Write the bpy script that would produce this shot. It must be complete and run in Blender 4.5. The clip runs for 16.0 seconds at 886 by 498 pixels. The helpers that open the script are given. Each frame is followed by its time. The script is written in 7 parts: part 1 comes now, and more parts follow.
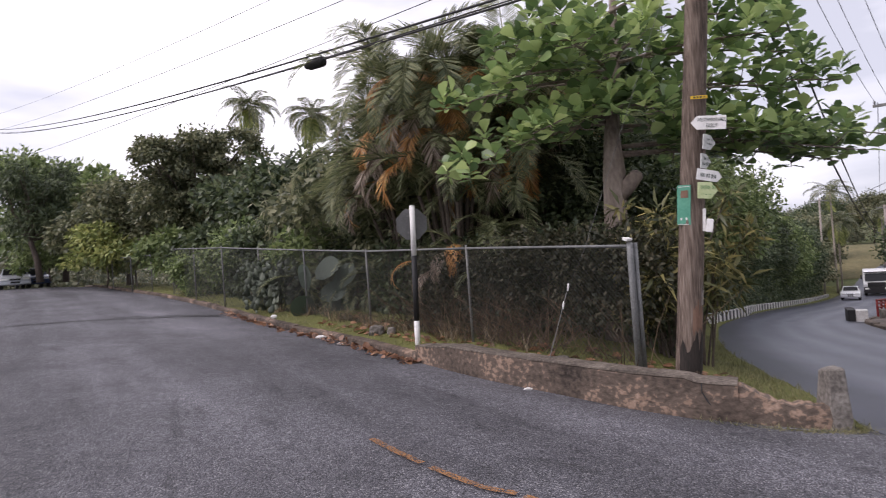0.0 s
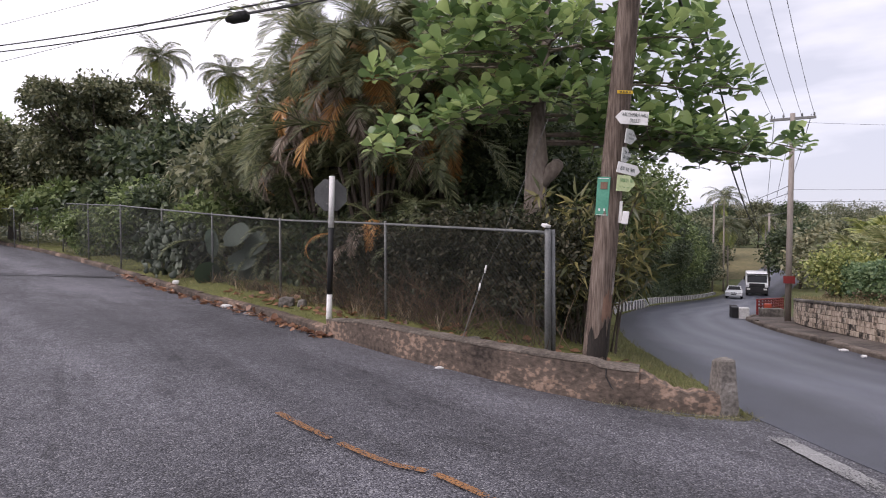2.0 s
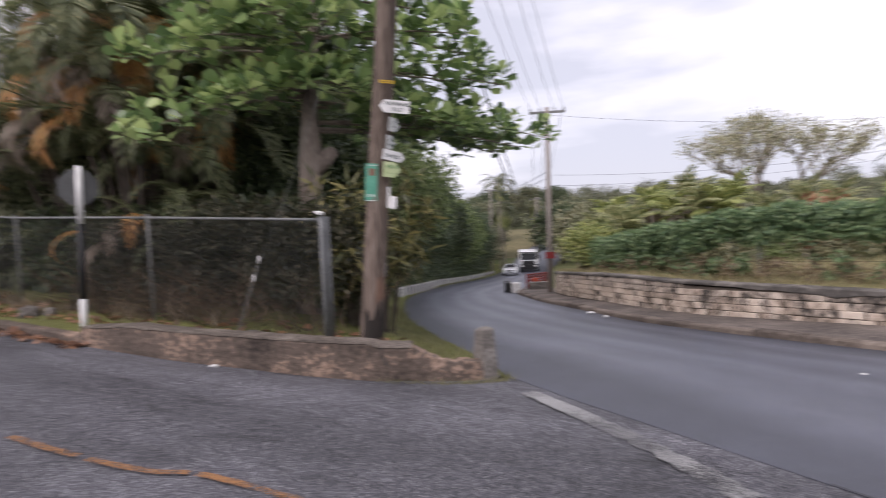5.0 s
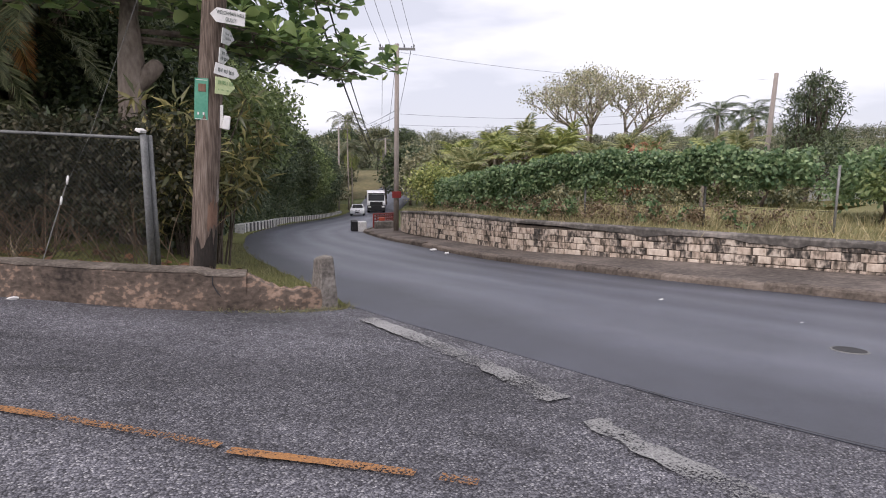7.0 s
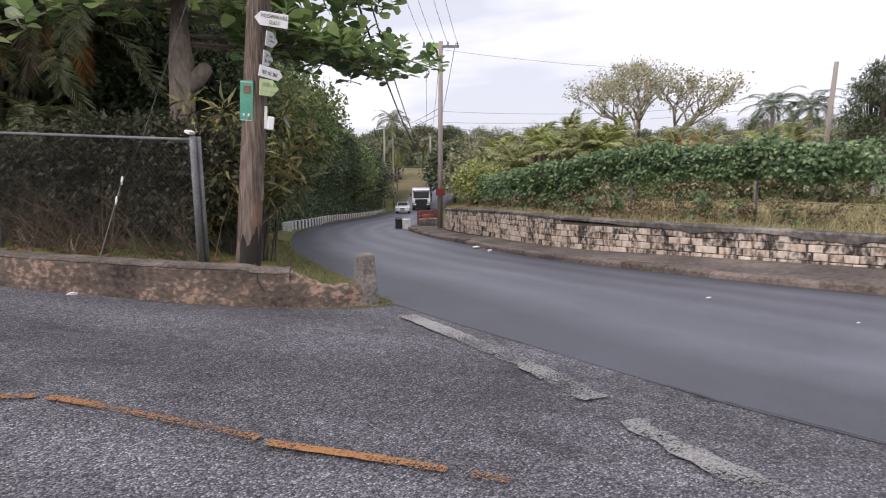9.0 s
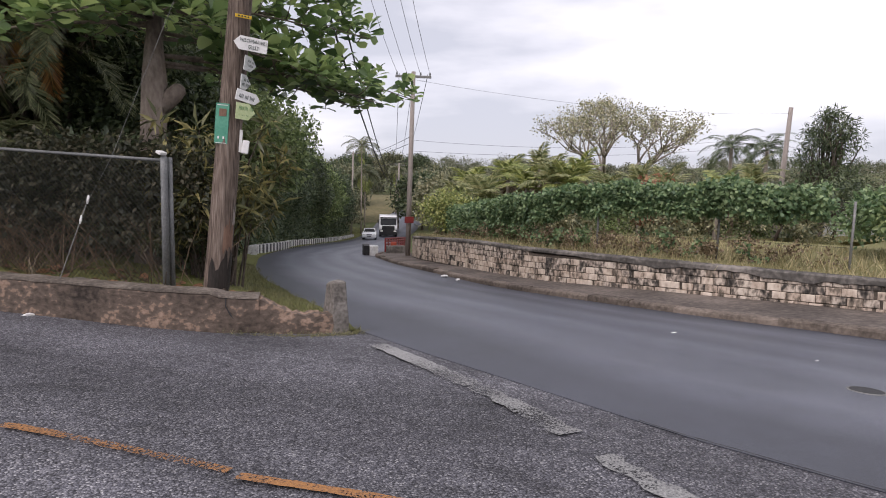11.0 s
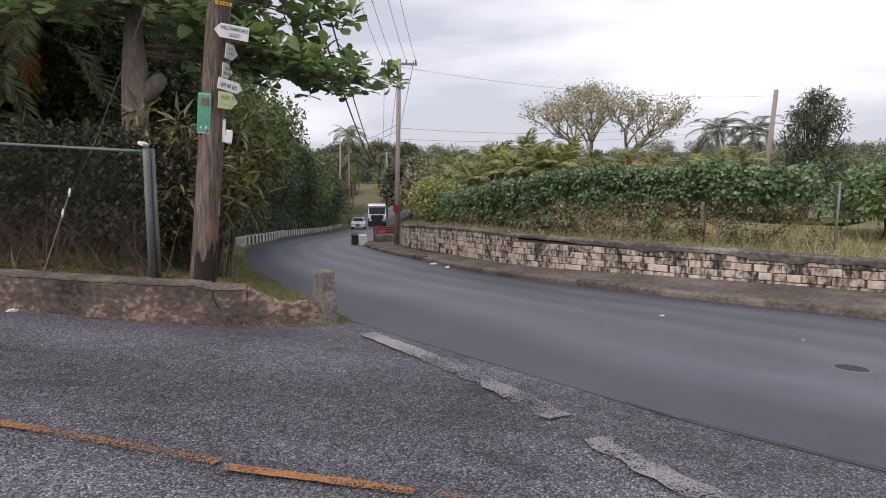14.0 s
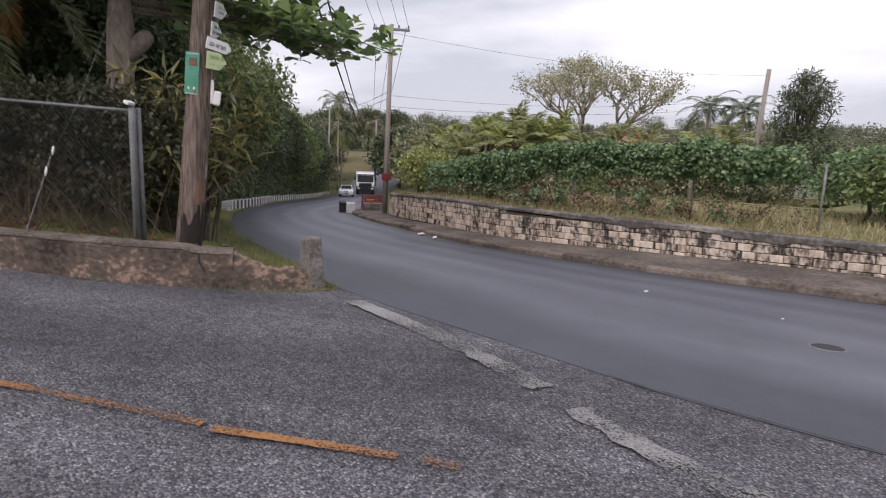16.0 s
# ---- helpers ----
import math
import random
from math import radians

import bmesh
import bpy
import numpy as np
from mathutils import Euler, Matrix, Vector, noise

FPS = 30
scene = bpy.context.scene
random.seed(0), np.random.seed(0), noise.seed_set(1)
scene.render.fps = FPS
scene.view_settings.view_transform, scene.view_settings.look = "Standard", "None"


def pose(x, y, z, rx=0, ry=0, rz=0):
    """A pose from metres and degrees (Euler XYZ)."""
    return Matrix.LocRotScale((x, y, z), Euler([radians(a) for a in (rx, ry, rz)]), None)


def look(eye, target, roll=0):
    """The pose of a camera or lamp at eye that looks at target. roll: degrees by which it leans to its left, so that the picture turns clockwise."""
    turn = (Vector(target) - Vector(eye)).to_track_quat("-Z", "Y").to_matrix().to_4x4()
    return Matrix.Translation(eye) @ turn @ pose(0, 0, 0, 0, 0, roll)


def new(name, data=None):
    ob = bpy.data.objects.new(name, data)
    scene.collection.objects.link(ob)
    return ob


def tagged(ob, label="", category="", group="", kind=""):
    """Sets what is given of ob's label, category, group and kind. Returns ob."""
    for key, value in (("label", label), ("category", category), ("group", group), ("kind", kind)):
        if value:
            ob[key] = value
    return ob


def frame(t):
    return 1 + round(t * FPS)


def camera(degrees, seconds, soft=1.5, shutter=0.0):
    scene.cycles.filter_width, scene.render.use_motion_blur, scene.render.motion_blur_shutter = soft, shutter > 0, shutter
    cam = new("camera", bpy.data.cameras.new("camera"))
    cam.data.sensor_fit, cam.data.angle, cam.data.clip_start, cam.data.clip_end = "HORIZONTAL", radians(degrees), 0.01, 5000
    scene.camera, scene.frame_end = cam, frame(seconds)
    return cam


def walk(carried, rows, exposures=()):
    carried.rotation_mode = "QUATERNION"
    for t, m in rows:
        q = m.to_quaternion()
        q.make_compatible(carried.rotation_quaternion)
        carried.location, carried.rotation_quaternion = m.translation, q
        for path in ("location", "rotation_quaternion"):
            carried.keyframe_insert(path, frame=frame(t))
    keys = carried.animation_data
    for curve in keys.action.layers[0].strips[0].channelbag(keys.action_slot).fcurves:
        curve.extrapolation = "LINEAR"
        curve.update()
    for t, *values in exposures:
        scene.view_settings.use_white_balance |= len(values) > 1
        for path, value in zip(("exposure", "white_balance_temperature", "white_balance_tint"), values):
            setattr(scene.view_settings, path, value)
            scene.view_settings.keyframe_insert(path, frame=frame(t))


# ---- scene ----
cam = camera(71.44, 16.0, soft=1.0, shutter=0.35)
PATH = [
    (0, pose(-0.118, 0.013, 1.789, 90.78, 4.17, 4.38)),
    (0.5, pose(-0.153, -0.019, 1.784, 90.71, 1.14, 6.23)),
    (1, pose(-0.145, -0.004, 1.780, 90.43, 1.66, 1.69)),
    (1.5, pose(-0.146, 0.063, 1.763, 89.26, 1.20, -3.64)),
    (2, pose(-0.206, 0.125, 1.757, 88.52, 0.19, -3.62)),
    (2.5, pose(-0.264, 0.117, 1.776, 90.35, -0.40, 0.40)),
    (3, pose(-0.275, 0.097, 1.767, 90.29, -1.01, 0.06)),
    (3.5, pose(-0.271, 0.099, 1.776, 90.35, -0.35, -0.00)),
    (4, pose(-0.234, 0.100, 1.774, 89.09, 0.40, -1.14)),
    (4.5, pose(-0.150, 0.048, 1.774, 89.76, 2.78, -2.69)),
    (4.8, pose(0.004, 0.009, 1.748, 87.76, 4.14, -13.48)),
    (5.0, pose(0.018, -0.008, 1.714, 87.14, 2.37, -22.71)),
    (5.2, pose(0.069, -0.037, 1.662, 86.20, 1.75, -28.34)),
    (7.3, pose(0.109, -0.025, 1.554, 81.07, -0.35, -36.46)),
    (7.5, pose(0.124, -0.024, 1.557, 80.81, 0.24, -34.97)),
    (8, pose(0.186, -0.047, 1.556, 81.10, -0.33, -33.93)),
    (8.5, pose(0.166, -0.082, 1.559, 80.75, 1.94, -29.36)),
    (9, pose(0.146, -0.074, 1.558, 81.23, 0.49, -32.43)),
    (9.5, pose(0.103, -0.027, 1.565, 82.97, -0.49, -33.18)),
    (10, pose(0.067, -0.033, 1.578, 84.33, -0.65, -32.55)),
    (10.2, pose(0.063, -0.038, 1.579, 84.22, -0.83, -33.87)),
    (12.3, pose(0.096, -0.002, 1.584, 83.69, -1.71, -35.88)),
    (12.5, pose(0.099, -0.013, 1.569, 84.08, -1.86, -35.32)),
    (13, pose(0.094, -0.016, 1.585, 83.29, -1.91, -36.98)),
    (13.5, pose(0.104, -0.014, 1.564, 83.26, -1.19, -36.97)),
    (14, pose(0.098, -0.022, 1.568, 82.75, -0.56, -36.49)),
    (14.5, pose(0.100, -0.002, 1.579, 82.83, -1.31, -36.26)),
    (15, pose(0.088, 0.009, 1.577, 82.62, -1.08, -35.98)),
    (15.5, pose(0.081, 0.011, 1.590, 82.00, -0.55, -35.68)),
    (16, pose(0.087, -0.020, 1.565, 80.03, -2.38, -37.42)),
]
walk(cam, PATH, [(0.0, 0.82, 6220, 23), (4.6, 0.85, 6220, 23), (7.3, 0.87, 6280, 20), (8.4, 0.88, 6280, 20), (9.0, 0.93, 6280, 20), (9.6, 0.84, 6280, 20), (10.2, 0.80, 6280, 20), (12.3, 0.60, 6280, 20), (16.0, 0.63, 6280, 20)])

# ---- light: a bright overcast sky, a veiled low sun ----
SUN_AZ, SUN_EL = 250, 46
world = bpy.data.worlds.new("world")
scene.world = world
world.use_nodes = True
wt = world.node_tree
wt.nodes.clear()


def link(tree, a, i, b, j):
    tree.links.new(a.outputs[i], b.inputs[j])


w_out, w_bg = wt.nodes.new("ShaderNodeOutputWorld"), wt.nodes.new("ShaderNodeBackground")
w_sky = wt.nodes.new("ShaderNodeTexSky")
w_sky.sky_type, w_sky.sun_disc = "NISHITA", False
w_sky.sun_elevation, w_sky.sun_rotation = radians(SUN_EL), radians(SUN_AZ)
w_co, w_map = wt.nodes.new("ShaderNodeTexCoord"), wt.nodes.new("ShaderNodeMapping")
w_map.inputs["Scale"].default_value = (1.1, 1.1, 4.2)
w_map.inputs["Location"].default_value = (3.1, 0.4, 0.35)
w_n = wt.nodes.new("ShaderNodeTexNoise")
w_n.inputs["Scale"].default_value, w_n.inputs["Detail"].default_value, w_n.inputs["Roughness"].default_value = 1.3, 6, 0.5
w_r = wt.nodes.new("ShaderNodeValToRGB")
w_r.color_ramp.elements[0].position, w_r.color_ramp.elements[0].color = 0.39, (4.2, 4.35, 4.55, 1)
w_r.color_ramp.elements[1].position, w_r.color_ramp.elements[1].color = 0.59, (8.2, 8.1, 7.85, 1)
w_mix = wt.nodes.new("ShaderNodeMixRGB")
w_mix.inputs[0].default_value = 0.93
link(wt, w_co, "Generated", w_map, 0)
link(wt, w_map, 0, w_n, 0)
link(wt, w_n, 0, w_r, 0)
link(wt, w_sky, 0, w_mix, 1)
link(wt, w_r, 0, w_mix, 2)
link(wt, w_mix, 0, w_bg, 0)
w_bg.inputs[1].default_value = 0.1
link(wt, w_bg, 0, w_out, 0)

sun = new("sun", bpy.data.lights.new("sun", "SUN"))
sun.data.energy, sun.data.angle, sun.data.color = 1.25, radians(38), (1.0, 0.93, 0.86)
_a, _e = radians(SUN_AZ), radians(SUN_EL)
sun.matrix_world = look((40 * math.sin(_a) * math.cos(_e), 40 * math.cos(_a) * math.cos(_e), 40 * math.sin(_e)), (0, 0, 0))


# ---- materials ----
def material(name, stops, scale=3.0, fine=40.0, rough=0.8, bump=0.3, metal=0.0, blend=0.5, island=0.0, per_object=0.0,
             wear=0.0, translucent=0.0, stretch=(1, 1, 1), depth=0.01, spec=0.3):
    """A surface whose colour runs through the stops by coarse and fine noise, and by chance for each island or object."""
    m = bpy.data.materials.new(name)
    m.use_nodes = True
    nt = m.node_tree
    b = nt.nodes["Principled BSDF"]
    b.inputs["Roughness"].default_value, b.inputs["Metallic"].default_value = rough, metal
    b.inputs["Specular IOR Level"].default_value = spec
    co, mp = nt.nodes.new("ShaderNodeNewGeometry"), nt.nodes.new("ShaderNodeMapping")
    mp.inputs["Scale"].default_value = stretch
    link(nt, co, "Position", mp, 0)
    n1, n2 = nt.nodes.new("ShaderNodeTexNoise"), nt.nodes.new("ShaderNodeTexNoise")
    for n, s, d in ((n1, scale, 5), (n2, fine, 4)):
        n.inputs["Scale"].default_value, n.inputs["Detail"].default_value = s, d
        link(nt, mp, 0, n, 0)
    mix = nt.nodes.new("ShaderNodeMix")
    mix.inputs[0].default_value = blend
    link(nt, n1, 0, mix, 2)
    link(nt, n2, 0, mix, 3)
    last = (mix, 0)
    for amount, node, out in ((island, "ShaderNodeNewGeometry", "Random Per Island"), (per_object, "ShaderNodeObjectInfo", "Random")):
        if amount:
            g, mm = nt.nodes.new(node), nt.nodes.new("ShaderNodeMix")
            mm.inputs[0].default_value = amount
            nt.links.new(last[0].outputs[last[1]], mm.inputs[2])
            link(nt, g, out, mm, 3)
            last = (mm, 0)
    ramp = nt.nodes.new("ShaderNodeValToRGB")
    el = ramp.color_ramp.elements
    while len(el) < len(stops):
        el.new(0.5)
    for e, (p, c) in zip(el, stops):
        e.position, e.color = p, (*c, 1)
    nt.links.new(last[0].outputs[last[1]], ramp.inputs[0])
    link(nt, ramp, 0, b, "Base Color")
    if bump:
        bp = nt.nodes.new("ShaderNodeBump")
        bp.inputs["Strength"].default_value, bp.inputs["Distance"].default_value = bump, depth
        link(nt, n2, 0, bp, "Height")
        link(nt, bp, 0, b, "Normal")
    if wear:
        tr, ms, out = nt.nodes.new("ShaderNodeBsdfTransparent"), nt.nodes.new("ShaderNodeMixShader"), nt.nodes["Material Output"]
        cut = nt.nodes.new("ShaderNodeMapRange")
        cut.inputs["From Min"].default_value, cut.inputs["From Max"].default_value = wear - 0.03, wear + 0.03
        link(nt, mix, 0, cut, 0)
        link(nt, cut, 0, ms, 0)
        link(nt, tr, 0, ms, 1)
        link(nt, b, 0, ms, 2)
        link(nt, ms, 0, out, 0)
    if translucent:
        tr, ms, out = nt.nodes.new("ShaderNodeBsdfTranslucent"), nt.nodes.new("ShaderNodeMixShader"), nt.nodes["Material Output"]
        ms.inputs[0].default_value = translucent
        link(nt, ramp, 0, tr, 0)
        link(nt, b, 0, ms, 1)
        link(nt, tr, 0, ms, 2)
        link(nt, ms, 0, out, 0)
    return m


def leafy(name, dark, mid, light, trans=0.3, odd=None, rough=0.45):
    grey = lambda q: 0.3 * q[0] + 0.6 * q[1] + 0.1 * q[2]
    dark, mid, light = [tuple((c * 0.8 + grey(q) * 0.2) * 1.6 for c in q) for q in (dark, mid, light)]
    trans += 0.08
    stops = [(0.2, dark), (0.5, mid), (0.82, light)]
    if odd:
        stops += [(0.9, light), (0.93, odd)]
    return material(name, stops, scale=0.5, fine=6, rough=rough, bump=0, island=0.72, translucent=trans, spec=0.5)


def ramp_of(nt, stops, smooth=False):
    r = nt.nodes.new("ShaderNodeValToRGB")
    el = r.color_ramp.elements
    while len(el) < len(stops):
        el.new(0.5)
    for e, (p, c) in zip(el, stops):
        e.position, e.color = p, ((*c, 1) if isinstance(c, tuple) else (c, c, c, 1))
    return r


def times(nt, a, b):
    """The product of two colours, as a node."""
    m = nt.nodes.new("ShaderNodeMix")
    m.data_type, m.blend_type = "RGBA", "MULTIPLY"
    m.inputs[0].default_value = 1.0
    nt.links.new(a, m.inputs[6])
    nt.links.new(b, m.inputs[7])
    return m.outputs[2]


def noise_of(nt, vec, scale, detail=4, rough=0.55):
    n = nt.nodes.new("ShaderNodeTexNoise")
    n.inputs["Scale"].default_value, n.inputs["Detail"].default_value, n.inputs["Roughness"].default_value = scale, detail, rough
    nt.links.new(vec, n.inputs[0])
    return n.outputs[0]


def mapped(nt, vec, turn=0.0, scale=(1, 1, 1)):
    """The place, turned about the upright axis and then stretched."""
    a, b = nt.nodes.new("ShaderNodeMapping"), nt.nodes.new("ShaderNodeMapping")
    a.inputs["Rotation"].default_value = (0, 0, radians(turn))
    b.inputs["Scale"].default_value = scale
    nt.links.new(vec, a.inputs[0])
    nt.links.new(a.outputs[0], b.inputs[0])
    return b.outputs[0]


def worn_asphalt(name):
    """Old asphalt: stones of many greys standing out of a dark binder, paler tracks along the lane, dark stains."""
    m = bpy.data.materials.new(name)
    m.use_nodes = True
    nt = m.node_tree
    b = nt.nodes["Principled BSDF"]
    b.inputs["Roughness"].default_value, b.inputs["Specular IOR Level"].default_value = 0.8, 0.35
    pos = nt.nodes.new("ShaderNodeNewGeometry").outputs["Position"]
    vo = nt.nodes.new("ShaderNodeTexVoronoi")
    vo.inputs["Scale"].default_value = 80
    nt.links.new(pos, vo.inputs[0])
    sep = nt.nodes.new("ShaderNodeSeparateColor")
    nt.links.new(vo.outputs["Color"], sep.inputs[0])
    stone_ = ramp_of(nt, [(0.0, (0.046, 0.046, 0.055)), (0.35, (0.088, 0.087, 0.101)), (0.7, (0.134, 0.132, 0.147)), (0.92, (0.195, 0.192, 0.206)), (1.0, (0.31, 0.305, 0.312))])
    nt.links.new(sep.outputs[0], stone_.inputs[0])
    gap = ramp_of(nt, [(0.42, 1.0), (0.76, 0.3)])
    nt.links.new(vo.outputs["Distance"], gap.inputs[0])
    col = times(nt, stone_.outputs[0], gap.outputs[0])
    for vec, sc, stops in ((mapped(nt, pos, 50.7, (0.07, 1.0, 1.0)), 0.75, [(0.36, 0.72), (0.52, 1.04), (0.68, 1.40)]),
                           (pos, 0.42, [(0.32, 0.72), (0.5, 1.02), (0.7, 1.28)]),
                           (mapped(nt, pos, 50.7, (0.35, 1.0, 1.0)), 2.6, [(0.30, 0.62), (0.40, 0.98), (0.62, 1.08)]),
                           (pos, 9.0, [(0.3, 0.8), (0.6, 1.1)])):
        r = ramp_of(nt, stops)
        nt.links.new(noise_of(nt, vec, sc), r.inputs[0])
        col = times(nt, col, r.outputs[0])
    nt.links.new(col, b.inputs["Base Color"])
    inv = nt.nodes.new("ShaderNodeMath")
    inv.operation = "SUBTRACT"
    inv.inputs[0].default_value = 1.0
    nt.links.new(vo.outputs["Distance"], inv.inputs[1])
    bp = nt.nodes.new("ShaderNodeBump")
    bp.inputs["Strength"].default_value, bp.inputs["Distance"].default_value = 0.8, 0.008
    nt.links.new(inv.outputs[0], bp.inputs["Height"])
    nt.links.new(bp.outputs[0], b.inputs["Normal"])
    return m


def smooth_asphalt(name):
    """Newer asphalt: fine and dark, polished paler where the wheels run, with dust and oil between; 'across' runs from edge to edge."""
    m = bpy.data.materials.new(name)
    m.use_nodes = True
    nt = m.node_tree
    b = nt.nodes["Principled BSDF"]
    b.inputs["Specular IOR Level"].default_value = 0.5
    pos = nt.nodes.new("ShaderNodeNewGeometry").outputs["Position"]
    at = nt.nodes.new("ShaderNodeAttribute")
    at.attribute_name = "across"
    wob = nt.nodes.new("ShaderNodeMath")
    wob.operation = "MULTIPLY_ADD"
    wob.inputs[1].default_value = 0.16
    nt.links.new(noise_of(nt, pos, 0.22, 3), wob.inputs[0])
    nt.links.new(at.outputs["Fac"], wob.inputs[2])
    sub = nt.nodes.new("ShaderNodeMath")
    sub.operation = "SUBTRACT"
    sub.inputs[1].default_value = 0.08
    nt.links.new(wob.outputs[0], sub.inputs[0])
    tracks = ramp_of(nt, [(0.0, 0.66), (0.10, 0.62), (0.22, 1.25), (0.33, 1.0), (0.42, 1.28), (0.50, 0.95), (0.62, 1.25), (0.72, 0.86), (0.82, 1.12), (0.93, 0.72), (1.0, 0.5)])
    nt.links.new(sub.outputs[0], tracks.inputs[0])
    base = ramp_of(nt, [(0.34, (0.033, 0.036, 0.051)), (0.5, (0.062, 0.067, 0.091)), (0.66, (0.105, 0.110, 0.138))])
    nt.links.new(noise_of(nt, pos, 110, 4, 0.6), base.inputs[0])
    col = times(nt, base.outputs[0], tracks.outputs[0])
    for sc, stops in ((0.5, [(0.3, 0.82), (0.7, 1.2)]), (3.0, [(0.28, 0.85), (0.6, 1.06)])):
        r = ramp_of(nt, stops)
        nt.links.new(noise_of(nt, pos, sc), r.inputs[0])
        col = times(nt, col, r.outputs[0])
    nt.links.new(col, b.inputs["Base Color"])
    ro = nt.nodes.new("ShaderNodeMapRange")
    ro.inputs["From Min"].default_value, ro.inputs["From Max"].default_value = 0.5, 1.3
    ro.inputs["To Min"].default_value, ro.inputs["To Max"].default_value = 0.52, 0.36
    nt.links.new(tracks.outputs[0], ro.inputs[0])
    nt.links.new(ro.outputs[0], b.inputs["Roughness"])
    bp = nt.nodes.new("ShaderNodeBump")
    bp.inputs["Strength"].default_value, bp.inputs["Distance"].default_value = 0.4, 0.006
    nt.links.new(noise_of(nt, pos, 90), bp.inputs["Height"])
    nt.links.new(bp.outputs[0], b.inputs["Normal"])
    return m


M = {}
M["old_asphalt"] = worn_asphalt("old_asphalt")
M["new_asphalt"] = smooth_asphalt("new_asphalt")
M["concrete"] = material("concrete", [(0.34, (0.030, 0.024, 0.020)), (0.45, (0.085, 0.066, 0.053)), (0.545, (0.13, 0.10, 0.08)), (0.57, (0.23, 0.16, 0.118)), (0.70, (0.39, 0.285, 0.22))], 1.2, 14, 0.92, 1.0, blend=0.42, depth=0.02, stretch=(1, 1, 1.3))
M["coping_worn"] = material("coping_worn", [(0.34, (0.05, 0.042, 0.035)), (0.5, (0.12, 0.10, 0.083)), (0.70, (0.26, 0.225, 0.19))], 2.4, 22, 0.92, 0.8, blend=0.5, depth=0.015)
M["cap"] = material("cap", [(0.34, (0.06, 0.055, 0.048)), (0.5, (0.15, 0.135, 0.12)), (0.68, (0.27, 0.25, 0.225))], 2, 26, 0.92, 0.8, blend=0.5, depth=0.015)
M["pavement"] = material("pavement", [(0.32, (0.045, 0.038, 0.034)), (0.5, (0.11, 0.092, 0.08)), (0.70, (0.21, 0.175, 0.15))], 0.9, 9, 0.9, 0.6, blend=0.45)
M["kerb"] = material("kerb", [(0.34, (0.05, 0.041, 0.034)), (0.5, (0.135, 0.11, 0.09)), (0.7, (0.25, 0.205, 0.17))], 1.6, 13, 0.9, 0.6, blend=0.5, per_object=0.15)
M["soil"] = material("soil", [(0.3, (0.05, 0.038, 0.025)), (0.5, (0.10, 0.085, 0.05)), (0.7, (0.17, 0.14, 0.08))], 1.2, 25, 0.95, 0.8, blend=0.5, depth=0.03)
M["verge"] = material("verge", [(0.3, (0.06, 0.055, 0.028)), (0.45, (0.11, 0.115, 0.035)), (0.6, (0.16, 0.17, 0.05)), (0.75, (0.22, 0.19, 0.09))], 1.1, 28, 0.95, 0.9, blend=0.5, depth=0.03)
M["field"] = material("field", [(0.3, (0.09, 0.095, 0.035)), (0.5, (0.18, 0.17, 0.07)), (0.7, (0.27, 0.23, 0.11))], 0.6, 15, 0.95, 0.8, blend=0.5, depth=0.04)
M["meadow"] = material("meadow", [(0.3, (0.07, 0.068, 0.03)), (0.5, (0.13, 0.115, 0.055)), (0.7, (0.2, 0.165, 0.085))], 0.12, 1.5, 0.95, 0.6, blend=0.5, depth=0.1)
M["land"] = material("land", [(0.3, (0.045, 0.06, 0.025)), (0.5, (0.09, 0.105, 0.04)), (0.7, (0.15, 0.15, 0.065))], 0.06, 2.0, 0.95, 0.6, blend=0.5, depth=0.1)
M["block"] = material("block", [(0.35, (0.05, 0.042, 0.035)), (0.43, (0.20, 0.165, 0.13)), (0.485, (0.46, 0.37, 0.295)), (0.57, (0.62, 0.53, 0.435)), (0.72, (0.78, 0.69, 0.60))], 2.4, 11, 0.92, 0.7, blend=0.5, per_object=0.10, depth=0.014, stretch=(1, 1, 0.5))
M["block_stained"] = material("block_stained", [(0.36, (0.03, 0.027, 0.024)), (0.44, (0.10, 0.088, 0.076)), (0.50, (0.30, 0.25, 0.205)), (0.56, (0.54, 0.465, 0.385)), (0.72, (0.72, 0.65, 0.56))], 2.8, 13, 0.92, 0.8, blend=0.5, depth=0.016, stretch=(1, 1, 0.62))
M["mortar"] = material("mortar", [(0.3, (0.03, 0.025, 0.02)), (0.5, (0.09, 0.075, 0.06)), (0.7, (0.2, 0.165, 0.13))], 1.3, 20, 0.95, 0.6, blend=0.4)
M["render_coat"] = material("render_coat", [(0.32, (0.03, 0.028, 0.026)), (0.48, (0.10, 0.092, 0.083)), (0.60, (0.22, 0.20, 0.18)), (0.76, (0.36, 0.32, 0.28))], 0.9, 9, 0.92, 0.6, blend=0.4)
M["white_line"] = material("white_line", [(0.45, (0.16, 0.16, 0.16)), (0.54, (0.24, 0.24, 0.238)), (0.66, (0.37, 0.37, 0.36))], 0.9, 60, 0.85, 0.9, blend=0.52, wear=0.458)
M["white_worn"] = material("white_worn", [(0.45, (0.14, 0.14, 0.14)), (0.54, (0.20, 0.20, 0.198)), (0.66, (0.31, 0.31, 0.30))], 1.6, 60, 0.85, 0.9, blend=0.55, wear=0.478)
M["orange_line"] = material("orange_line", [(0.40, (0.15, 0.088, 0.052)), (0.5, (0.23, 0.117, 0.055)), (0.62, (0.34, 0.165, 0.06))], 1.1, 60, 0.85, 0.9, blend=0.55, wear=0.475)
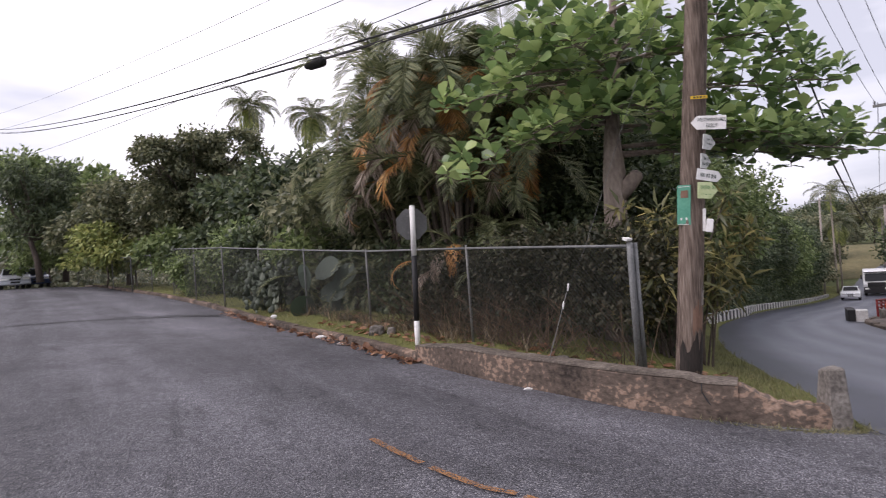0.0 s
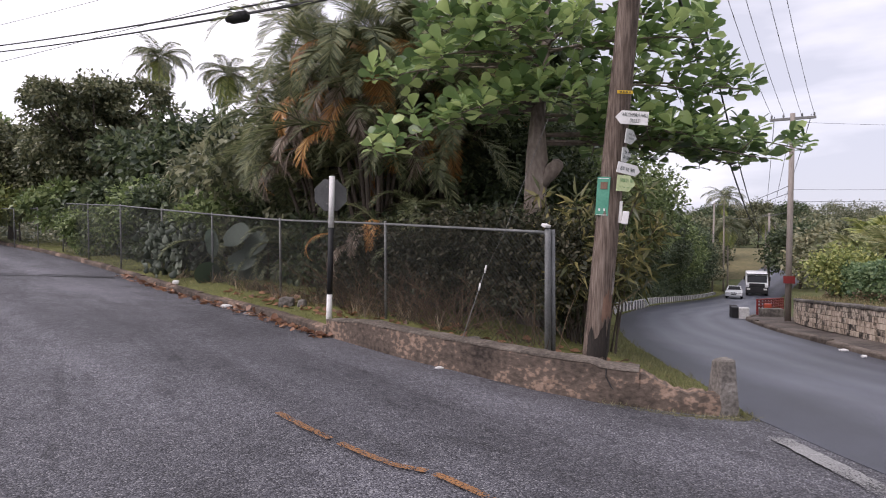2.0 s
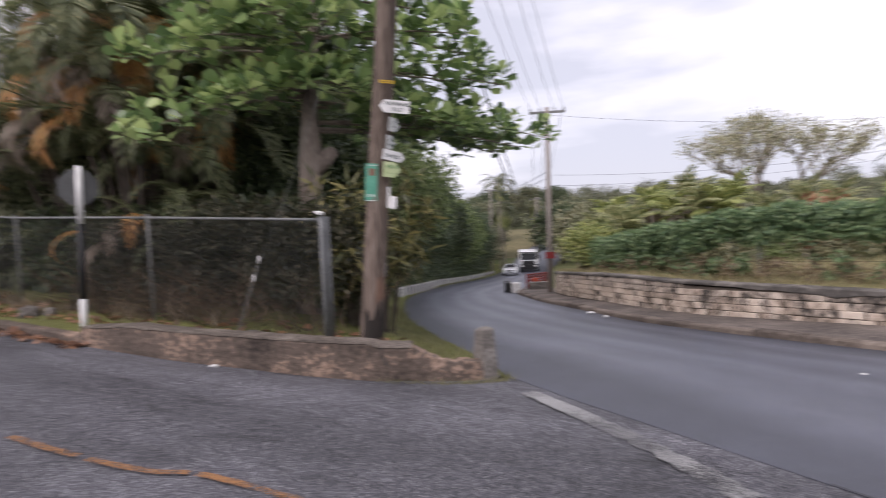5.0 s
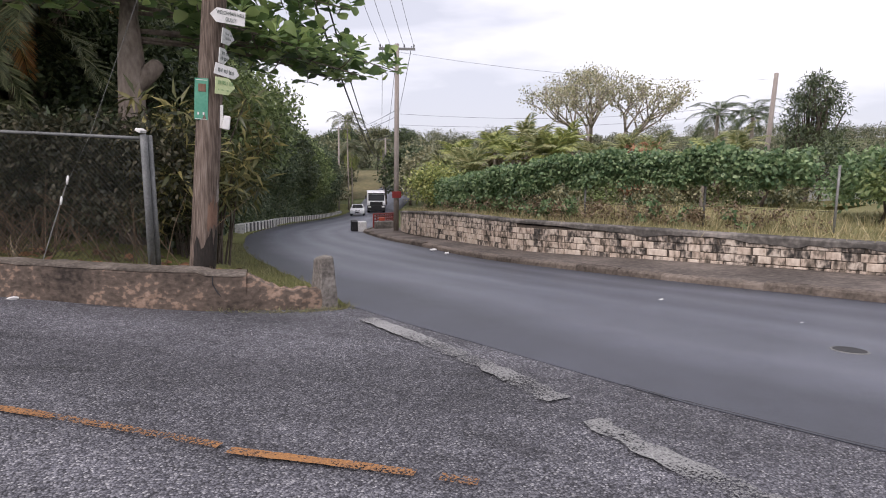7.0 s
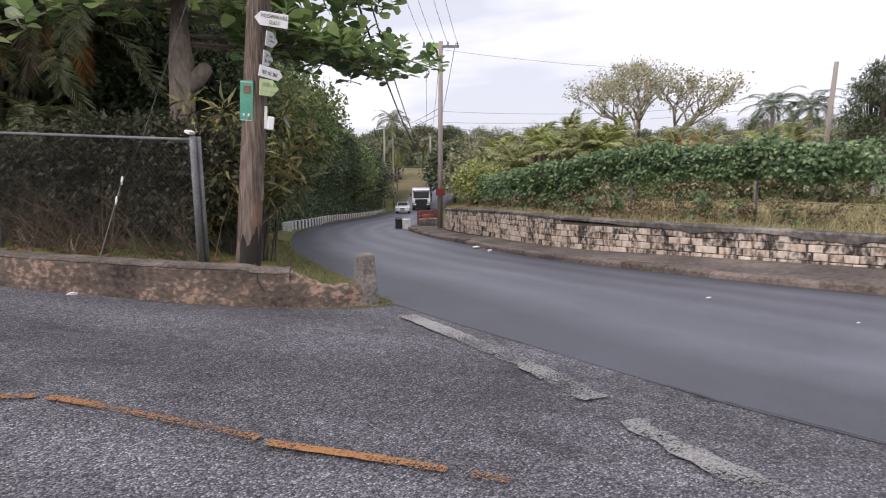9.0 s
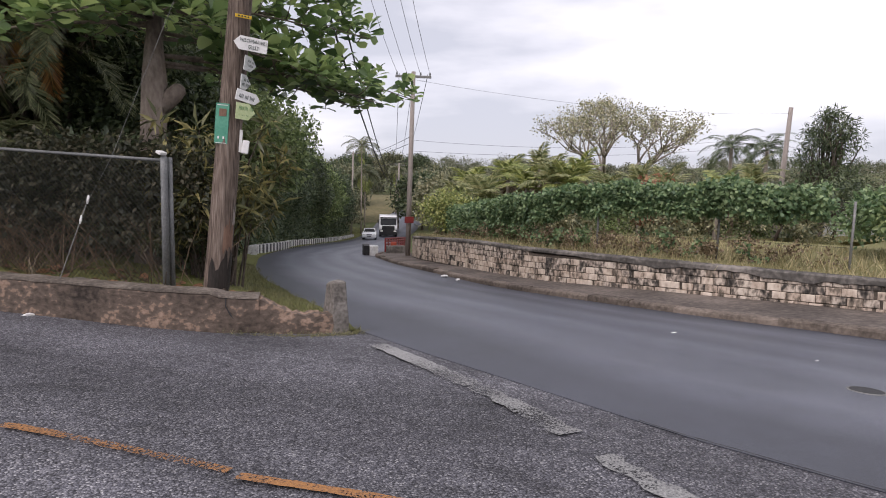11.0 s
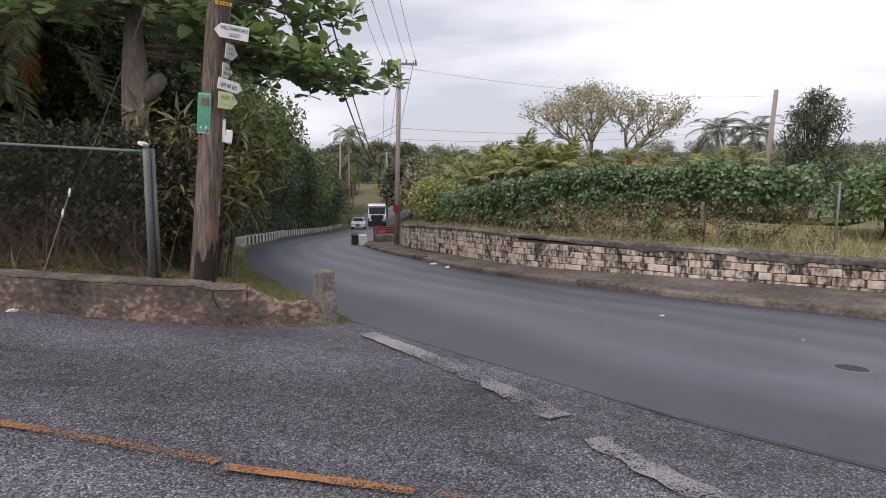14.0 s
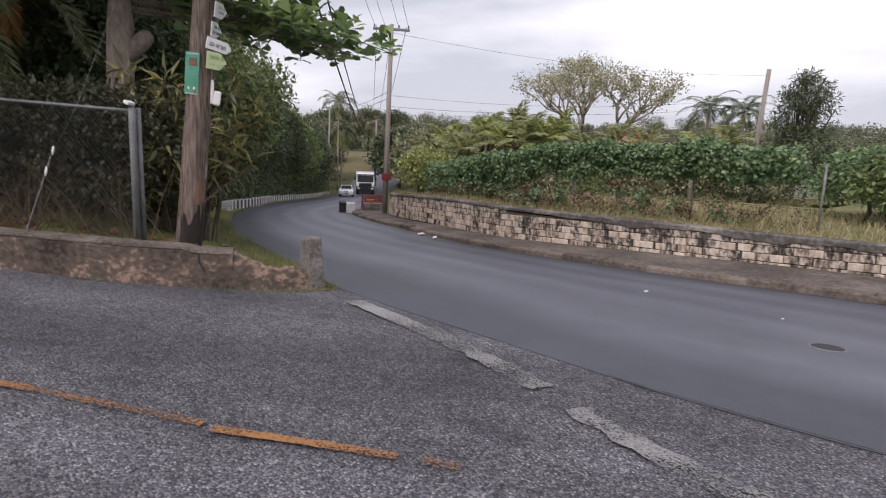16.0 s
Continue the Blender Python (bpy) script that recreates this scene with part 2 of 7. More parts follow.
M["tar"] = material("tar", [(0.3, (0.02, 0.02, 0.021)), (0.7, (0.05, 0.05, 0.052))], 4, 40, 0.7, 0.4)
M["pole_wood"] = material("pole_wood", [(0.32, (0.03, 0.023, 0.019)), (0.45, (0.10, 0.074, 0.058)), (0.57, (0.19, 0.146, 0.118)), (0.74, (0.33, 0.275, 0.235))], 2.2, 20, 0.85, 1.0, blend=0.58, stretch=(3, 3, 0.2), depth=0.03)
M["pole_wood_pale"] = material("pole_wood_pale", [(0.3, (0.2, 0.17, 0.15)), (0.6, (0.34, 0.3, 0.27)), (0.8, (0.42, 0.38, 0.34))], 3, 22, 0.85, 0.6, blend=0.6, stretch=(3, 3, 0.2))
M["creosote"] = material("creosote", [(0.3, (0.012, 0.011, 0.01)), (0.6, (0.04, 0.032, 0.027)), (0.8, (0.1, 0.07, 0.055))], 4, 25, 0.8, 0.8, stretch=(3, 3, 0.4))
M["bare_wood"] = material("bare_wood", [(0.3, (0.12, 0.07, 0.048)), (0.6, (0.23, 0.14, 0.10)), (0.8, (0.36, 0.26, 0.20))], 5, 30, 0.85, 0.7, stretch=(4, 4, 0.4))
M["galv"] = material("galv", [(0.3, (0.11, 0.115, 0.115)), (0.55, (0.20, 0.205, 0.205)), (0.8, (0.31, 0.31, 0.30))], 4, 40, 0.6, 0.1, metal=0.3)
M["galv_dull"] = material("galv_dull", [(0.3, (0.12, 0.12, 0.115)), (0.6, (0.24, 0.24, 0.23)), (0.8, (0.34, 0.33, 0.31))], 4, 40, 0.6, 0.1, metal=0.3)
M["wire_mesh"] = material("wire_mesh", [(0.3, (0.035, 0.037, 0.035)), (0.7, (0.085, 0.085, 0.082))], 4, 40, 0.6, 0, metal=0.3)
M["white_paint"] = material("white_paint", [(0.3, (0.5, 0.49, 0.47)), (0.5, (0.72, 0.71, 0.69)), (0.75, (0.8, 0.79, 0.77))], 3, 25, 0.6, 0.15)
M["black_paint"] = material("black_paint", [(0.3, (0.012, 0.012, 0.013)), (0.7, (0.035, 0.035, 0.036))], 3, 25, 0.6, 0.2)
M["sign_back"] = material("sign_back", [(0.3, (0.09, 0.09, 0.09)), (0.7, (0.16, 0.16, 0.158))], 4, 30, 0.6, 0.1, metal=0.3)
M["red_paint"] = material("red_paint", [(0.3, (0.14, 0.018, 0.018)), (0.7, (0.27, 0.04, 0.036))], 3, 25, 0.7, 0.2)
M["orange_plastic"] = material("orange_plastic", [(0.3, (0.30, 0.05, 0.03)), (0.7, (0.42, 0.085, 0.045))], 3, 25, 0.5, 0.1)
M["yellow_paint"] = material("yellow_paint", [(0.3, (0.55, 0.33, 0.02)), (0.7, (0.75, 0.5, 0.05))], 6, 40, 0.6, 0.1)
M["green_paint"] = material("green_paint", [(0.3, (0.05, 0.22, 0.15)), (0.7, (0.12, 0.34, 0.24))], 6, 40, 0.5, 0.1)
M["lime_paint"] = material("lime_paint", [(0.3, (0.42, 0.50, 0.24)), (0.7, (0.58, 0.64, 0.38))], 6, 40, 0.5, 0.1)
M["sign_faded"] = material("sign_faded", [(0.3, (0.30, 0.31, 0.29)), (0.5, (0.46, 0.47, 0.45)), (0.75, (0.58, 0.58, 0.56))], 5, 30, 0.7, 0.15)
M["faint_ink"] = material("faint_ink", [(0.3, (0.10, 0.115, 0.11)), (0.7, (0.2, 0.215, 0.2))], 9, 60, 0.7, 0)
M["lime_ink"] = material("lime_ink", [(0.3, (0.13, 0.26, 0.11)), (0.7, (0.22, 0.36, 0.17))], 9, 60, 0.6, 0)
M["dark_ink"] = material("dark_ink", [(0.3, (0.02, 0.04, 0.03)), (0.7, (0.05, 0.07, 0.06))], 6, 40, 0.6, 0)
M["rubber"] = material("rubber", [(0.3, (0.012, 0.012, 0.013)), (0.7, (0.03, 0.03, 0.032))], 8, 50, 0.6, 0.1)
M["cable"] = material("cable", [(0.3, (0.015, 0.015, 0.016)), (0.7, (0.04, 0.04, 0.042))], 8, 50, 0.55, 0)
M["glass_dark"] = material("glass_dark", [(0.3, (0.01, 0.012, 0.014)), (0.7, (0.02, 0.023, 0.026))], 2, 10, 0.3, 0, spec=0.35)
M["parapet_white"] = material("parapet_white", [(0.34, (0.2, 0.195, 0.18)), (0.44, (0.50, 0.495, 0.48)), (0.7, (0.72, 0.715, 0.7))], 1.4, 12, 0.8, 0.4)
M["car_white"] = material("car_white", [(0.3, (0.68, 0.69, 0.70)), (0.7, (0.78, 0.79, 0.8))], 1, 20, 0.25, 0, spec=0.6)
M["lamp_glass"] = material("lamp_glass", [(0.3, (0.6, 0.6, 0.58)), (0.7, (0.8, 0.8, 0.78))], 5, 20, 0.15, 0, spec=0.7)
M["roof_metal"] = material("roof_metal", [(0.3, (0.42, 0.42, 0.43)), (0.7, (0.58, 0.58, 0.58))], 1, 12, 0.5, 0.1)
M["bark"] = material("bark", [(0.3, (0.11, 0.09, 0.075)), (0.5, (0.23, 0.185, 0.155)), (0.72, (0.36, 0.30, 0.26))], 2.5, 18, 0.9, 0.9, blend=0.5, stretch=(1, 1, 0.5), depth=0.02)
M["bark_dark"] = material("bark_dark", [(0.3, (0.05, 0.04, 0.033)), (0.7, (0.15, 0.12, 0.10))], 3, 18, 0.9, 0.7)
M["bark_pale"] = material("bark_pale", [(0.3, (0.2, 0.17, 0.14)), (0.7, (0.4, 0.35, 0.3))], 3, 18, 0.9, 0.6)
M["twig"] = material("twig", [(0.3, (0.075, 0.05, 0.032)), (0.7, (0.20, 0.145, 0.095))], 4, 18, 0.9, 0.2, island=0.4)
M["almond_leaf"] = leafy("almond_leaf", (0.05, 0.095, 0.026), (0.14, 0.225, 0.055), (0.29, 0.37, 0.10), 0.32, rough=0.32)
M["areca_leaf"] = leafy("areca_leaf", (0.045, 0.06, 0.022), (0.10, 0.12, 0.044), (0.20, 0.205, 0.085), 0.34, rough=0.6, odd=(0.34, 0.18, 0.05))
M["areca_dead"] = leafy("areca_dead", (0.24, 0.09, 0.012), (0.42, 0.18, 0.02), (0.52, 0.30, 0.06), 0.3)
M["areca_brown"] = leafy("areca_brown", (0.08, 0.05, 0.03), (0.17, 0.12, 0.08), (0.3, 0.24, 0.18), 0.2)
M["coconut_leaf"] = leafy("coconut_leaf", (0.04, 0.055, 0.022), (0.08, 0.095, 0.04), (0.17, 0.16, 0.07), 0.25)
M["dark_leaf"] = leafy("dark_leaf", (0.022, 0.036, 0.016), (0.048, 0.072, 0.026), (0.095, 0.12, 0.045), 0.25)
M["mango_leaf"] = leafy("mango_leaf", (0.042, 0.053, 0.024), (0.10, 0.112, 0.048), (0.20, 0.195, 0.095), 0.25, odd=(0.3, 0.2, 0.1))
M["bush_leaf"] = leafy("bush_leaf", (0.052, 0.082, 0.022), (0.11, 0.16, 0.038), (0.20, 0.245, 0.075), 0.3, odd=(0.3, 0.2, 0.05))
M["lime_leaf"] = leafy("lime_leaf", (0.09, 0.12, 0.02), (0.18, 0.22, 0.04), (0.32, 0.32, 0.07), 0.3, odd=(0.42, 0.24, 0.05))
M["croton_leaf"] = leafy("croton_leaf", (0.03, 0.04, 0.012), (0.08, 0.085, 0.02), (0.24, 0.20, 0.045), 0.25)
M["vine_leaf"] = leafy("vine_leaf", (0.042, 0.09, 0.034), (0.098, 0.17, 0.062), (0.19, 0.26, 0.10), 0.3)
# dark hedge leaves; the colour also carries the shade of the trees overhead
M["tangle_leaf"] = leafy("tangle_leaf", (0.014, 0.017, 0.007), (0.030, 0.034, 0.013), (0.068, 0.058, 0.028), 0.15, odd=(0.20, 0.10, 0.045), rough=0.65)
M["bank_leaf"] = leafy("bank_leaf", (0.024, 0.042, 0.018), (0.05, 0.078, 0.032), (0.10, 0.13, 0.055), 0.25)
M["car_silver"] = material("car_silver", [(0.3, (0.36, 0.38, 0.42)), (0.7, (0.46, 0.48, 0.52))], 1, 20, 0.3, 0, metal=0.4, spec=0.6)
M["car_blue"] = material("car_blue", [(0.3, (0.02, 0.035, 0.09)), (0.7, (0.035, 0.06, 0.14))], 1, 20, 0.3, 0, spec=0.6)
M["far_leaf"] = leafy("far_leaf", (0.065, 0.075, 0.034), (0.14, 0.145, 0.065), (0.25, 0.225, 0.11), 0.25, odd=(0.30, 0.2, 0.1))
M["woods_leaf"] = leafy("woods_leaf", (0.045, 0.056, 0.028), (0.08, 0.088, 0.044), (0.14, 0.135, 0.07), 0.2)
M["tuft"] = leafy("tuft", (0.07, 0.048, 0.024), (0.14, 0.098, 0.05), (0.24, 0.175, 0.095), 0.2)
M["sparse_leaf"] = leafy("sparse_leaf", (0.13, 0.135, 0.06), (0.23, 0.225, 0.11), (0.34, 0.31, 0.17), 0.35)
M["banana_leaf"] = leafy("banana_leaf", (0.085, 0.11, 0.032), (0.18, 0.20, 0.065), (0.31, 0.29, 0.12), 0.35, odd=(0.34, 0.2, 0.09))
M["red_leaf"] = leafy("red_leaf", (0.16, 0.06, 0.03), (0.28, 0.11, 0.05), (0.36, 0.18, 0.08), 0.3)
M["cactus_skin"] = leafy("cactus_skin", (0.026, 0.036, 0.023), (0.055, 0.07, 0.045), (0.105, 0.125, 0.085), 0.05, rough=0.6)
M["ear_leaf"] = leafy("ear_leaf", (0.02, 0.034, 0.022), (0.035, 0.055, 0.036), (0.055, 0.08, 0.052), 0.05, rough=0.6)
M["grass"] = leafy("grass", (0.12, 0.115, 0.04), (0.22, 0.19, 0.08), (0.36, 0.29, 0.14), 0.3)
M["lawn"] = leafy("lawn", (0.075, 0.078, 0.022), (0.13, 0.13, 0.04), (0.21, 0.185, 0.075), 0.3)
M["dry_leaf"] = leafy("dry_leaf", (0.08, 0.036, 0.02), (0.16, 0.07, 0.032), (0.28, 0.135, 0.055), 0.2)


# ---- shapes ----
def mesh_object(name, verts, faces, mat, parent=None, smooth=False, label=""):
    """A mesh from vertices and faces, as one object, under a parent where one is given."""
    me = bpy.data.meshes.new(name)
    v = np.asarray(verts, dtype=np.float32)
    if isinstance(faces, np.ndarray):
        n, k = faces.shape
        me.vertices.add(len(v))
        me.vertices.foreach_set("co", v.ravel())
        me.loops.add(n * k)
        me.loops.foreach_set("vertex_index", faces.astype(np.int32).ravel())
        me.polygons.add(n)
        me.polygons.foreach_set("loop_start", np.arange(0, n * k, k, dtype=np.int32))
        me.update(calc_edges=True)
    else:
        me.from_pydata([tuple(map(float, p)) for p in v], [], faces)
    if smooth:
        me.polygons.foreach_set("use_smooth", np.ones(len(me.polygons), dtype=bool))
    me.materials.append(mat)
    ob = new(name, me)
    if parent is not None:
        ob.parent = parent
        ob.matrix_parent_inverse = parent.matrix_basis.inverted()
    if label:
        ob["label"] = label
    return ob


def part(name, bm, mat, parent=None, label="", smooth=False):
    """Links a bmesh as one mesh object under a thing or a part."""
    me = bpy.data.meshes.new(name)
    bm.normal_update()
    bm.to_mesh(me)
    bm.free()
    if smooth:
        me.polygons.foreach_set("use_smooth", np.ones(len(me.polygons), dtype=bool))
    me.materials.append(mat)
    ob = new(name, me)
    if parent is not None:
        ob.parent = parent
        ob.matrix_parent_inverse = parent.matrix_basis.inverted()
    if label:
        ob["label"] = label
    return ob


def thing(name, at, label, category, group="", kind="", turn=0):
    e = new(name)
    e.empty_display_size = 0.1
    e.matrix_basis = pose(*at, 0, 0, turn)
    return tagged(e, label, category, group, kind)


def box(size, m=None, bevel=0.0):
    bm = bmesh.new()
    bmesh.ops.create_cube(bm, size=1.0, matrix=(m or Matrix()) @ Matrix.Diagonal((*size, 1)))
    if bevel:
        bmesh.ops.bevel(bm, geom=bm.edges[:], offset=bevel, segments=2, affect="EDGES", profile=0.6)
    return bm


def merge(*bms):
    out = bmesh.new()
    for b in bms:
        me = bpy.data.meshes.new("piece")
        b.to_mesh(me)
        b.free()
        out.from_mesh(me)
        bpy.data.meshes.remove(me)
    return out


def tube(points, radii, sides=8, cap=True):
    """Vertices and faces of a tapered tube along points."""
    pts = [Vector([float(c) for c in p]) for p in points]
    vs, fs = [], []
    ref = Vector((0, 0, 1))
    for i, p in enumerate(pts):
        d = (pts[min(i + 1, len(pts) - 1)] - pts[max(i - 1, 0)]).normalized()
        a = d.cross(ref if abs(d.z) < 0.9 else Vector((1, 0, 0))).normalized()
        b = d.cross(a)
        r = float(radii[i]) if hasattr(radii, "__len__") else radii
        for k in range(sides):
            t = 2 * math.pi * k / sides
            vs.append(tuple(p + r * (math.cos(t) * a + math.sin(t) * b)))
        if i:
            o = (i - 1) * sides
            for k in range(sides):
                fs.append((o + k, o + (k + 1) % sides, o + sides + (k + 1) % sides, o + sides + k))
    if cap:
        fs.append(tuple(range(sides))[::-1])
        fs.append(tuple(range((len(pts) - 1) * sides, len(pts) * sides)))
    return vs, fs


def tubes(items, sides=6):
    vs, fs = [], []
    for pts, radii in items:
        v, f = tube(pts, radii, sides)
        o = len(vs)
        vs += v
        fs += [tuple(i + o for i in q) for q in f]
    return vs, fs


def curve(points, step):
    """A smooth line through points (Catmull-Rom), cut into steps of about that length."""
    P = [np.array(p, float) for p in points]
    P = [2 * P[0] - P[1]] + P + [2 * P[-1] - P[-2]]
    out = []
    for i in range(1, len(P) - 2):
        n = max(1, int(np.linalg.norm(P[i + 1] - P[i]) / step))
        for k in range(n):
            t = k / n
            a, b, c, d = P[i - 1], P[i], P[i + 1], P[i + 2]
            out.append(0.5 * (2 * b + (c - a) * t + (2 * a - 5 * b + 4 * c - d) * t * t + (3 * b - a - 3 * c + d) * t ** 3))
    out.append(P[-2])
    return np.array(out)


def lefts(line):
    d = np.gradient(line[:, :2], axis=0)
    d /= np.linalg.norm(d, axis=1)[:, None]
    return np.stack([-d[:, 1], d[:, 0]], 1)


def loft(line, offsets, height):
    """A sheet along a line: at each offset to its left, a row of points at height(x, y, offset, along)."""
    n = lefts(line)
    along = np.concatenate([[0], np.cumsum(np.linalg.norm(np.diff(line[:, :2], axis=0), axis=1))])
    vs = []
    for i in range(len(line)):
        for j, o in enumerate(offsets):
            x, y = line[i, :2] + n[i] * o
            vs.append((x, y, height(x, y, j, along[i])))
    k = len(offsets)
    fs = [(i * k + j, i * k + k + j, i * k + k + j + 1, i * k + j + 1) for i in range(len(line) - 1) for j in range(k - 1)]
    return vs, fs


def soft(v, k=1.0):
    v /= k
    return k * (v if v > 30 else math.log1p(math.exp(v)))


def rise(x, y):
    """The height of the roads: level at the junction, falling along the main road, climbing along the lane."""
    p, u = 0.75 * x + 0.66 * y, -0.66 * x + 0.75 * y
    fall = 0.088 * (soft(p - 4, 1.2) - soft(p - 64, 6) * 0.35 - soft(p - 88, 4) * 2.1 + soft(p - 132, 6) * 1.45)
    left = 1 / (1 + math.exp(min(60, max(-60, (p - 13) / 2.0))))
    ease = lambda q: min(1.0, max(0.0, q)) ** 2 * (3 - 2 * min(1.0, max(0.0, q)))
    dip = 0.125 * ease((x - 5.5) / 5.5) * ease((17.5 - y) / 6)
    return -fall - dip + left * 0.042 * (soft(u - 3, 1.5) - soft(u - 50, 4) * 1.7)


def polar(az, d):
    return d * math.sin(radians(az)), d * math.cos(radians(az))


LEAF = {  # outlines along y, with a fold at the middle rib: vertices, triangles
    "simple": (np.array([(0, 0, 0), (-0.28, 0.45, 0.07), (0, 1, -0.1), (0.28, 0.45, 0.07)]), np.array([(0, 2, 1), (0, 3, 2)])),
    "broad": (np.array([(0, 0, 0), (-0.42, 0.35, 0.06), (-0.25, 0.8, 0.0), (0, 1, -0.12), (0.25, 0.8, 0.0), (0.42, 0.35, 0.06), (0, 0.5, -0.02)]),
              np.array([(0, 6, 1), (1, 6, 2), (2, 6, 3), (3, 6, 4), (4, 6, 5), (5, 6, 0)])),
    "almond": (np.array([(0, 0, 0), (-0.11, 0.22, 0.04), (-0.30, 0.6, 0.09), (-0.29, 0.84, 0.05), (0, 1, -0.05), (0.29, 0.84, 0.05), (0.30, 0.6, 0.09), (0.11, 0.22, 0.04), (0, 0.45, 0.0), (0, 0.8, 0.0)]),
               np.array([(0, 8, 1), (1, 8, 2), (2, 8, 9), (2, 9, 3), (3, 9, 4), (4, 9, 5), (5, 9, 6), (6, 9, 8), (6, 8, 7), (7, 8, 0)])),
    "blade": (np.array([(-0.03, 0, 0), (0.03, 0, 0), (0.02, 0.6, 0.02), (-0.02, 0.6, 0.02), (0, 1, -0.08)]), np.array([(0, 1, 2), (0, 2, 3), (3, 2, 4)])),
    "feather": (np.array([(0, 0, 0), (-0.035, 0.35, 0.02), (0.035, 0.35, 0.02), (0.028, 0.7, -0.05), (-0.028, 0.7, -0.05), (0, 1, -0.2)]), np.array([(0, 2, 1), (1, 2, 3), (1, 3, 4), (4, 3, 5)])),
    "comb": (np.array([(0, 0, 0), (-0.026, 0.35, 0.01), (0.026, 0.35, 0.01), (0.02, 0.75, -0.03), (-0.02, 0.75, -0.03), (0, 1, -0.14)]), np.array([(0, 2, 1), (1, 2, 3), (1, 3, 4), (4, 3, 5)])),
    "long": (np.array([(0, 0, 0), (-0.09, 0.4, 0.03), (0, 0.55, 0), (0.09, 0.4, 0.03), (0, 1, -0.22)]), np.array([(0, 2, 1), (0, 3, 2), (1, 2, 4), (2, 3, 4)])),
}

EAR = [(0.0, 0.0)] + [(0.40 * math.sin(a) * (1 - 0.22 * math.cos(a)), 0.46 - 0.54 * math.cos(a)) for a in np.linspace(0.35, math.pi, 9)]
EAR += [(-x, y) for x, y in EAR[-2:0:-1]]
LEAF["ear"] = (np.array([(x, y, 0.12 * abs(x) - 0.10 * y * y) for x, y in EAR] + [(0, 0.45, -0.03)]), np.array([(i, len(EAR), (i + 1) % len(EAR)) for i in range(len(EAR))]))


def leaves(kind, pos, dirs, ups, sizes):
    """All the leaves of one crown as arrays: each leaf at pos, along dirs, its face towards ups."""
    tv, tf = LEAF[kind]
    d = dirs / np.maximum(np.linalg.norm(dirs, axis=1), 1e-6)[:, None]
    s = np.cross(d, ups)
    s /= np.maximum(np.linalg.norm(s, axis=1), 1e-6)[:, None]
    u = np.cross(s, d)
    B = np.stack([s, d, u], 1) * np.asarray(sizes)[:, None, None]
    v = np.einsum("vk,nkj->nvj", tv, B) + pos[:, None, :]
    f = tf[None] + (np.arange(len(pos)) * len(tv))[:, None, None]
    return v.reshape(-1, 3), f.reshape(-1, 3)


def clumps(rng, centres, radii, count, kind, size, droop=0.0, up=0.6):
    """Leaves in round clumps, facing up and outwards."""
    C = np.repeat(np.asarray(centres, float), count, axis=0)
    R = np.repeat(np.asarray(radii, float), count)
    g = rng.normal(size=(len(C), 3))
    g /= np.linalg.norm(g, axis=1)[:, None]
    rad = rng.random(len(C)) ** 0.45
    pos = C + g * (rad * R)[:, None] * np.array([1, 1, 0.75])
    dirs = g + rng.normal(size=g.shape) * 0.7 + np.array([0, 0, -droop])
    ups = g * 0.5 + np.array([0, 0, up]) + rng.normal(size=g.shape) * 0.45
    return leaves(kind, pos, dirs, ups, size * (0.65 + 0.7 * rng.random(len(C))))


def shell(rng, centre, radii, n, inner=0.45):
    """Points for clumps, in an ellipsoid, more towards its outside, none at the very bottom."""
    g = rng.normal(size=(n, 3))
    g /= np.linalg.norm(g, axis=1)[:, None]
    g[:, 2] = np.where(g[:, 2] < -0.55, -g[:, 2], g[:, 2])
    r = inner + (1 - inner) * rng.random(n) ** 0.6
    return np.asarray(centre) + g * r[:, None] * np.asarray(radii)


def broad_tree(base, top, radii, seed, mat, label, name="tree", n=60, per=60, size=0.3, clump=0.9, kind="simple", bark="bark_dark",
               trunk=0.18, limbs=14, inner=0.45, droop=0.2, category="tree", crowns=None, group=""):
    """A tree: a tapered trunk, limbs that reach into the crown, and a crown of clumps of small leaves."""
    rng = np.random.default_rng(seed)
    x, y, z = base
    t = thing(name, base, label, category, group)
    centres = []
    for c, r, k in crowns or [((x, y, top - radii[2]), radii, n)]:
        centres.append(shell(rng, c, r, k, inner))
    centres = np.concatenate(centres)
    mid = np.array([x, y, z + (top - z) * 0.35]) + np.append(rng.normal(size=2) * 0.2, 0)
    items = [([base, (np.array(base, float) + mid) / 2 + np.append(rng.normal(size=2) * 0.08, 0), mid], [trunk * 1.25, trunk, trunk * 0.8])]
    for c in centres[rng.permutation(len(centres))[:limbs]]:
        m2 = mid * 0.45 + c * 0.55 + np.array([0, 0, 0.25]) + rng.normal(size=3) * 0.2
        items.append(([mid, m2, c], [trunk * 0.5, trunk * 0.28, 0.02]))
    v, f = tubes(items, 7)
    mesh_object("trunk", v, f, M[bark], t, True)
    v, f = clumps(rng, centres, clump * (0.6 + 0.7 * rng.random(len(centres))), per, kind, size, droop)
    mesh_object("crown", v, f, M[mat], t)
    return t


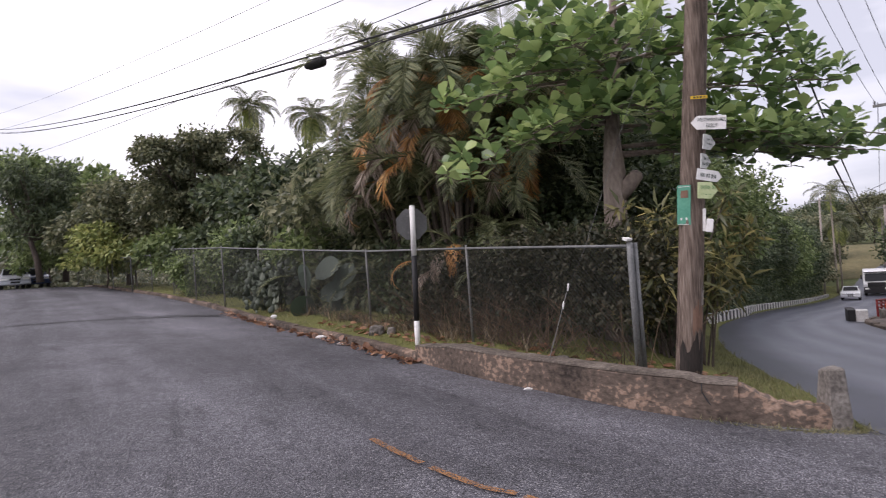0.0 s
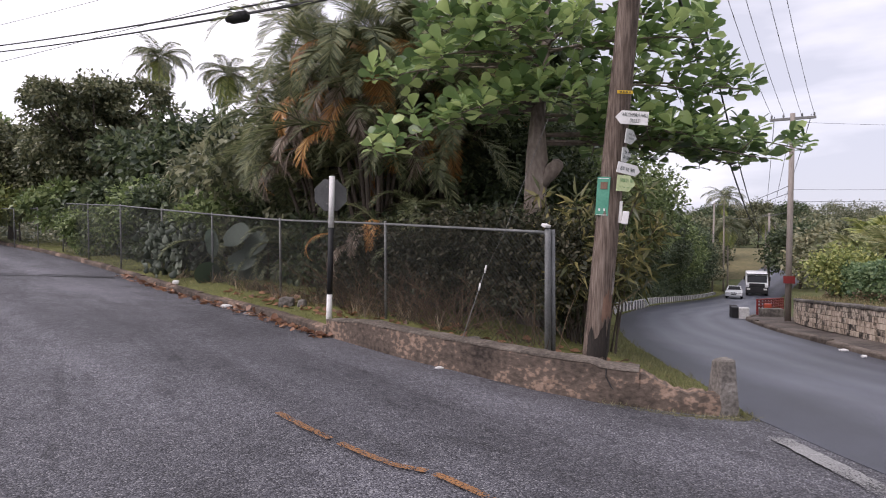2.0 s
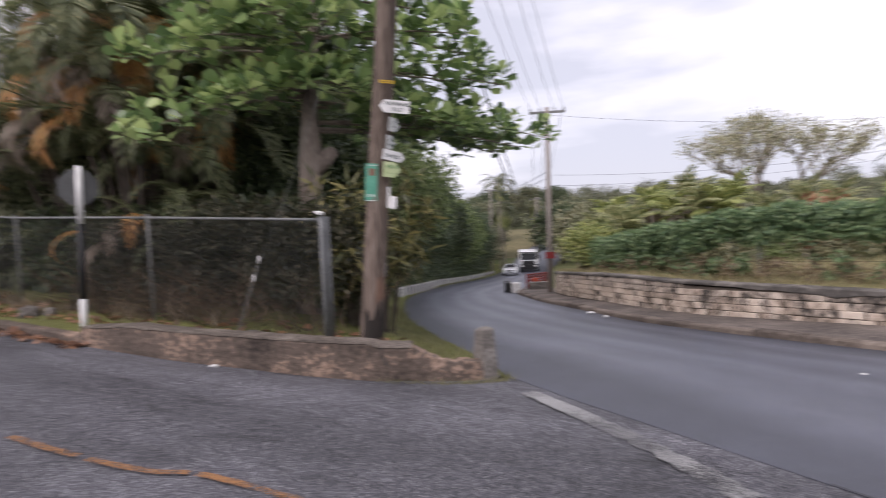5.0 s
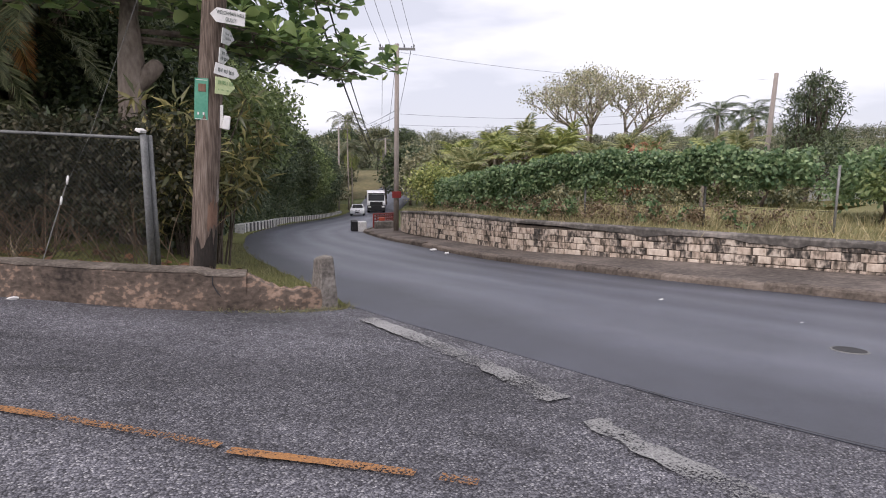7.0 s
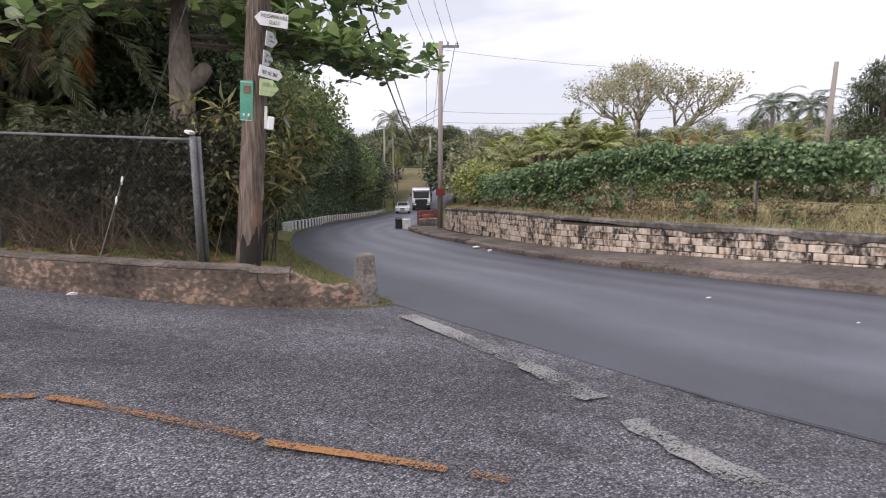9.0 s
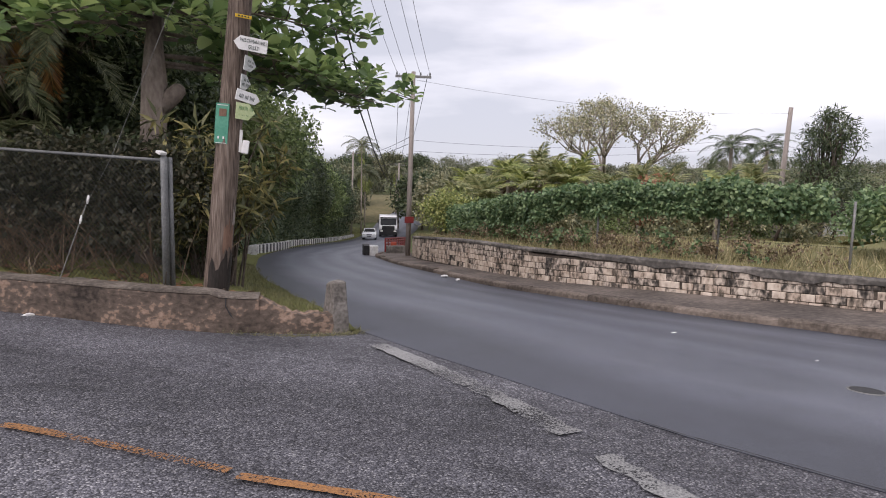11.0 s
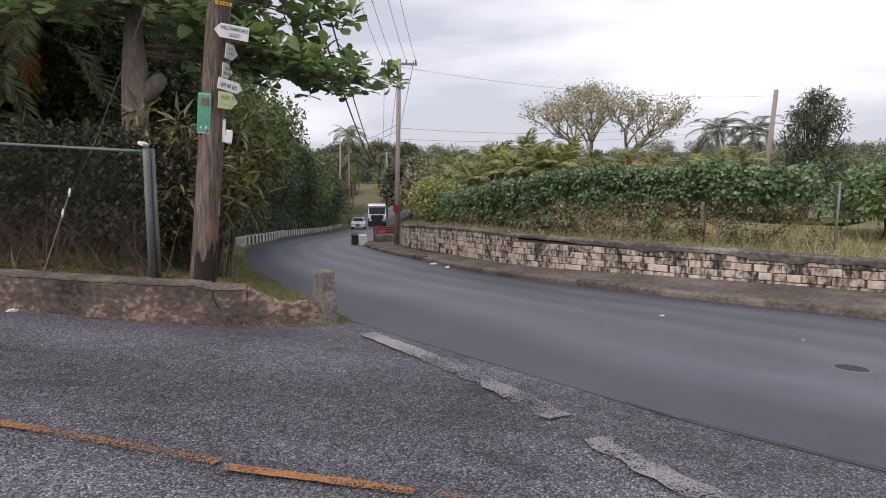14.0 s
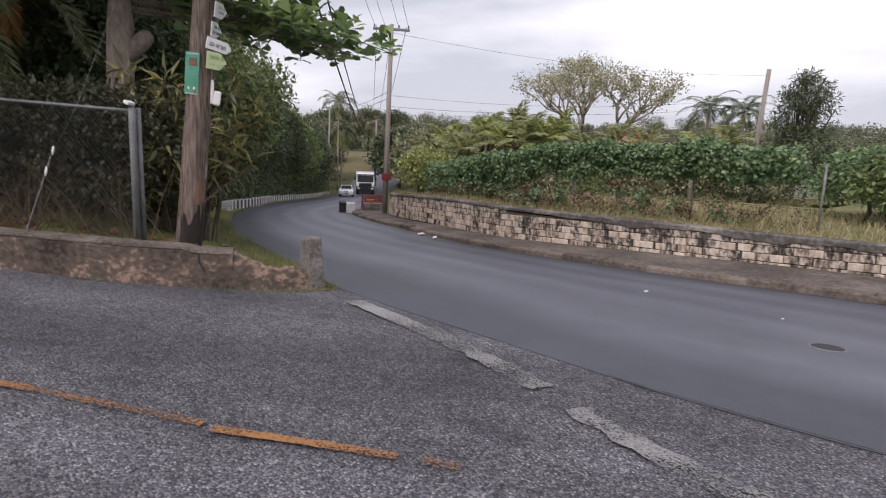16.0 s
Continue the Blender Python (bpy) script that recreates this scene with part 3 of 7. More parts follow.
def frond(rng, base, heading, length, lift, bend, leaflets, width, twist=0.0, hang=0.22):
    """One feather leaf: its rib as points, and its leaflets as positions, directions, faces and sizes."""
    a = lift
    p = np.array(base, float)
    hd = np.array([math.sin(heading), math.cos(heading), 0])
    side = np.array([hd[1], -hd[0], 0])
    rib, steps = [p.copy()], 12
    for i in range(steps):
        a -= bend / steps * (0.4 + 1.2 * i / steps)
        p = p + (hd * math.cos(a) + np.array([0, 0, math.sin(a)]) + side * twist * i / steps * 0.3) * length / steps
        rib.append(p.copy())
    rib = np.array(rib)
    pos, dirs, ups, size = [], [], [], []
    for i in range(leaflets):
        t = 0.12 + 0.88 * i / leaflets
        k = min(int(t * steps), steps - 1)
        q = rib[k] + (rib[k + 1] - rib[k]) * (t * steps - k)
        d = rib[k + 1] - rib[k]
        d /= np.linalg.norm(d)
        s = np.cross(d, side)
        nrm = s if s[2] > 0 else -s
        for sg in (-1, 1):
            pos.append(q)
            dirs.append(d * (0.55 + 0.5 * t) + side * sg * (1.05 - 0.35 * t) + nrm * 0.28 + np.array([0, 0, -hang * (1 + rng.random())]))
            ups.append(nrm + side * sg * -0.3)
            size.append(width * math.sin(math.pi * min(0.95, 0.15 + 0.8 * t)) ** 0.6 * (0.85 + 0.3 * rng.random()))
    return rib, pos, dirs, ups, size


def feather_palm(base, height, radius, seed, label, mat="coconut_leaf", lean=(0, 0), count=18, leaflets=26, width=0.55, trunk=0.14,
                 dead=3, name="palm_tree", dead_mat="areca_dead", lift=1.2, bark="bark_pale", wind=(0, 0), narrow=False, bend=1.5):
    """A palm with one tall ringed stem and a head of feather leaves."""
    rng = np.random.default_rng(seed)
    x, y, z = base
    t = thing(name, base, label, "palm tree")
    pts = [(x + lean[0] * k * k, y + lean[1] * k * k, z + height * k) for k in np.linspace(0, 1, 9)]
    v, f = tube(pts, [trunk * (1.35 if k == 0 else 1.0 - 0.035 * k) for k in range(9)], 9)
    mesh_object("trunk", v, f, M[bark], t, True)
    head = np.array(pts[-1])
    for name2, m2, lo, hi, k in (("crown", mat, -0.2, lift, count), ("dead_fronds", dead_mat, -1.0, -0.45, dead)):
        if not k:
            continue
        pos, dirs, ups, size, ribs = [], [], [], [], []
        for i in range(k):
            hd = i * 2.4 + rng.random() * 0.5
            l = lo + (hi - lo) * ((i + 0.5) / k) ** 0.8
            r, a, b, c, s = frond(rng, head, hd, radius * (0.85 + 0.3 * rng.random()), l, bend + 0.5 * rng.random(), leaflets, width, rng.normal())
            ribs.append((r, np.linspace(0.03, 0.008, len(r))))
            pos += a; dirs += b; ups += c; size += s
        dirs = np.array(dirs) + np.array([*wind, 0])
        v, f = leaves("feather" if narrow else "long", np.array(pos), dirs, np.array(ups), np.array(size))
        rv, rf = tubes(ribs, 3)
        o = len(v)
        fs = [tuple(map(int, q)) for q in f] + [tuple(i + o for i in q) for q in rf]
        mesh_object(name2, np.concatenate([v, np.array(rv)]), fs, M[m2], t)
    return t


def forked_tree(base, height, spread, seed, mat, label, levels=5, per=26, size=0.28, clump=0.5, bark="bark_pale", trunk=0.28, first=0.3):
    """A tree whose limbs fork again and again, bare inside, with thin clumps of leaves at the twigs."""
    rng = np.random.default_rng(seed)
    t = thing("tree", base, label, "tree")
    items, tips = [], []

    def grow(p, d, length, r, level):
        bend = rng.normal(size=3) * 0.16
        q1 = p + (d + bend * 0.5) * length * 0.5
        q2 = q1 + (d + bend * 1.2) * length * 0.5
        items.append(([p, q1, q2], [r, r * 0.85, r * 0.68]))
        if level >= 3:
            tips.append(q2)
        if level >= levels:
            return
        n = 3 if level < 3 else 2
        turn = rng.random() * 6.28
        for k in range(n):
            a = turn + 6.283 * k / n + rng.normal() * 0.3
            out = np.array([math.cos(a), math.sin(a), 0.0])
            nd = d * (0.75 if level else 0.55) + out * (0.62 + 0.25 * rng.random()) * spread + np.array([0, 0, 0.12])
            nd /= np.linalg.norm(nd)
            grow(q2, nd, length * (0.72 + 0.14 * rng.random()), r * 0.66, level + 1)

    grow(np.array(base, float), np.array([0.02, 0.0, 1.0]), height * first, trunk, 0)
    v, f = tubes(items, 6)
    mesh_object("trunk", v, f, M[bark], t, True)
    v, f = clumps(rng, tips, clump * (0.6 + 0.7 * rng.random(len(tips))), per, "simple", size, 0.1)
    mesh_object("crown", v, f, M[mat], t)
    return t


# ---- the large structure ----
KERB = [(-62, 80), (-45, 60), (-32, 46), (-21.75, 34.3), (-15.9, 28.3), (-11.58, 23.2), (-7.86, 18.35), (-5.65, 15.4), (-3.16, 12.55),
        (-1.64, 10.55), (-0.29, 8.86), (0.58, 8.01), (1.29, 7.27), (1.96, 6.76), (2.62, 6.47), (3.3, 6.34)]
LEFT = [(12.5, -60), (7.2, -25), (5.3, -8), (4.3, 0), (3.97, 1.1), (3.74, 2.2), (3.63, 3.8), (3.55, 4.9), (3.5, 6.3), (3.7, 8.0), (4.0, 10.5), (4.75, 14), (6.2, 18.5),
        (9.4, 26.5), (17.6, 41.5), (28.5, 58.2), (38.7, 73.5), (47, 85), (55, 94.5), (66, 101.5), (88, 109)]
FAR_RIGHT = [(23.4, 38.5), (33.5, 54), (44, 70), (52.5, 80.5), (60, 88), (69, 94), (90, 101)]
RIGHT = [(19, -60), (14.2, -25), (12.0, -8), (11.5, 0), (11.42, 3.5), (11.1, 6), (10.82, 9.65), (11.0, 14.2), (12.2, 19.5), (14.5, 25.5), (15.6, 27.6), (17.4, 30.2)]
BLOCKWALL = [(21.4, -60), (16.4, -25), (14.1, -8), (13.6, 0), (13.46, 4.14), (12.84, 8.03), (12.47, 10.19), (12.2, 13.0), (12.75, 17.0), (14.2, 21.5), (16.6, 25.6), (19.5, 28.5)]
kerb_line, wall_line = curve(KERB, 0.5), curve(BLOCKWALL, 0.5)


def far_hills(x, y):
    """The land beyond the valley: it climbs slowly, in long swells, to a low skyline."""
    d = math.hypot(x, y)
    if d < 140:
        return 0.0
    k = min(1.0, (d - 140) / 210)
    return k * k * (3 - 2 * k) * (14 + 7 * noise.noise(Vector((x / 160, y / 160, 0.3))) + 4 * noise.noise(Vector((x / 60, y / 60, 1.3))))


def base_land(x, y):
    d = math.hypot(x, y)
    near = rise(x, y)
    if d > 140:
        k = min(1.0, (d - 140) / 60)
        near = near * (1 - k) + k * (-3.5 - 1.5 * math.tanh(x / 40))
    return near - 0.12 + far_hills(x, y)


def axis_steps():
    out, v, s = [0.0], 0.0, 1.0
    while v < 2500:
        v += s
        s = 1.0 if v < 20 else s * 1.12
        out.append(v)
    return [-a for a in out[:0:-1]] + out


xs = axis_steps()
gv = [(x, y, base_land(x, y)) for y in xs for x in xs]
gn = len(xs)
gf = [(j * gn + i, j * gn + i + 1, j * gn + gn + i + 1, j * gn + gn + i) for j in range(gn - 1) for i in range(gn - 1)]
ground = mesh_object("ground", gv, gf, M["land"], smooth=True)
knoll_az, knoll_d = np.meshgrid(np.linspace(26.6, 33.6, 22), np.linspace(104, 172, 22))
kv = [(*polar(a, d), base_land(*polar(a, d)) + 0.05) for a, d in zip(knoll_az.ravel(), knoll_d.ravel())]
kf = [(j * 22 + i, j * 22 + i + 1, j * 22 + 23 + i, j * 22 + 22 + i) for j in range(21) for i in range(21)]
tagged(mesh_object("meadow", kv, [q[::-1] for q in kf], M["meadow"], smooth=True), "dry grassy knoll above the far end of the main road", "ground", kind="structure")
tagged(ground, "rough green and brown land rolling to low hills", "ground", kind="structure")

# the lane: worn pale asphalt, from its far kerb across to behind the camera, and out to the seam of the main road
lane_offsets = [0.0, -0.5, -1.2, -2.0, -3.0, -4.0, -5.0, -6.0, -7.2, -8.5, -10.0]
v, f = loft(kerb_line[:-1], lane_offsets, lambda x, y, j, s: rise(x, y))
n = len(v)
mouth = curve([(3.75, 6.5), (3.85, 5.6), (3.9, 4.9), (3.95, 3.8), (4.05, 2.2), (4.3, 1.1), (4.8, -1.5), (5.6, -5), (6.8, -11)], 0.5)
side_road = mesh_object("side_road", v, f, M["old_asphalt"], smooth=True)
tagged(side_road, "worn grey side road of coarse old asphalt", "road", kind="structure")
# the junction apron, one strip from the seam towards the lane
back = curve([(1.9, 6.75), (0.4, 5.4), (-0.8, 4.3), (-1.8, 3.0), (-4.4, 1.4), (-8.0, -0.5), (-10.0, -5), (-11, -11)], 0.5)
mi, bi = [np.linspace(0, len(a) - 1, 40) for a in (mouth, back)]
pick = lambda a, q: a[int(q)] + (a[min(int(q) + 1, len(a) - 1)] - a[int(q)]) * (q - int(q))
av, af, cols = [], [], 14
for i in range(40):
    a, b = pick(mouth, mi[i]), pick(back, bi[i])
    for j in range(cols):
        x, y = a + (b - a) * j / (cols - 1)
        av.append((x, y, rise(x, y) + 0.006))
af = [(i * cols + j, i * cols + cols + j, i * cols + cols + j + 1, i * cols + j + 1) for i in range(39) for j in range(cols - 1)]
tagged(mesh_object("apron", av, af, M["old_asphalt"], smooth=True), "coarse grey asphalt where the side road meets the main road", "road", kind="structure")

# the main road: newer dark asphalt
mv, mf, cols, rows_ = [], [], 11, 220
la, ra = curve(LEFT, 0.5), curve(RIGHT + FAR_RIGHT, 0.5)
lp, rp = [np.linspace(0, len(q) - 1.001, rows_) for q in (la, ra)]
pick = lambda a, q: a[int(q)] + (a[min(int(q) + 1, len(a) - 1)] - a[int(q)]) * (q - int(q))
for i in range(rows_):
    p, q = pick(la, lp[i]), pick(ra, rp[i])
    for j in range(cols):
        t = j / (cols - 1)
        x, y = p + (q - p) * t
        mv.append((x, y, rise(x, y) + 0.011 + 0.09 * t * (1 - t)))
mf = [(i * cols + j, i * cols + j + 1, i * cols + cols + j + 1, i * cols + cols + j) for i in range(rows_ - 1) for j in range(cols - 1)]
main_road = mesh_object("main_road", mv, mf, M["new_asphalt"], smooth=True)
main_road.data.attributes.new("across", "FLOAT", "POINT").data.foreach_set("value", [j / (cols - 1) for i in range(rows_) for j in range(cols)])
tagged(main_road, "smooth dark grey asphalt main road bending downhill", "road", kind="structure")
ev = [(*pick(la, q)[:2], rise(*pick(la, q)[:2]) + dz) for q in lp for dz in (0.011, -0.03)]
tagged(mesh_object("road_edge", ev, [(i * 2, i * 2 + 2, i * 2 + 3, i * 2 + 1) for i in range(rows_ - 1)], M["new_asphalt"]), "thin dark edge of the newer asphalt layer", "road", kind="structure")


def strip(name, line, half, mat, lift, label, breaks=(), wobble=0.0, category="marking"):
    """A painted or poured line on the road, with gaps where it has worn away."""
    rng = random.Random(name)
    ln = curve(line, 0.06)
    nn = lefts(ln)
    vs, fs = [], []
    total = len(ln)
    for i, (x, y) in enumerate(ln):
        a, b = half * (1 + wobble * rng.uniform(-1, 1)), half * (1 + wobble * rng.uniform(-1, 1))
        for q in (a, 0, -b):
            px, py = x + nn[i][0] * q, y + nn[i][1] * q
            vs.append((px, py, rise(px, py) + lift))
    for i in range(total - 1):
        s = i / total
        if any(lo <= s < hi for lo, hi in breaks):
            continue
        fs += [(i * 3 + j, i * 3 + j + 1, i * 3 + 4 + j, i * 3 + 3 + j) for j in range(2)]
    return tagged(mesh_object(name, vs, fs, M[mat], smooth=True), label, category, kind="structure")


strip("give_way_line", [(3.195, 3.85), (3.15, 3.3), (3.06, 2.66)], 0.095, "white_worn", 0.022, "thin worn stretch of the white give-way line", [], 0.25)
strip("give_way_line", [(3.27, 5.62), (3.24, 4.6), (3.197, 3.87)], 0.105, "white_line", 0.022,
      "worn white give-way line across the side road mouth", [], 0.12)
strip("give_way_line", [(2.96, 2.3), (2.88, 1.6), (2.9, 0.6)], 0.085, "white_worn", 0.022, "almost worn away end of the white give-way line", [], 0.3)
strip("centre_line", [(-7.5, 13.5), (-4.2, 9.4), (-2.2, 6.95), (-1.07, 5.5), (-0.36, 4.72), (0.07, 4.42), (0.82, 3.45), (1.0, 3.2)], 0.036, "orange_line", 0.024,
      "worn orange centre line on the side road", [(0, 0.72), (0.79, 0.80), (0.87, 0.876)], 0.12)
strip("centre_line", [(1.02, 3.12), (1.52, 2.56), (1.9, 2.1)], 0.036, "orange_line", 0.024, "worn orange centre line on the side road", [(0.72, 0.80)], 0.12)
strip("patch_joint", [(-14.5, 15.6), (-12.27, 16.8), (-10.59, 17.32), (-8.47, 18.25)], 0.07, "tar", 0.012, "dark tar joint across the side road", [], 0.6)
strip("patch_joint", [(-11.5, 17.6), (-10.2, 18.0), (-8.6, 18.5)], 0.05, "tar", 0.012, "dark tar joint across the side road", [(0.3, 0.4)], 0.7)
strip("seam_crack", [(3.70, 2.6), (3.74, 2.2), (3.97, 1.1), (4.2, 0.2)], 0.007, "tar", 0.024, "dark seam between the two asphalts", [], 0.8)


# garden ground: one sheet from the lane's kerb and low wall across to the main road's edge
def toward(line, x, y):
    return float(np.hypot(line[:, 0] - x, line[:, 1] - y).min())


left_line = curve(LEFT, 0.8)
road_edge = curve([(3.45, 6.45), (3.62, 7.1), (3.78, 8.0), (4.1, 10.5), (4.88, 14), (6.32, 18.5), (9.5, 26.5), (17.6, 41.5), (28.5, 58.2), (38.7, 73.5), (46, 86)], 0.4)
garden_kerb = curve(KERB[::-1], 0.25)


def verge_z(x, y, o=None):
    o = toward(garden_kerb, x, y) if o is None else o
    e = toward(road_edge, x, y)
    k = min(1.0, e / 2.0)
    return rise(x, y) + 0.022 * (1 - k) + k * (0.10 + 0.16 * min(o, 2.2)) + 0.03 * k * noise.noise(Vector((x * 1.3, y * 1.3, 2)))


gv, gf, nr, nc = [], [], 130, 26
ki = (np.linspace(0, 1, nr) ** 1.6) * (len(garden_kerb) - 1)
ri = (np.linspace(0, 1, nr) ** 1.6) * (len(road_edge) - 1)
pick = lambda a, q: a[int(q)] + (a[min(int(q) + 1, len(a) - 1)] - a[int(q)]) * (q - int(q))
gk_n = lefts(garden_kerb)
for i in range(nr):
    a, b = pick(garden_kerb, ki[i]), pick(road_edge, ri[i])
    a = a - pick(gk_n, ki[i]) * 0.13
    for j in range(nc):
        q = j / (nc - 1)
        q = q * q * (3 - 2 * q) * 0.5 + q * 0.5
        x, y = a + (b - a) * q
        gv.append((x, y, verge_z(x, y)))
gf = [(i * nc + j, i * nc + j + 1, i * nc + nc + j + 1, i * nc + nc + j) for i in range(nr - 1) for j in range(nc - 1)]
tagged(mesh_object("verge", gv, gf, M["verge"], smooth=True), "grass and bare soil verge under the fence and trees", "ground", kind="structure")

# kerb of the lane, in cast lengths
KEND = int(np.argmin(np.hypot(kerb_line[:, 0] + 1.5, kerb_line[:, 1] - 10.4)))
lane_kerb = thing("kerb", (*kerb_line[KEND], rise(*kerb_line[KEND])), "weathered brown concrete kerb along the side road", "kerb", kind="structure")
kline = curve(KERB, 0.1)
kn = lefts(kline)
kend = int(np.argmin(np.hypot(kline[:, 0] + 1.5, kline[:, 1] - 10.4)))
rngk = random.Random(5)


def sweep(line, nrm, i0, i1, profile, mat, name, parent, jig=0.0, z=rise):
    """A length of kerb or coping: a profile of (offset, height) carried along a line, closed at both ends."""
    vs, fs, m = [], [], len(profile)
    for i in range(i0, i1 + 1):
        for o, hgt in profile:
            x, y = line[i] + nrm[i] * (o + rngk.uniform(-jig, jig))
            vs.append((x, y, z(*line[i]) + hgt + rngk.uniform(-jig, jig)))
    c = i1 - i0
    fs = [(i * m + j, i * m + m + j, i * m + m + (j + 1) % m, i * m + (j + 1) % m) for i in range(c) for j in range(m)]
    fs += [tuple(range(m)), tuple(range(c * m, c * m + m))[::-1]]
    return mesh_object(name, vs, fs, M[mat], parent)


i = kend
while i > 20 and kline[i][1] < 45:
    k = max(4, i - 9)
    dz = rngk.uniform(-0.015, 0.015)
    sweep(kline, kn, k, i - 0, [(0.0, -0.1), (0.015, 0.11 + dz), (0.04, 0.135 + dz), (0.17, 0.14 + dz), (0.17, -0.1)], "concrete", "kerbstone", lane_kerb, 0.006)
    i = k

# the low concrete wall round the corner
low_wall = thing("low_wall", (1.3, 7.3, rise(1.3, 7.3)), "low stained concrete corner wall with a broken end", "wall", kind="structure")
wl = curve([(-1.5, 10.4), (-0.9, 9.65), (-0.29, 8.88), (0.58, 8.03), (1.29, 7.3), (1.96, 6.8), (2.33, 6.62)], 0.12)
wn = lefts(wl)
wv, wf = [], []
prof = [(0.0, -0.15), (0.0, 0.25), (0.0, 0.5), (0.0, 0.93), (0.03, 1.0), (0.26, 1.0), (0.29, 0.94), (0.29, 0.3), (0.29, -0.15)]
m = len(prof)


def wall_top(x, y):
    return 0.36 + 0.075 * min(1.0, max(0.0, (x + 1.5) / 3.5)) - 0.10 * max(0.0, 1 - (x + 1.5) / 0.7) - 0.03 * (x > 1.9)


for i, (x, y) in enumerate(wl):
    H = wall_top(x, y)
    for o, q in prof:
        j = 0.012 * noise.noise(Vector((x * 3, y * 3, q * 4)))
        px, py = x + wn[i][0] * (o + j), y + wn[i][1] * (o + j)
        wv.append((px, py, rise(x, y) + (q * H if q > 0 else q) + 0.012 * noise.noise(Vector((x * 2, y * 2, 7 + q)))))
wf = [(i * m + j, i * m + j + 1, i * m + m + j + 1, i * m + m + j) for i in range(len(wl) - 1) for j in range(m - 1)]
wf += [tuple(range(m))[::-1], tuple(range((len(wl) - 1) * m, len(wl) * m))]
mesh_object("wall_body", wv, wf, M["concrete"], low_wall, False)
cpv = []
for i, (x, y) in enumerate(wl):
    H = wall_top(x, y)
    for o, q in ((-0.005, H - 0.012), (-0.001, H + 0.008), (0.14, H + 0.016), (0.29, H + 0.010), (0.295, H - 0.03)):
        j = 0.010 * noise.noise(Vector((x * 6, y * 6, o * 9)))
        cpv.append((x + wn[i][0] * (o + j), y + wn[i][1] * (o + j), rise(x, y) + q + j))
cpf = [(i * 5 + j, i * 5 + j + 1, i * 5 + 6 + j, i * 5 + 5 + j) for i in range(len(wl) - 1) for j in range(4)]
mesh_object("coping", cpv, cpf, M["coping_worn"], low_wall, False, "pale worn cement top")
v, f = tube([(2.02, 6.775, rise(2, 6.8) + 0.40), (2.01, 6.765, rise(2, 6.8) + 0.3), (2.06, 6.745, rise(2, 6.8) + 0.2), (2.13, 6.715, rise(2, 6.8) + 0.1), (2.16, 6.70, rise(2, 6.8) - 0.01)], [0.008, 0.006, 0.009, 0.006, 0.008], 5)
mesh_object("crack", v, f, M["tar"], low_wall, False, "dark vertical crack")
# broken end: the coping gone, the top ragged
bl = curve([(2.33, 6.62), (2.6, 6.52), (2.9, 6.44), (3.14, 6.41)], 0.04)
bn = lefts(bl)
bv, bf = [], []
for i, (x, y) in enumerate(bl):
    s = i / (len(bl) - 1)
    H = 0.20 * max(0.0, 1 - s / 0.55) ** 1.2 + 0.225 + 0.03 * s + 0.02 * noise.noise(Vector((x * 7, 1, 2))) + 0.025 * noise.noise(Vector((x * 23, 4, 2)))
    H = min(H, 0.41)
    for o, q in [(0.0, -0.15), (0.0, 0.5), (0.02, 0.92), (0.12, 1.0), (0.22, 0.9), (0.26, 0.4), (0.26, -0.15)]:
        j = 0.02 * noise.noise(Vector((x * 9, q * 5, o * 6)))
        bv.append((x + bn[i][0] * (o + j), y + bn[i][1] * (o + j), rise(x, y) + (q * H if q > 0 else q) + 0.02 * noise.noise(Vector((x * 14, o * 9, 3)))))
bf = [(i * 7 + j, i * 7 + j + 1, i * 7 + 8 + j, i * 7 + 7 + j) for i in range(len(bl) - 1) for j in range(6)]
bf += [tuple(range(7))[::-1], tuple(range((len(bl) - 1) * 7, len(bl) * 7))]
mesh_object("broken_end", bv, bf, M["concrete"], low_wall, False, "ragged broken concrete end")
# end pillar, wider at its foot
bx, by = 3.22, 6.52
pv = [(-.10, -.13, -.15), (.14, -.13, -.15), (.14, .17, -.15), (-.12, .17, -.15), (-.095, -.11, .25), (.105, -.12, .25), (.11, .15, .25), (-.1, .15, .25),
      (-.08, -.09, .60), (.08, -.1, .61), (.085, .11, .61), (-.08, .1, .59), (0.0, 0.0, .62)]
pf = [(0, 1, 5, 4), (1, 2, 6, 5), (2, 3, 7, 6), (3, 0, 4, 7), (4, 5, 9, 8), (5, 6, 10, 9), (6, 7, 11, 10), (7, 4, 8, 11), (8, 9, 12), (9, 10, 12), (10, 11, 12), (11, 8, 12)]
pb = bmesh.new()
pvs = [pb.verts.new((bx + a, by + b, rise(bx, by) + c)) for a, b, c in pv]
for q in pf:
    pb.faces.new([pvs[i] for i in q])
bmesh.ops.bevel(pb, geom=pb.edges[:], offset=0.015, segments=1, affect="EDGES")
bmesh.ops.subdivide_edges(pb, edges=pb.edges[:], cuts=2, use_grid_fill=True)
for q in pb.verts:
    q.co += Vector((1, 1, 1)) * 0.012 * noise.noise(q.co * 14)
part("end_pillar", pb, M["cap"], low_wall)

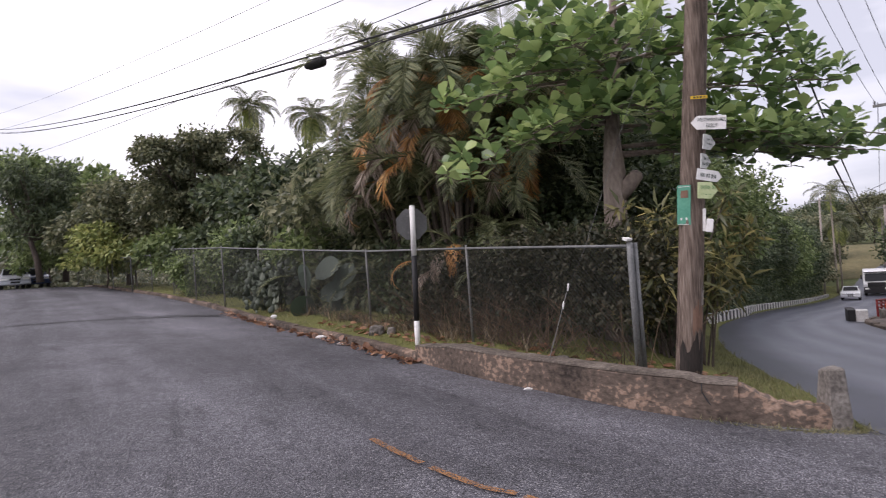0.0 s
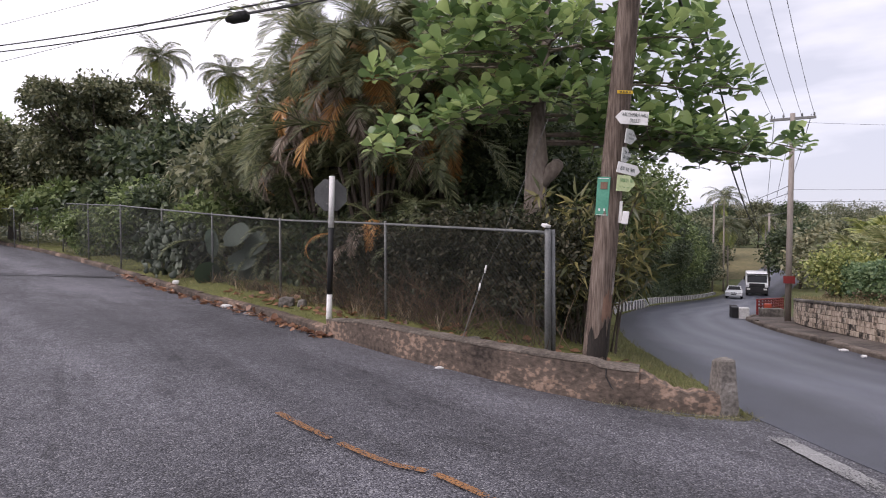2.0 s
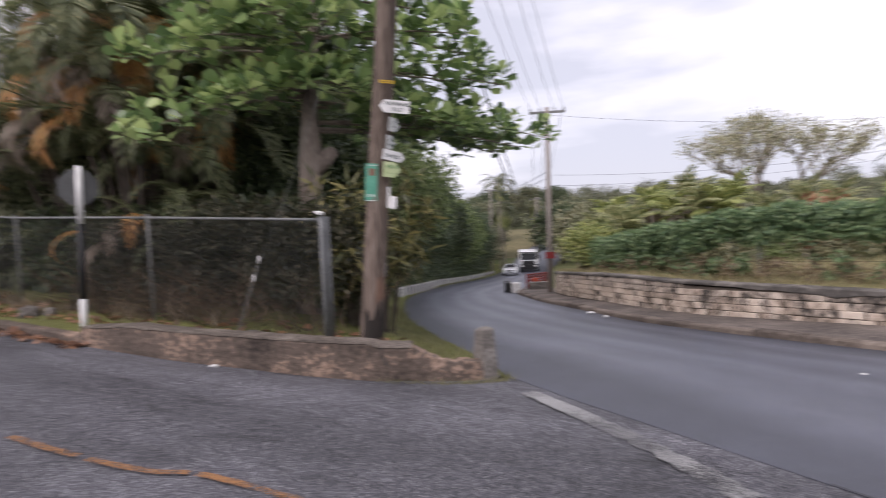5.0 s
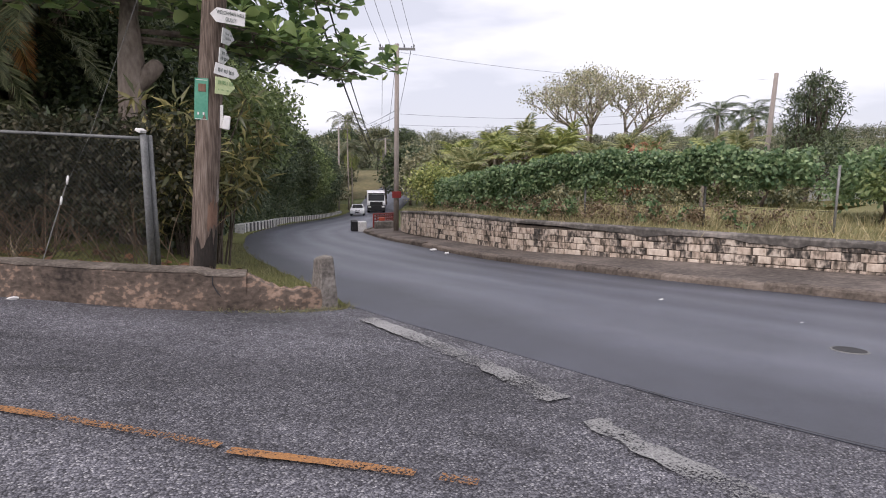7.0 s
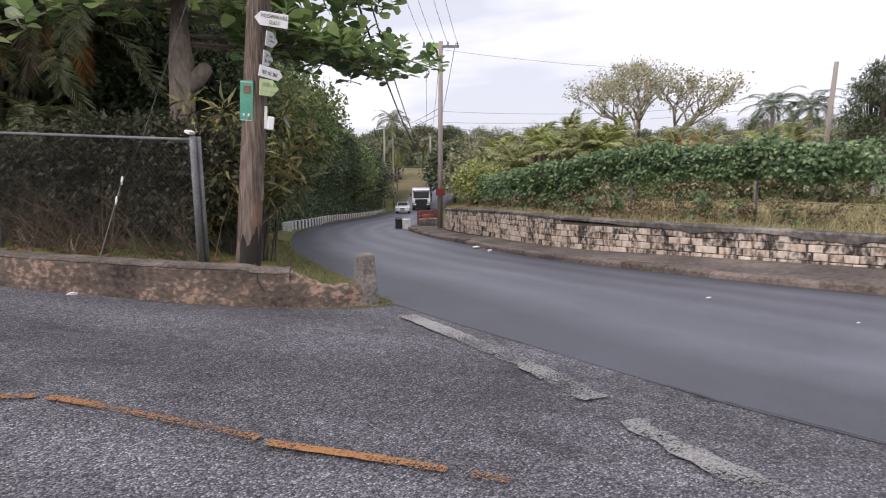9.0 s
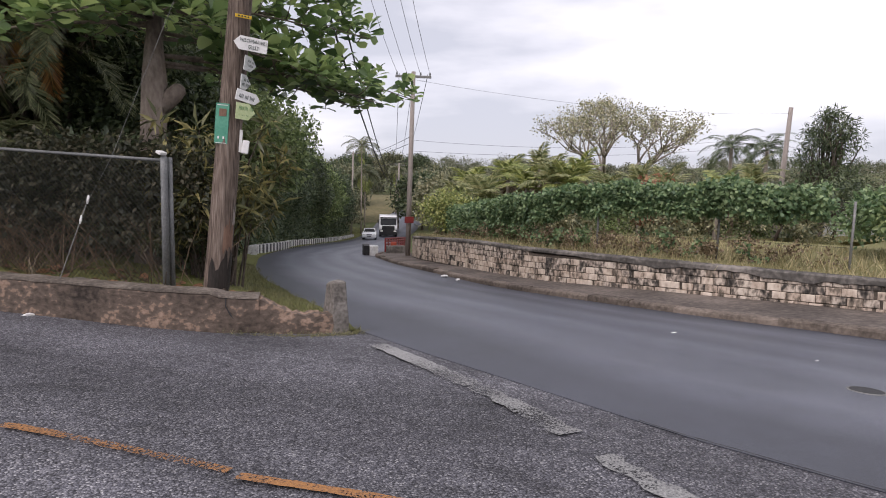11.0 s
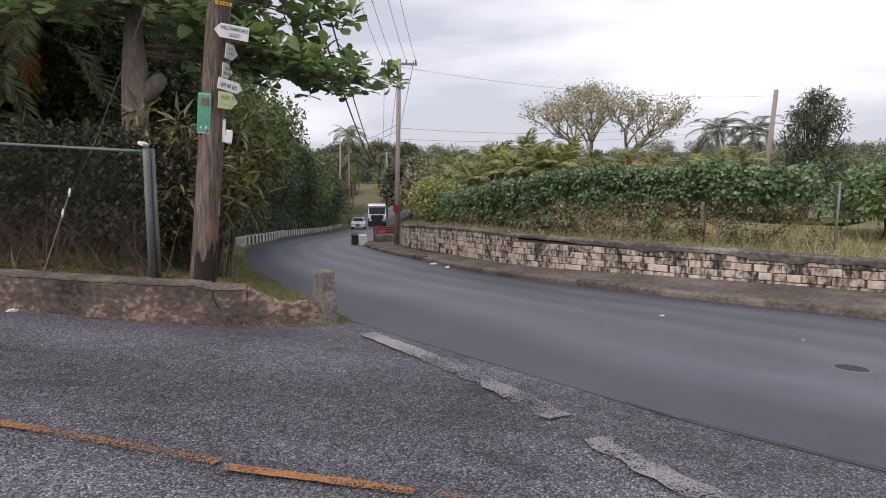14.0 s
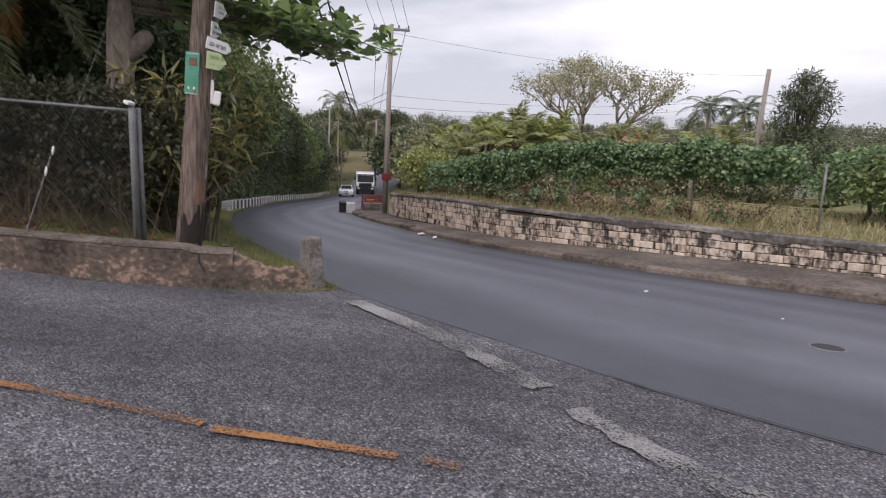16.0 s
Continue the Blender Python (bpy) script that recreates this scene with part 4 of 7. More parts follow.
# pavement and kerb of the main road's far side
sidewalk = thing("pavement", (11.2, 9, rise(11.2, 9)), "narrow stained concrete pavement beside the main road", "pavement", kind="structure")
rl = curve(RIGHT, 0.5)
rn = lefts(rl)
half = len(rl)
pv, pf = [], []
for i, (x, y) in enumerate(rl):
    d = min(2.2, np.hypot(wall_line[:, 0] - x, wall_line[:, 1] - y).min())
    for q in (-0.13, -0.5 * d, -d - 0.12):
        px, py = x + rn[i][0] * q, y + rn[i][1] * q
        pv.append((px, py, rise(x, y) + 0.115 + 0.02 * (q < -0.3)))
pf = [(i * 3 + j, i * 3 + 3 + j, i * 3 + 4 + j, i * 3 + 1 + j) for i in range(half - 1) for j in range(2)]
mesh_object("paving", pv, pf, M["pavement"], sidewalk, True)
rk = curve(RIGHT, 0.1)
rkn = lefts(rk)
i = len(rk) - 1
while i > 12 and rk[i][1] > -20:
    k = max(4, i - 10)
    dz = rngk.uniform(-0.02, 0.02)
    sweep(rk, rkn, k, i, [(0.03, -0.1), (0.0, 0.10 + dz), (-0.03, 0.13 + dz), (-0.2, 0.145 + dz), (-0.2, -0.1)], "kerb", "kerbstone", sidewalk, 0.006)
    i = k

# retaining wall of concrete blocks, with a rendered coping
wall_right = thing("block_wall", (12.5, 10, rise(12.5, 10)), "stained whitish concrete block retaining wall with dark coping", "wall", kind="structure")
cut = [i for i in range(len(wall_line)) if wall_line[i][1] > -30]
bw = wall_line[cut[0]:]
bwn = lefts(bw)
COURSES, CH, BL = 5, 0.170, 0.275


def wall_height(y):
    """The wall runs level while the road falls away, so that it is lower up the road."""
    return 0.94 * min(1.0, max(0.74, 0.80 + 0.0205 * (y - 5)))


def wall_base(x, y):
    return rise(x - 0.8, y - 0.5) + 0.125 - 0.04 * min(1, max(0, (12 - y) / 6))


bv, bf = [], []
for i, (x, y) in enumerate(bw):
    z0 = wall_base(x, y)
    for o, q in ((-0.02, -0.3), (-0.02, wall_height(y) - 0.14), (-0.28, wall_height(y) - 0.14), (-0.28, -0.3)):
        px, py = x + bwn[i][0] * o, y + bwn[i][1] * o
        bv.append((px, py, z0 + q))
bf = [(i * 4 + j, i * 4 + 4 + j, i * 4 + 5 + j, i * 4 + 1 + j) for i in range(len(bw) - 1) for j in range(3)]
bf += [(0, 1, 2, 3), tuple(range(len(bw) * 4 - 4, len(bw) * 4))[::-1]]
mesh_object("core", bv, bf, M["mortar"], wall_right)
cv, cf = [], []
wc = curve(BLOCKWALL, 0.15)
wc = wc[int(np.argmin(np.abs(wc[:, 1] + 28))):]
wcn = lefts(wc)
prof = [(0.004, 0.835), (0.034, 0.85), (0.034, 0.905), (0.01, 0.93), (-0.28, 0.94), (-0.3, 0.6)]
for i, (x, y) in enumerate(wc):
    z0 = wall_base(x, y) + wall_height(y) - 0.94
    k = min(1.0, max(0.0, (11.5 - y) / 2.0))
    low = k * (0.05 + 0.11 * noise.noise(Vector((x * 0.6, y * 0.6, 5.0))) + 0.07 * noise.noise(Vector((x * 2.7, y * 2.7, 2.0)))) + 0.03 * noise.noise(Vector((x * 4, y * 4, 1)))
    for o, q in prof:
        j = 0.008 * noise.noise(Vector((x * 5, y * 5, q * 9)))
        cv.append((x + wcn[i][0] * (o + j), y + wcn[i][1] * (o + j), z0 + (q - low * (q < 0.86)) + j))
m = len(prof)
cf = [(i * m + j, i * m + m + j, i * m + m + j + 1, i * m + j + 1) for i in range(len(wc) - 1) for j in range(m - 1)]
mesh_object("coping", cv, cf, M["render_coat"], wall_right, False, "grey rendered coping")

# the raised field behind the block wall
field_off = [-0.27, -0.7, -1.5, -3, -6, -12, -25, -50]
v, f = loft(wall_line, field_off, lambda x, y, j, s: wall_base(*wall_line[min(len(wall_line) - 1, int(np.argmin(np.hypot(wall_line[:, 0] - x, wall_line[:, 1] - y))))]) + wall_height(y if y > 0 else 0) - 0.08 + 0.05 * math.sin(x * 1.3 + y) * min(1, -field_off[j]) + 0.012 * field_off[j])
tagged(mesh_object("field", v, [q[::-1] for q in f], M["field"], smooth=True), "raised field of dry yellow-green grass behind the wall", "ground", kind="structure")


def chamfered(w, hgt, d, seed, mat):
    """A block: its face at y = 0 towards -y, with worn uneven edges."""
    r = random.Random(seed)
    j = lambda: r.uniform(-0.006, 0.006)
    c = 0.012
    vs = [(sx * w / 2, d, sz * hgt / 2) for sx, sz in ((-1, -1), (1, -1), (1, 1), (-1, 1))]
    vs += [(sx * w / 2, c, sz * hgt / 2) for sx, sz in ((-1, -1), (1, -1), (1, 1), (-1, 1))]
    vs += [(sx * (w / 2 - c) + j(), j() * 0.6, sz * (hgt / 2 - c) + j()) for sx, sz in ((-1, -1), (1, -1), (1, 1), (-1, 1))]
    fs = [(8, 9, 10, 11)] + [(4 + i, 4 + (i + 1) % 4, 8 + (i + 1) % 4, 8 + i) for i in range(4)] + [(i, (i + 1) % 4, 4 + (i + 1) % 4, 4 + i) for i in range(4)]
    me = bpy.data.meshes.new("block")
    me.from_pydata(vs, [], fs)
    me.materials.append(mat)
    return me


block_meshes = [chamfered(BL - 0.016, CH - 0.013, 0.12, s, M["block"]) for s in range(8)]
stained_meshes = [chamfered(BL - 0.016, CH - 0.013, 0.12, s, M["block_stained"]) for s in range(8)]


# ---- trees and plants ----
def stand(x, y):
    """The height of the land at a place, for what stands on it."""
    if y > 3 and x < 60 and toward(road_edge, x, y) < 60 and (toward(wall_line, x, y) > toward(road_edge, x, y)):
        return verge_z(x, y) - 0.04
    if x > 12 and y < 30:
        return wall_base(*wall_line[int(np.argmin(np.hypot(wall_line[:, 0] - x, wall_line[:, 1] - y)))]) + wall_height(max(0, y)) - 0.14 - 0.012 * toward(wall_line, x, y)
    return base_land(x, y)


def put_tree(az, d, top, r, seed, mat, label, **kw):
    x, y = polar(az, d)
    rz = kw.pop("rz", (top - stand(x, y)) * 0.42)
    if r >= 2.2:
        g, n = random.Random(seed), kw.get("n", 60)
        crowns = [((x, y, top - rz * 1.15), (r * 0.72, r * 0.72, rz * 0.9), int(n * 0.45))]
        for k in range(7):
            a, q = 6.283 * (k + g.random() * 0.6) / 7, g.uniform(0.5, 0.78)
            e = r * g.uniform(0.30, 0.46)
            crowns.append(((x + r * q * math.cos(a), y + r * q * math.sin(a), top - g.uniform(0.75, 1.6) * e - rz * g.choice((0.0, 0.25, 0.55, 0.85))), (e, e, e * 0.9), int(n * 0.09)))
        kw["crowns"] = crowns
    return broad_tree((x, y, stand(x, y)), top, (r, r, rz), seed, mat, label, **kw)


# the sea almond: tiers of level branches with rosettes of large leaves
def sea_almond(base, seed):
    rng = np.random.default_rng(seed)
    x, y, z = base
    t = thing("sea_almond_tree", base, "sea almond tree with thick grey trunk and tiered green leaves", "tree")
    spine = [(x, y, z - 0.1), (x + 0.02, y, z + 0.6), (x + 0.05, y - 0.02, z + 1.7), (x + 0.09, y - 0.05, z + 2.8), (x + 0.10, y - 0.05, z + 3.4), (x + 0.25, y, z + 4.6), (x + 0.35, y + 0.1, z + 6.8)]
    items = [(spine, [0.28, 0.215, 0.195, 0.19, 0.13, 0.085, 0.03])]
    items.append(([(x + 0.12, y - 0.06, z + 2.35), (x + 0.34, y - 0.16, z + 2.62), (x + 0.43, y - 0.2, z + 2.72), (x + 0.46, y - 0.21, z + 2.76)], [0.12, 0.135, 0.11, 0.05]))
    tips = []
    arms = [  # heading, reach, height at the stem, height at the tip
        (206, 3.0, 3.95, 3.05), (226, 2.1, 4.0, 3.55), (252, 1.3, 4.0, 3.95), (196, 2.8, 4.65, 4.2), (214, 2.3, 4.75, 4.4), (240, 1.9, 4.8, 4.7),
        (201, 2.0, 5.25, 5.05), (228, 1.8, 5.3, 5.2), (268, 1.8, 4.6, 4.7), (262, 1.4, 4.15, 3.75), (285, 1.5, 4.1, 3.7), (235, 1.3, 4.05, 3.7),
        (3, 4.8, 3.85, 3.3), (-7, 3.7, 3.5, 3.05), (-26, 2.6, 3.75, 3.3), (-1, 3.7, 3.4, 3.0), (7, 3.3, 3.35, 3.1), (-12, 3.0, 3.5, 3.2), (0, 3.6, 4.3, 4.25), (-18, 2.6, 4.2, 4.1),
        (2, 3.2, 4.9, 4.85), (-12, 2.7, 4.85, 4.95), (5, 3.1, 5.5, 5.55), (-20, 1.6, 5.7, 5.9), (5, 1.8, 6.3, 6.4),
        (110, 2.6, 3.9, 4.1), (150, 2.4, 4.6, 4.7), (95, 2.3, 5.4, 5.7),
        (330, 1.5, 6.6, 6.9), (200, 1.2, 6.6, 6.8), (80, 1.5, 6.8, 7.0)]
    for deg, L, zt, z1 in arms:
        a = radians(deg)
        p0 = np.array([x + 0.12, y, zt - 0.1])
        lift = z1 - zt
        d = np.array([math.cos(a), math.sin(a), 0])
        sd = np.array([-d[1], d[0], 0])
        sway = sd * rng.normal() * 0.2
        at_ = lambda q: p0 + d * L * q + sway * q * q + np.array([0, 0, lift * q + 0.12 * math.sin(q * 3.1)])
        items.append(([at_(q) for q in (0, 0.25, 0.5, 0.75, 1.0)], [0.034, 0.027, 0.02, 0.014, 0.008]))
        tips.append(at_(1.0))
        n = int(L * 3.5)
        for j in range(n):
            q = 0.2 + 0.8 * (j + rng.random() * 0.5) / n
            c = at_(q)
            wide = (0.16 + 0.5 * rng.random()) * (1.1 - 0.5 * q)
            e = c + sd * (1 if j % 2 else -1) * wide + d * 0.15 * rng.random() + np.array([0, 0, -0.20 + 0.36 * rng.random()])
            items.append(([c, (c + e) / 2 + np.array([0, 0, -0.03]), e], [0.011, 0.009, 0.006]))
            tips.append(e)
    v, f = tubes(items, 7)
    mesh_object("trunk", v, f, M["bark"], t, True)
    pos, dirs, ups, size = [], [], [], []
    for c in tips:
        n = int(rng.integers(10, 16))
        tw = rng.random() * 6
        for k in range(n):
            a = tw + k * 2.4
            el = -0.05 + 0.95 * (k / n)
            dd = np.array([math.cos(a) * math.cos(el), math.sin(a) * math.cos(el), math.sin(el) - 0.08])
            pos.append(np.asarray(c) + np.array([0, 0, 0.02 * k]))
            dirs.append(dd + rng.normal(size=3) * 0.12)
            ups.append(np.array([0, 0, 1.0]) + rng.normal(size=3) * 0.5)
            size.append(0.285 * (0.65 + 0.5 * rng.random()))
    v, f = leaves("almond", np.array(pos), np.array(dirs), np.array(ups), np.array(size))
    mesh_object("crown", v, f, M["almond_leaf"], t)
    return t


sea_almond((1.92, 10.4, verge_z(1.92, 10.4) - 0.02), 11)


# clumping palms: many thin stems, arching feather leaves, some dead and orange
def areca_clump(base, seed, stems, height, label, spread=0.7, frond_len=2.3, per=7, dead=5):
    rng = np.random.default_rng(seed)
    t = thing("areca_palm", base, label, "palm tree")
    x, y, z = base
    items, live, dry, brown = [], [], [], []
    for s in range(stems):
        a, r = rng.random() * 6.28, spread * rng.random() ** 0.6
        bx, by = x + r * math.cos(a), y + r * math.sin(a)
        hgt = height * (0.45 + 0.6 * rng.random())
        lean = 0.2 * hgt
        pts = [(bx + lean * math.cos(a) * q * q, by + lean * math.sin(a) * q * q, z + hgt * q) for q in np.linspace(0, 1, 6)]
        items.append((pts, [0.06, 0.055, 0.05, 0.05, 0.045, 0.04]))
        for k in range(per):
            hd = rng.random() * 6.28
            lift = 0.5 + 0.9 * rng.random()
            live.append(frond(rng, pts[-1], hd, frond_len * (0.8 + 0.45 * rng.random()), lift, 1.9 + 0.9 * rng.random(), 58, 0.205 * frond_len, rng.normal(), 0.05))
    for k in range(dead):
        a = -2.9 + 2.7 * rng.random()
        p = (x + 1.5 * spread * math.cos(a), y + 1.3 * spread * math.sin(a), z + height * (0.62 + 0.5 * rng.random()))
        (dry if k % 2 else brown).append(frond(rng, p, math.pi / 2 - a, frond_len * 0.7, 0.5 - 0.6 * rng.random(), 2.7, 56, 0.17 * frond_len, rng.normal(), 0.4))
    for pts, r in items:
        v, f = tube(pts, r, 7)
        mesh_object("stem", v, f, M["bark_dark"], t, True)
    for nm, fr, mt in (("fronds", live, "areca_leaf"), ("dead_fronds", dry, "areca_dead"), ("brown_fronds", brown, "areca_brown")):
        if not fr:
            continue
        v, f = leaves("comb", np.array(sum([q[1] for q in fr], [])), np.array(sum([q[2] for q in fr], [])), np.array(sum([q[3] for q in fr], [])), np.array(sum([q[4] for q in fr], [])))
        rv, rf = tubes([(q[0], np.linspace(0.022, 0.005, len(q[0]))) for q in fr], 3)
        o = len(v)
        mesh_object(nm, np.concatenate([v, np.array(rv)]), [tuple(map(int, q)) for q in f] + [tuple(i + o for i in q) for q in rf], M[mt], t)
    return t


for (ax, ay), s, st, hh, dd in (((-1.9, 16.1), 1, 19, 4.8, 26), ((-0.8, 14.6), 2, 26, 5.4, 28), ((0.7, 14.8), 3, 20, 5.3, 16), ((-0.7, 13.5), 4, 6, 1.7, 6), ((0.7, 12.5), 5, 5, 1.5, 4)):
    areca_clump((ax, ay, stand(ax, ay)), s, st, hh, "clump of arching palms with orange dead fronds behind the fence" if hh > 2 else "low young palm clump with drooping fronds behind the fence", dead=dd, frond_len=2.5 if hh > 2 else 1.4)

# dark trees behind the palms and the sea almond
put_tree(8, 19, 7.4, 3.8, 21, "dark_leaf", "dense dark-leaved tree behind the palms", n=150, per=110, size=0.3, clump=1.1, limbs=20, kind="simple")
put_tree(0, 21, 7.2, 3.6, 22, "dark_leaf", "dense dark-leaved tree behind the palms", n=120, per=100, size=0.3, clump=1.1, limbs=16)
put_tree(16.0, 15.5, 4.5, 2.3, 23, "bush_leaf", "fine-leaved shrubby tree behind the sea almond", n=150, per=130, size=0.12, clump=0.6, limbs=16)
put_tree(-9, 20, 5.4, 3.2, 24, "mango_leaf", "dull green tree with scattered brown leaves", n=90, per=90, size=0.26, clump=0.9)
put_tree(-14.5, 24, 5.2, 2.8, 25, "mango_leaf", "dull green tree with yellowing leaves", n=110, per=80, size=0.3, clump=0.7, kind="long", droop=0.5)
put_tree(-19.5, 31, 7.6, 3.2, 26, "dark_leaf", "dark green broad tree behind the fence", n=100, per=90, size=0.34, clump=1.0)
put_tree(-26.3, 38, 10.2, 3.6, 27, "mango_leaf", "tall mango tree with dull green and brown leaves", n=360, per=75, size=0.25, clump=0.52, limbs=40, droop=0.4, inner=0.6)
put_tree(-22.3, 37, 8.6, 3.0, 28, "mango_leaf", "mango tree with dull green and brown leaves", n=270, per=70, size=0.25, clump=0.5, limbs=26, droop=0.4, inner=0.6)
put_tree(-31.5, 43, 8.8, 4.0, 29, "mango_leaf", "broad mango tree with dull green leaves", n=330, per=70, size=0.27, clump=0.55, limbs=26, droop=0.4, inner=0.6)
put_tree(-36, 50, 10.3, 4.6, 30, "bush_leaf", "rounded bright green tree beyond the fence", n=150, per=80, size=0.42, clump=1.2)
put_tree(-37.7, 45, 9.4, 2.2, 31, "dark_leaf", "dark feathery spreading tree beside the side road", n=120, per=55, size=0.42, clump=0.7, limbs=34, kind="long", inner=0.2)
put_tree(-44, 64, 6.8, 4.0, 32, "dark_leaf", "dark spreading tree beside the side road", n=140, per=80, size=0.5, clump=1.3)
put_tree(-14, 33, 7.2, 3.6, 33, "dark_leaf", "dark green broad tree behind the fence", n=110, per=80, size=0.36, clump=1.1)
put_tree(-8, 31, 7.6, 3.6, 34, "mango_leaf", "dull green broad tree behind the palms", n=110, per=80, size=0.36, clump=1.1)

# shrubs behind the fence
for az, d, top, r, mat, label in ((-33.2, 40, 4.9, 1.9, "lime_leaf", "yellow-green feathery shrub growing behind the fence"), (-31, 41, 4.2, 1.6, "lime_leaf", "yellow-green feathery shrub growing behind the fence"),
                                  (-28, 36, 4.1, 1.8, "bush_leaf", "green shrub with yellow leaves growing behind the fence"), (-25, 31, 3.9, 1.8, "dark_leaf", "dark green shrub growing behind the fence"),
                                  (-22.6, 27, 3.6, 1.5, "bush_leaf", "green shrub with yellow leaves growing behind the fence"), (-20, 24, 3.5, 1.5, "dark_leaf", "dark green shrub growing behind the fence"),
                                  (-16.5, 20.5, 3.2, 1.4, "bush_leaf", "broad-leaved green shrub growing behind the fence"), (-12.4, 20.2, 2.9, 1.1, "dark_leaf", "dark green shrub growing behind the fence"),
                                  (-37, 47, 4.6, 2.0, "bush_leaf", "green shrub beside the side road")):
    put_tree(az, d, top, r, int(az * -7 + d), mat, label, name="shrub", n=38, per=70, size=0.22 if d < 30 else 0.3, clump=0.6, trunk=0.05, limbs=10, category="shrub")
for az, d, hh, s in ((-15.5, 19.0, 0.9, 51), (-12.2, 18.2, 0.7, 52), (-17.8, 22.5, 1.2, 53), (-10.0, 17.0, 1.0, 54), (-19.3, 26, 2.6, 55)):
    x, y = polar(az, d)
    areca_clump((x, y, stand(x, y)), s, 3, hh, "young palm with broad green fronds behind the fence", spread=0.3, frond_len=1.7, per=8, dead=1)

# two tall coconut palms and a dead one beyond
for (x, y), top, s, lab in (((-21.6, 56.2), 17.2, 61, "tall wind-blown coconut palm"), ((-16.2, 57.8), 16.3, 62, "tall coconut palm with yellow lower fronds")):
    z = stand(x, y)
    feather_palm((x - 0.8, y, z), top - z, 3.3, s, lab, lean=(0.8, 0), dead=3 if s == 61 else 6, count=19, leaflets=64, width=0.8, wind=(0.25, 0), dead_mat="lime_leaf", lift=1.1, narrow=True)

# croton by the end of the fence
rng = np.random.default_rng(70)
cx, cy = 2.62, 9.3
t = thing("croton_shrub", (cx, cy, stand(cx, cy)), "croton shrub with long yellow and green leaves", "shrub")
stems_, cents = [], []
for k in range(40):
    a, r = rng.random() * 6.28, 0.95 * rng.random() ** 0.5
    top = np.array([cx + r * math.cos(a) * 1.1, cy + r * math.sin(a), stand(cx, cy) + 0.7 + 1.65 * rng.random()])
    stems_.append(([(cx + r * 0.4 * math.cos(a), cy + r * 0.4 * math.sin(a), stand(cx, cy) - 0.05), (np.array([cx, cy, stand(cx, cy) + 0.5]) + top) / 2 + rng.normal(size=3) * 0.08, top], [0.016, 0.012, 0.008]))
    for q in (1.0, 0.88, 0.74):
        cents.append(top * q + (1 - q) * np.array([cx, cy, stand(cx, cy) + 0.2]))
for pts, r in stems_:
    v, f = tube(pts, r, 5)
    mesh_object("stem", v, f, M["bark_dark"], t)
v, f = clumps(rng, cents, np.full(len(cents), 0.14), 22, "long", 0.25, 0.1, 0.6)
mesh_object("leaves", v, f, M["croton_leaf"], t)

# the tangle of dry stems and dark, shade-tinted leaves just behind the near fence
FENCE = [(1.69, 8.16, 1.76), (-0.53, 11.0, 1.92), (-2.88, 13.66, 2.05), (-5.15, 16.4, 2.26), (-9.27, 20.5, 2.67), (-15.0, 27.9, 3.10), (-17.3, 30.1, 2.98), (-19.15, 31.4, 3.03), (-21.2, 33.0, 3.06), (-26.0, 36.9, 3.25)]
fl = curve([p[:2] for p in FENCE], 0.1)
fn = -lefts(fl)
t = thing("hedge", (0.9, 10.6, stand(0.9, 10.6)), "overgrown dark hedge tangled with dry brown stems along the fence", "hedge")
cents, twigs = [], []
for i in range(0, 62):
    x, y = fl[min(i, len(fl) - 1)]
    for k in range(6):
        o = 0.3 + 0.9 * rng.random()
        px, py = x + fn[i][0] * o, y + fn[i][1] * o
        hgt = 0.15 + 1.5 * rng.random() ** 0.8 + (0.25 if i < 35 else 0)
        cents.append((px, py, stand(px, py) + hgt))
    for k in range(8 if i > 18 else 2):
        o = 0.12 + 0.6 * rng.random()
        px, py = x + fn[i][0] * o, y + fn[i][1] * o
        z = stand(px, py)
        b = rng.normal(size=2) * 0.55
        L = 0.35 + 0.8 * rng.random()
        twigs.append(([(px, py, z - 0.03), (px + b[0] * 0.4, py + b[1] * 0.4, z + L * 0.55), (px + b[0], py + b[1] * 0.7, z + L)], [0.007, 0.005, 0.002]))
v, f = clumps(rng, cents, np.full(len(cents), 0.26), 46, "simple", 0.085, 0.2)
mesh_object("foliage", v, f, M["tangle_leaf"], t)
v, f = tubes(twigs, 4)
mesh_object("dry_brush", v, f, M["twig"], t)
# leaf mat further back, dark, to the height of the rail
t = thing("hedge", (0.0, 13.0, stand(0, 13)), "dark undergrowth beneath the trees behind the fence", "hedge")
cents = []
for i in range(10, 240, 2):
    i = min(i, len(fl) - 1)
    x, y = fl[i]
    for k in range(5):
        o = 1.2 + 1.6 * rng.random()
        px, py = x + fn[i][0] * o, y + fn[i][1] * o
        cents.append((px, py, stand(px, py) + 0.2 + 1.5 * rng.random()))
v, f = clumps(rng, cents, np.full(len(cents), 0.45), 60, "simple", 0.16, 0.2)
mesh_object("foliage", v, f, M["dark_leaf"], t)
v, f = tubes([([(c[0], c[1], stand(c[0], c[1]) - 0.05), (c[0] + 0.1 * rng.normal(), c[1] + 0.1 * rng.normal(), (c[2] + stand(c[0], c[1])) / 2), c], [0.012, 0.009, 0.005]) for c in cents[::3]], 4)
tagged(mesh_object("stems", v, f, M["twig"], t), kind="stuff")

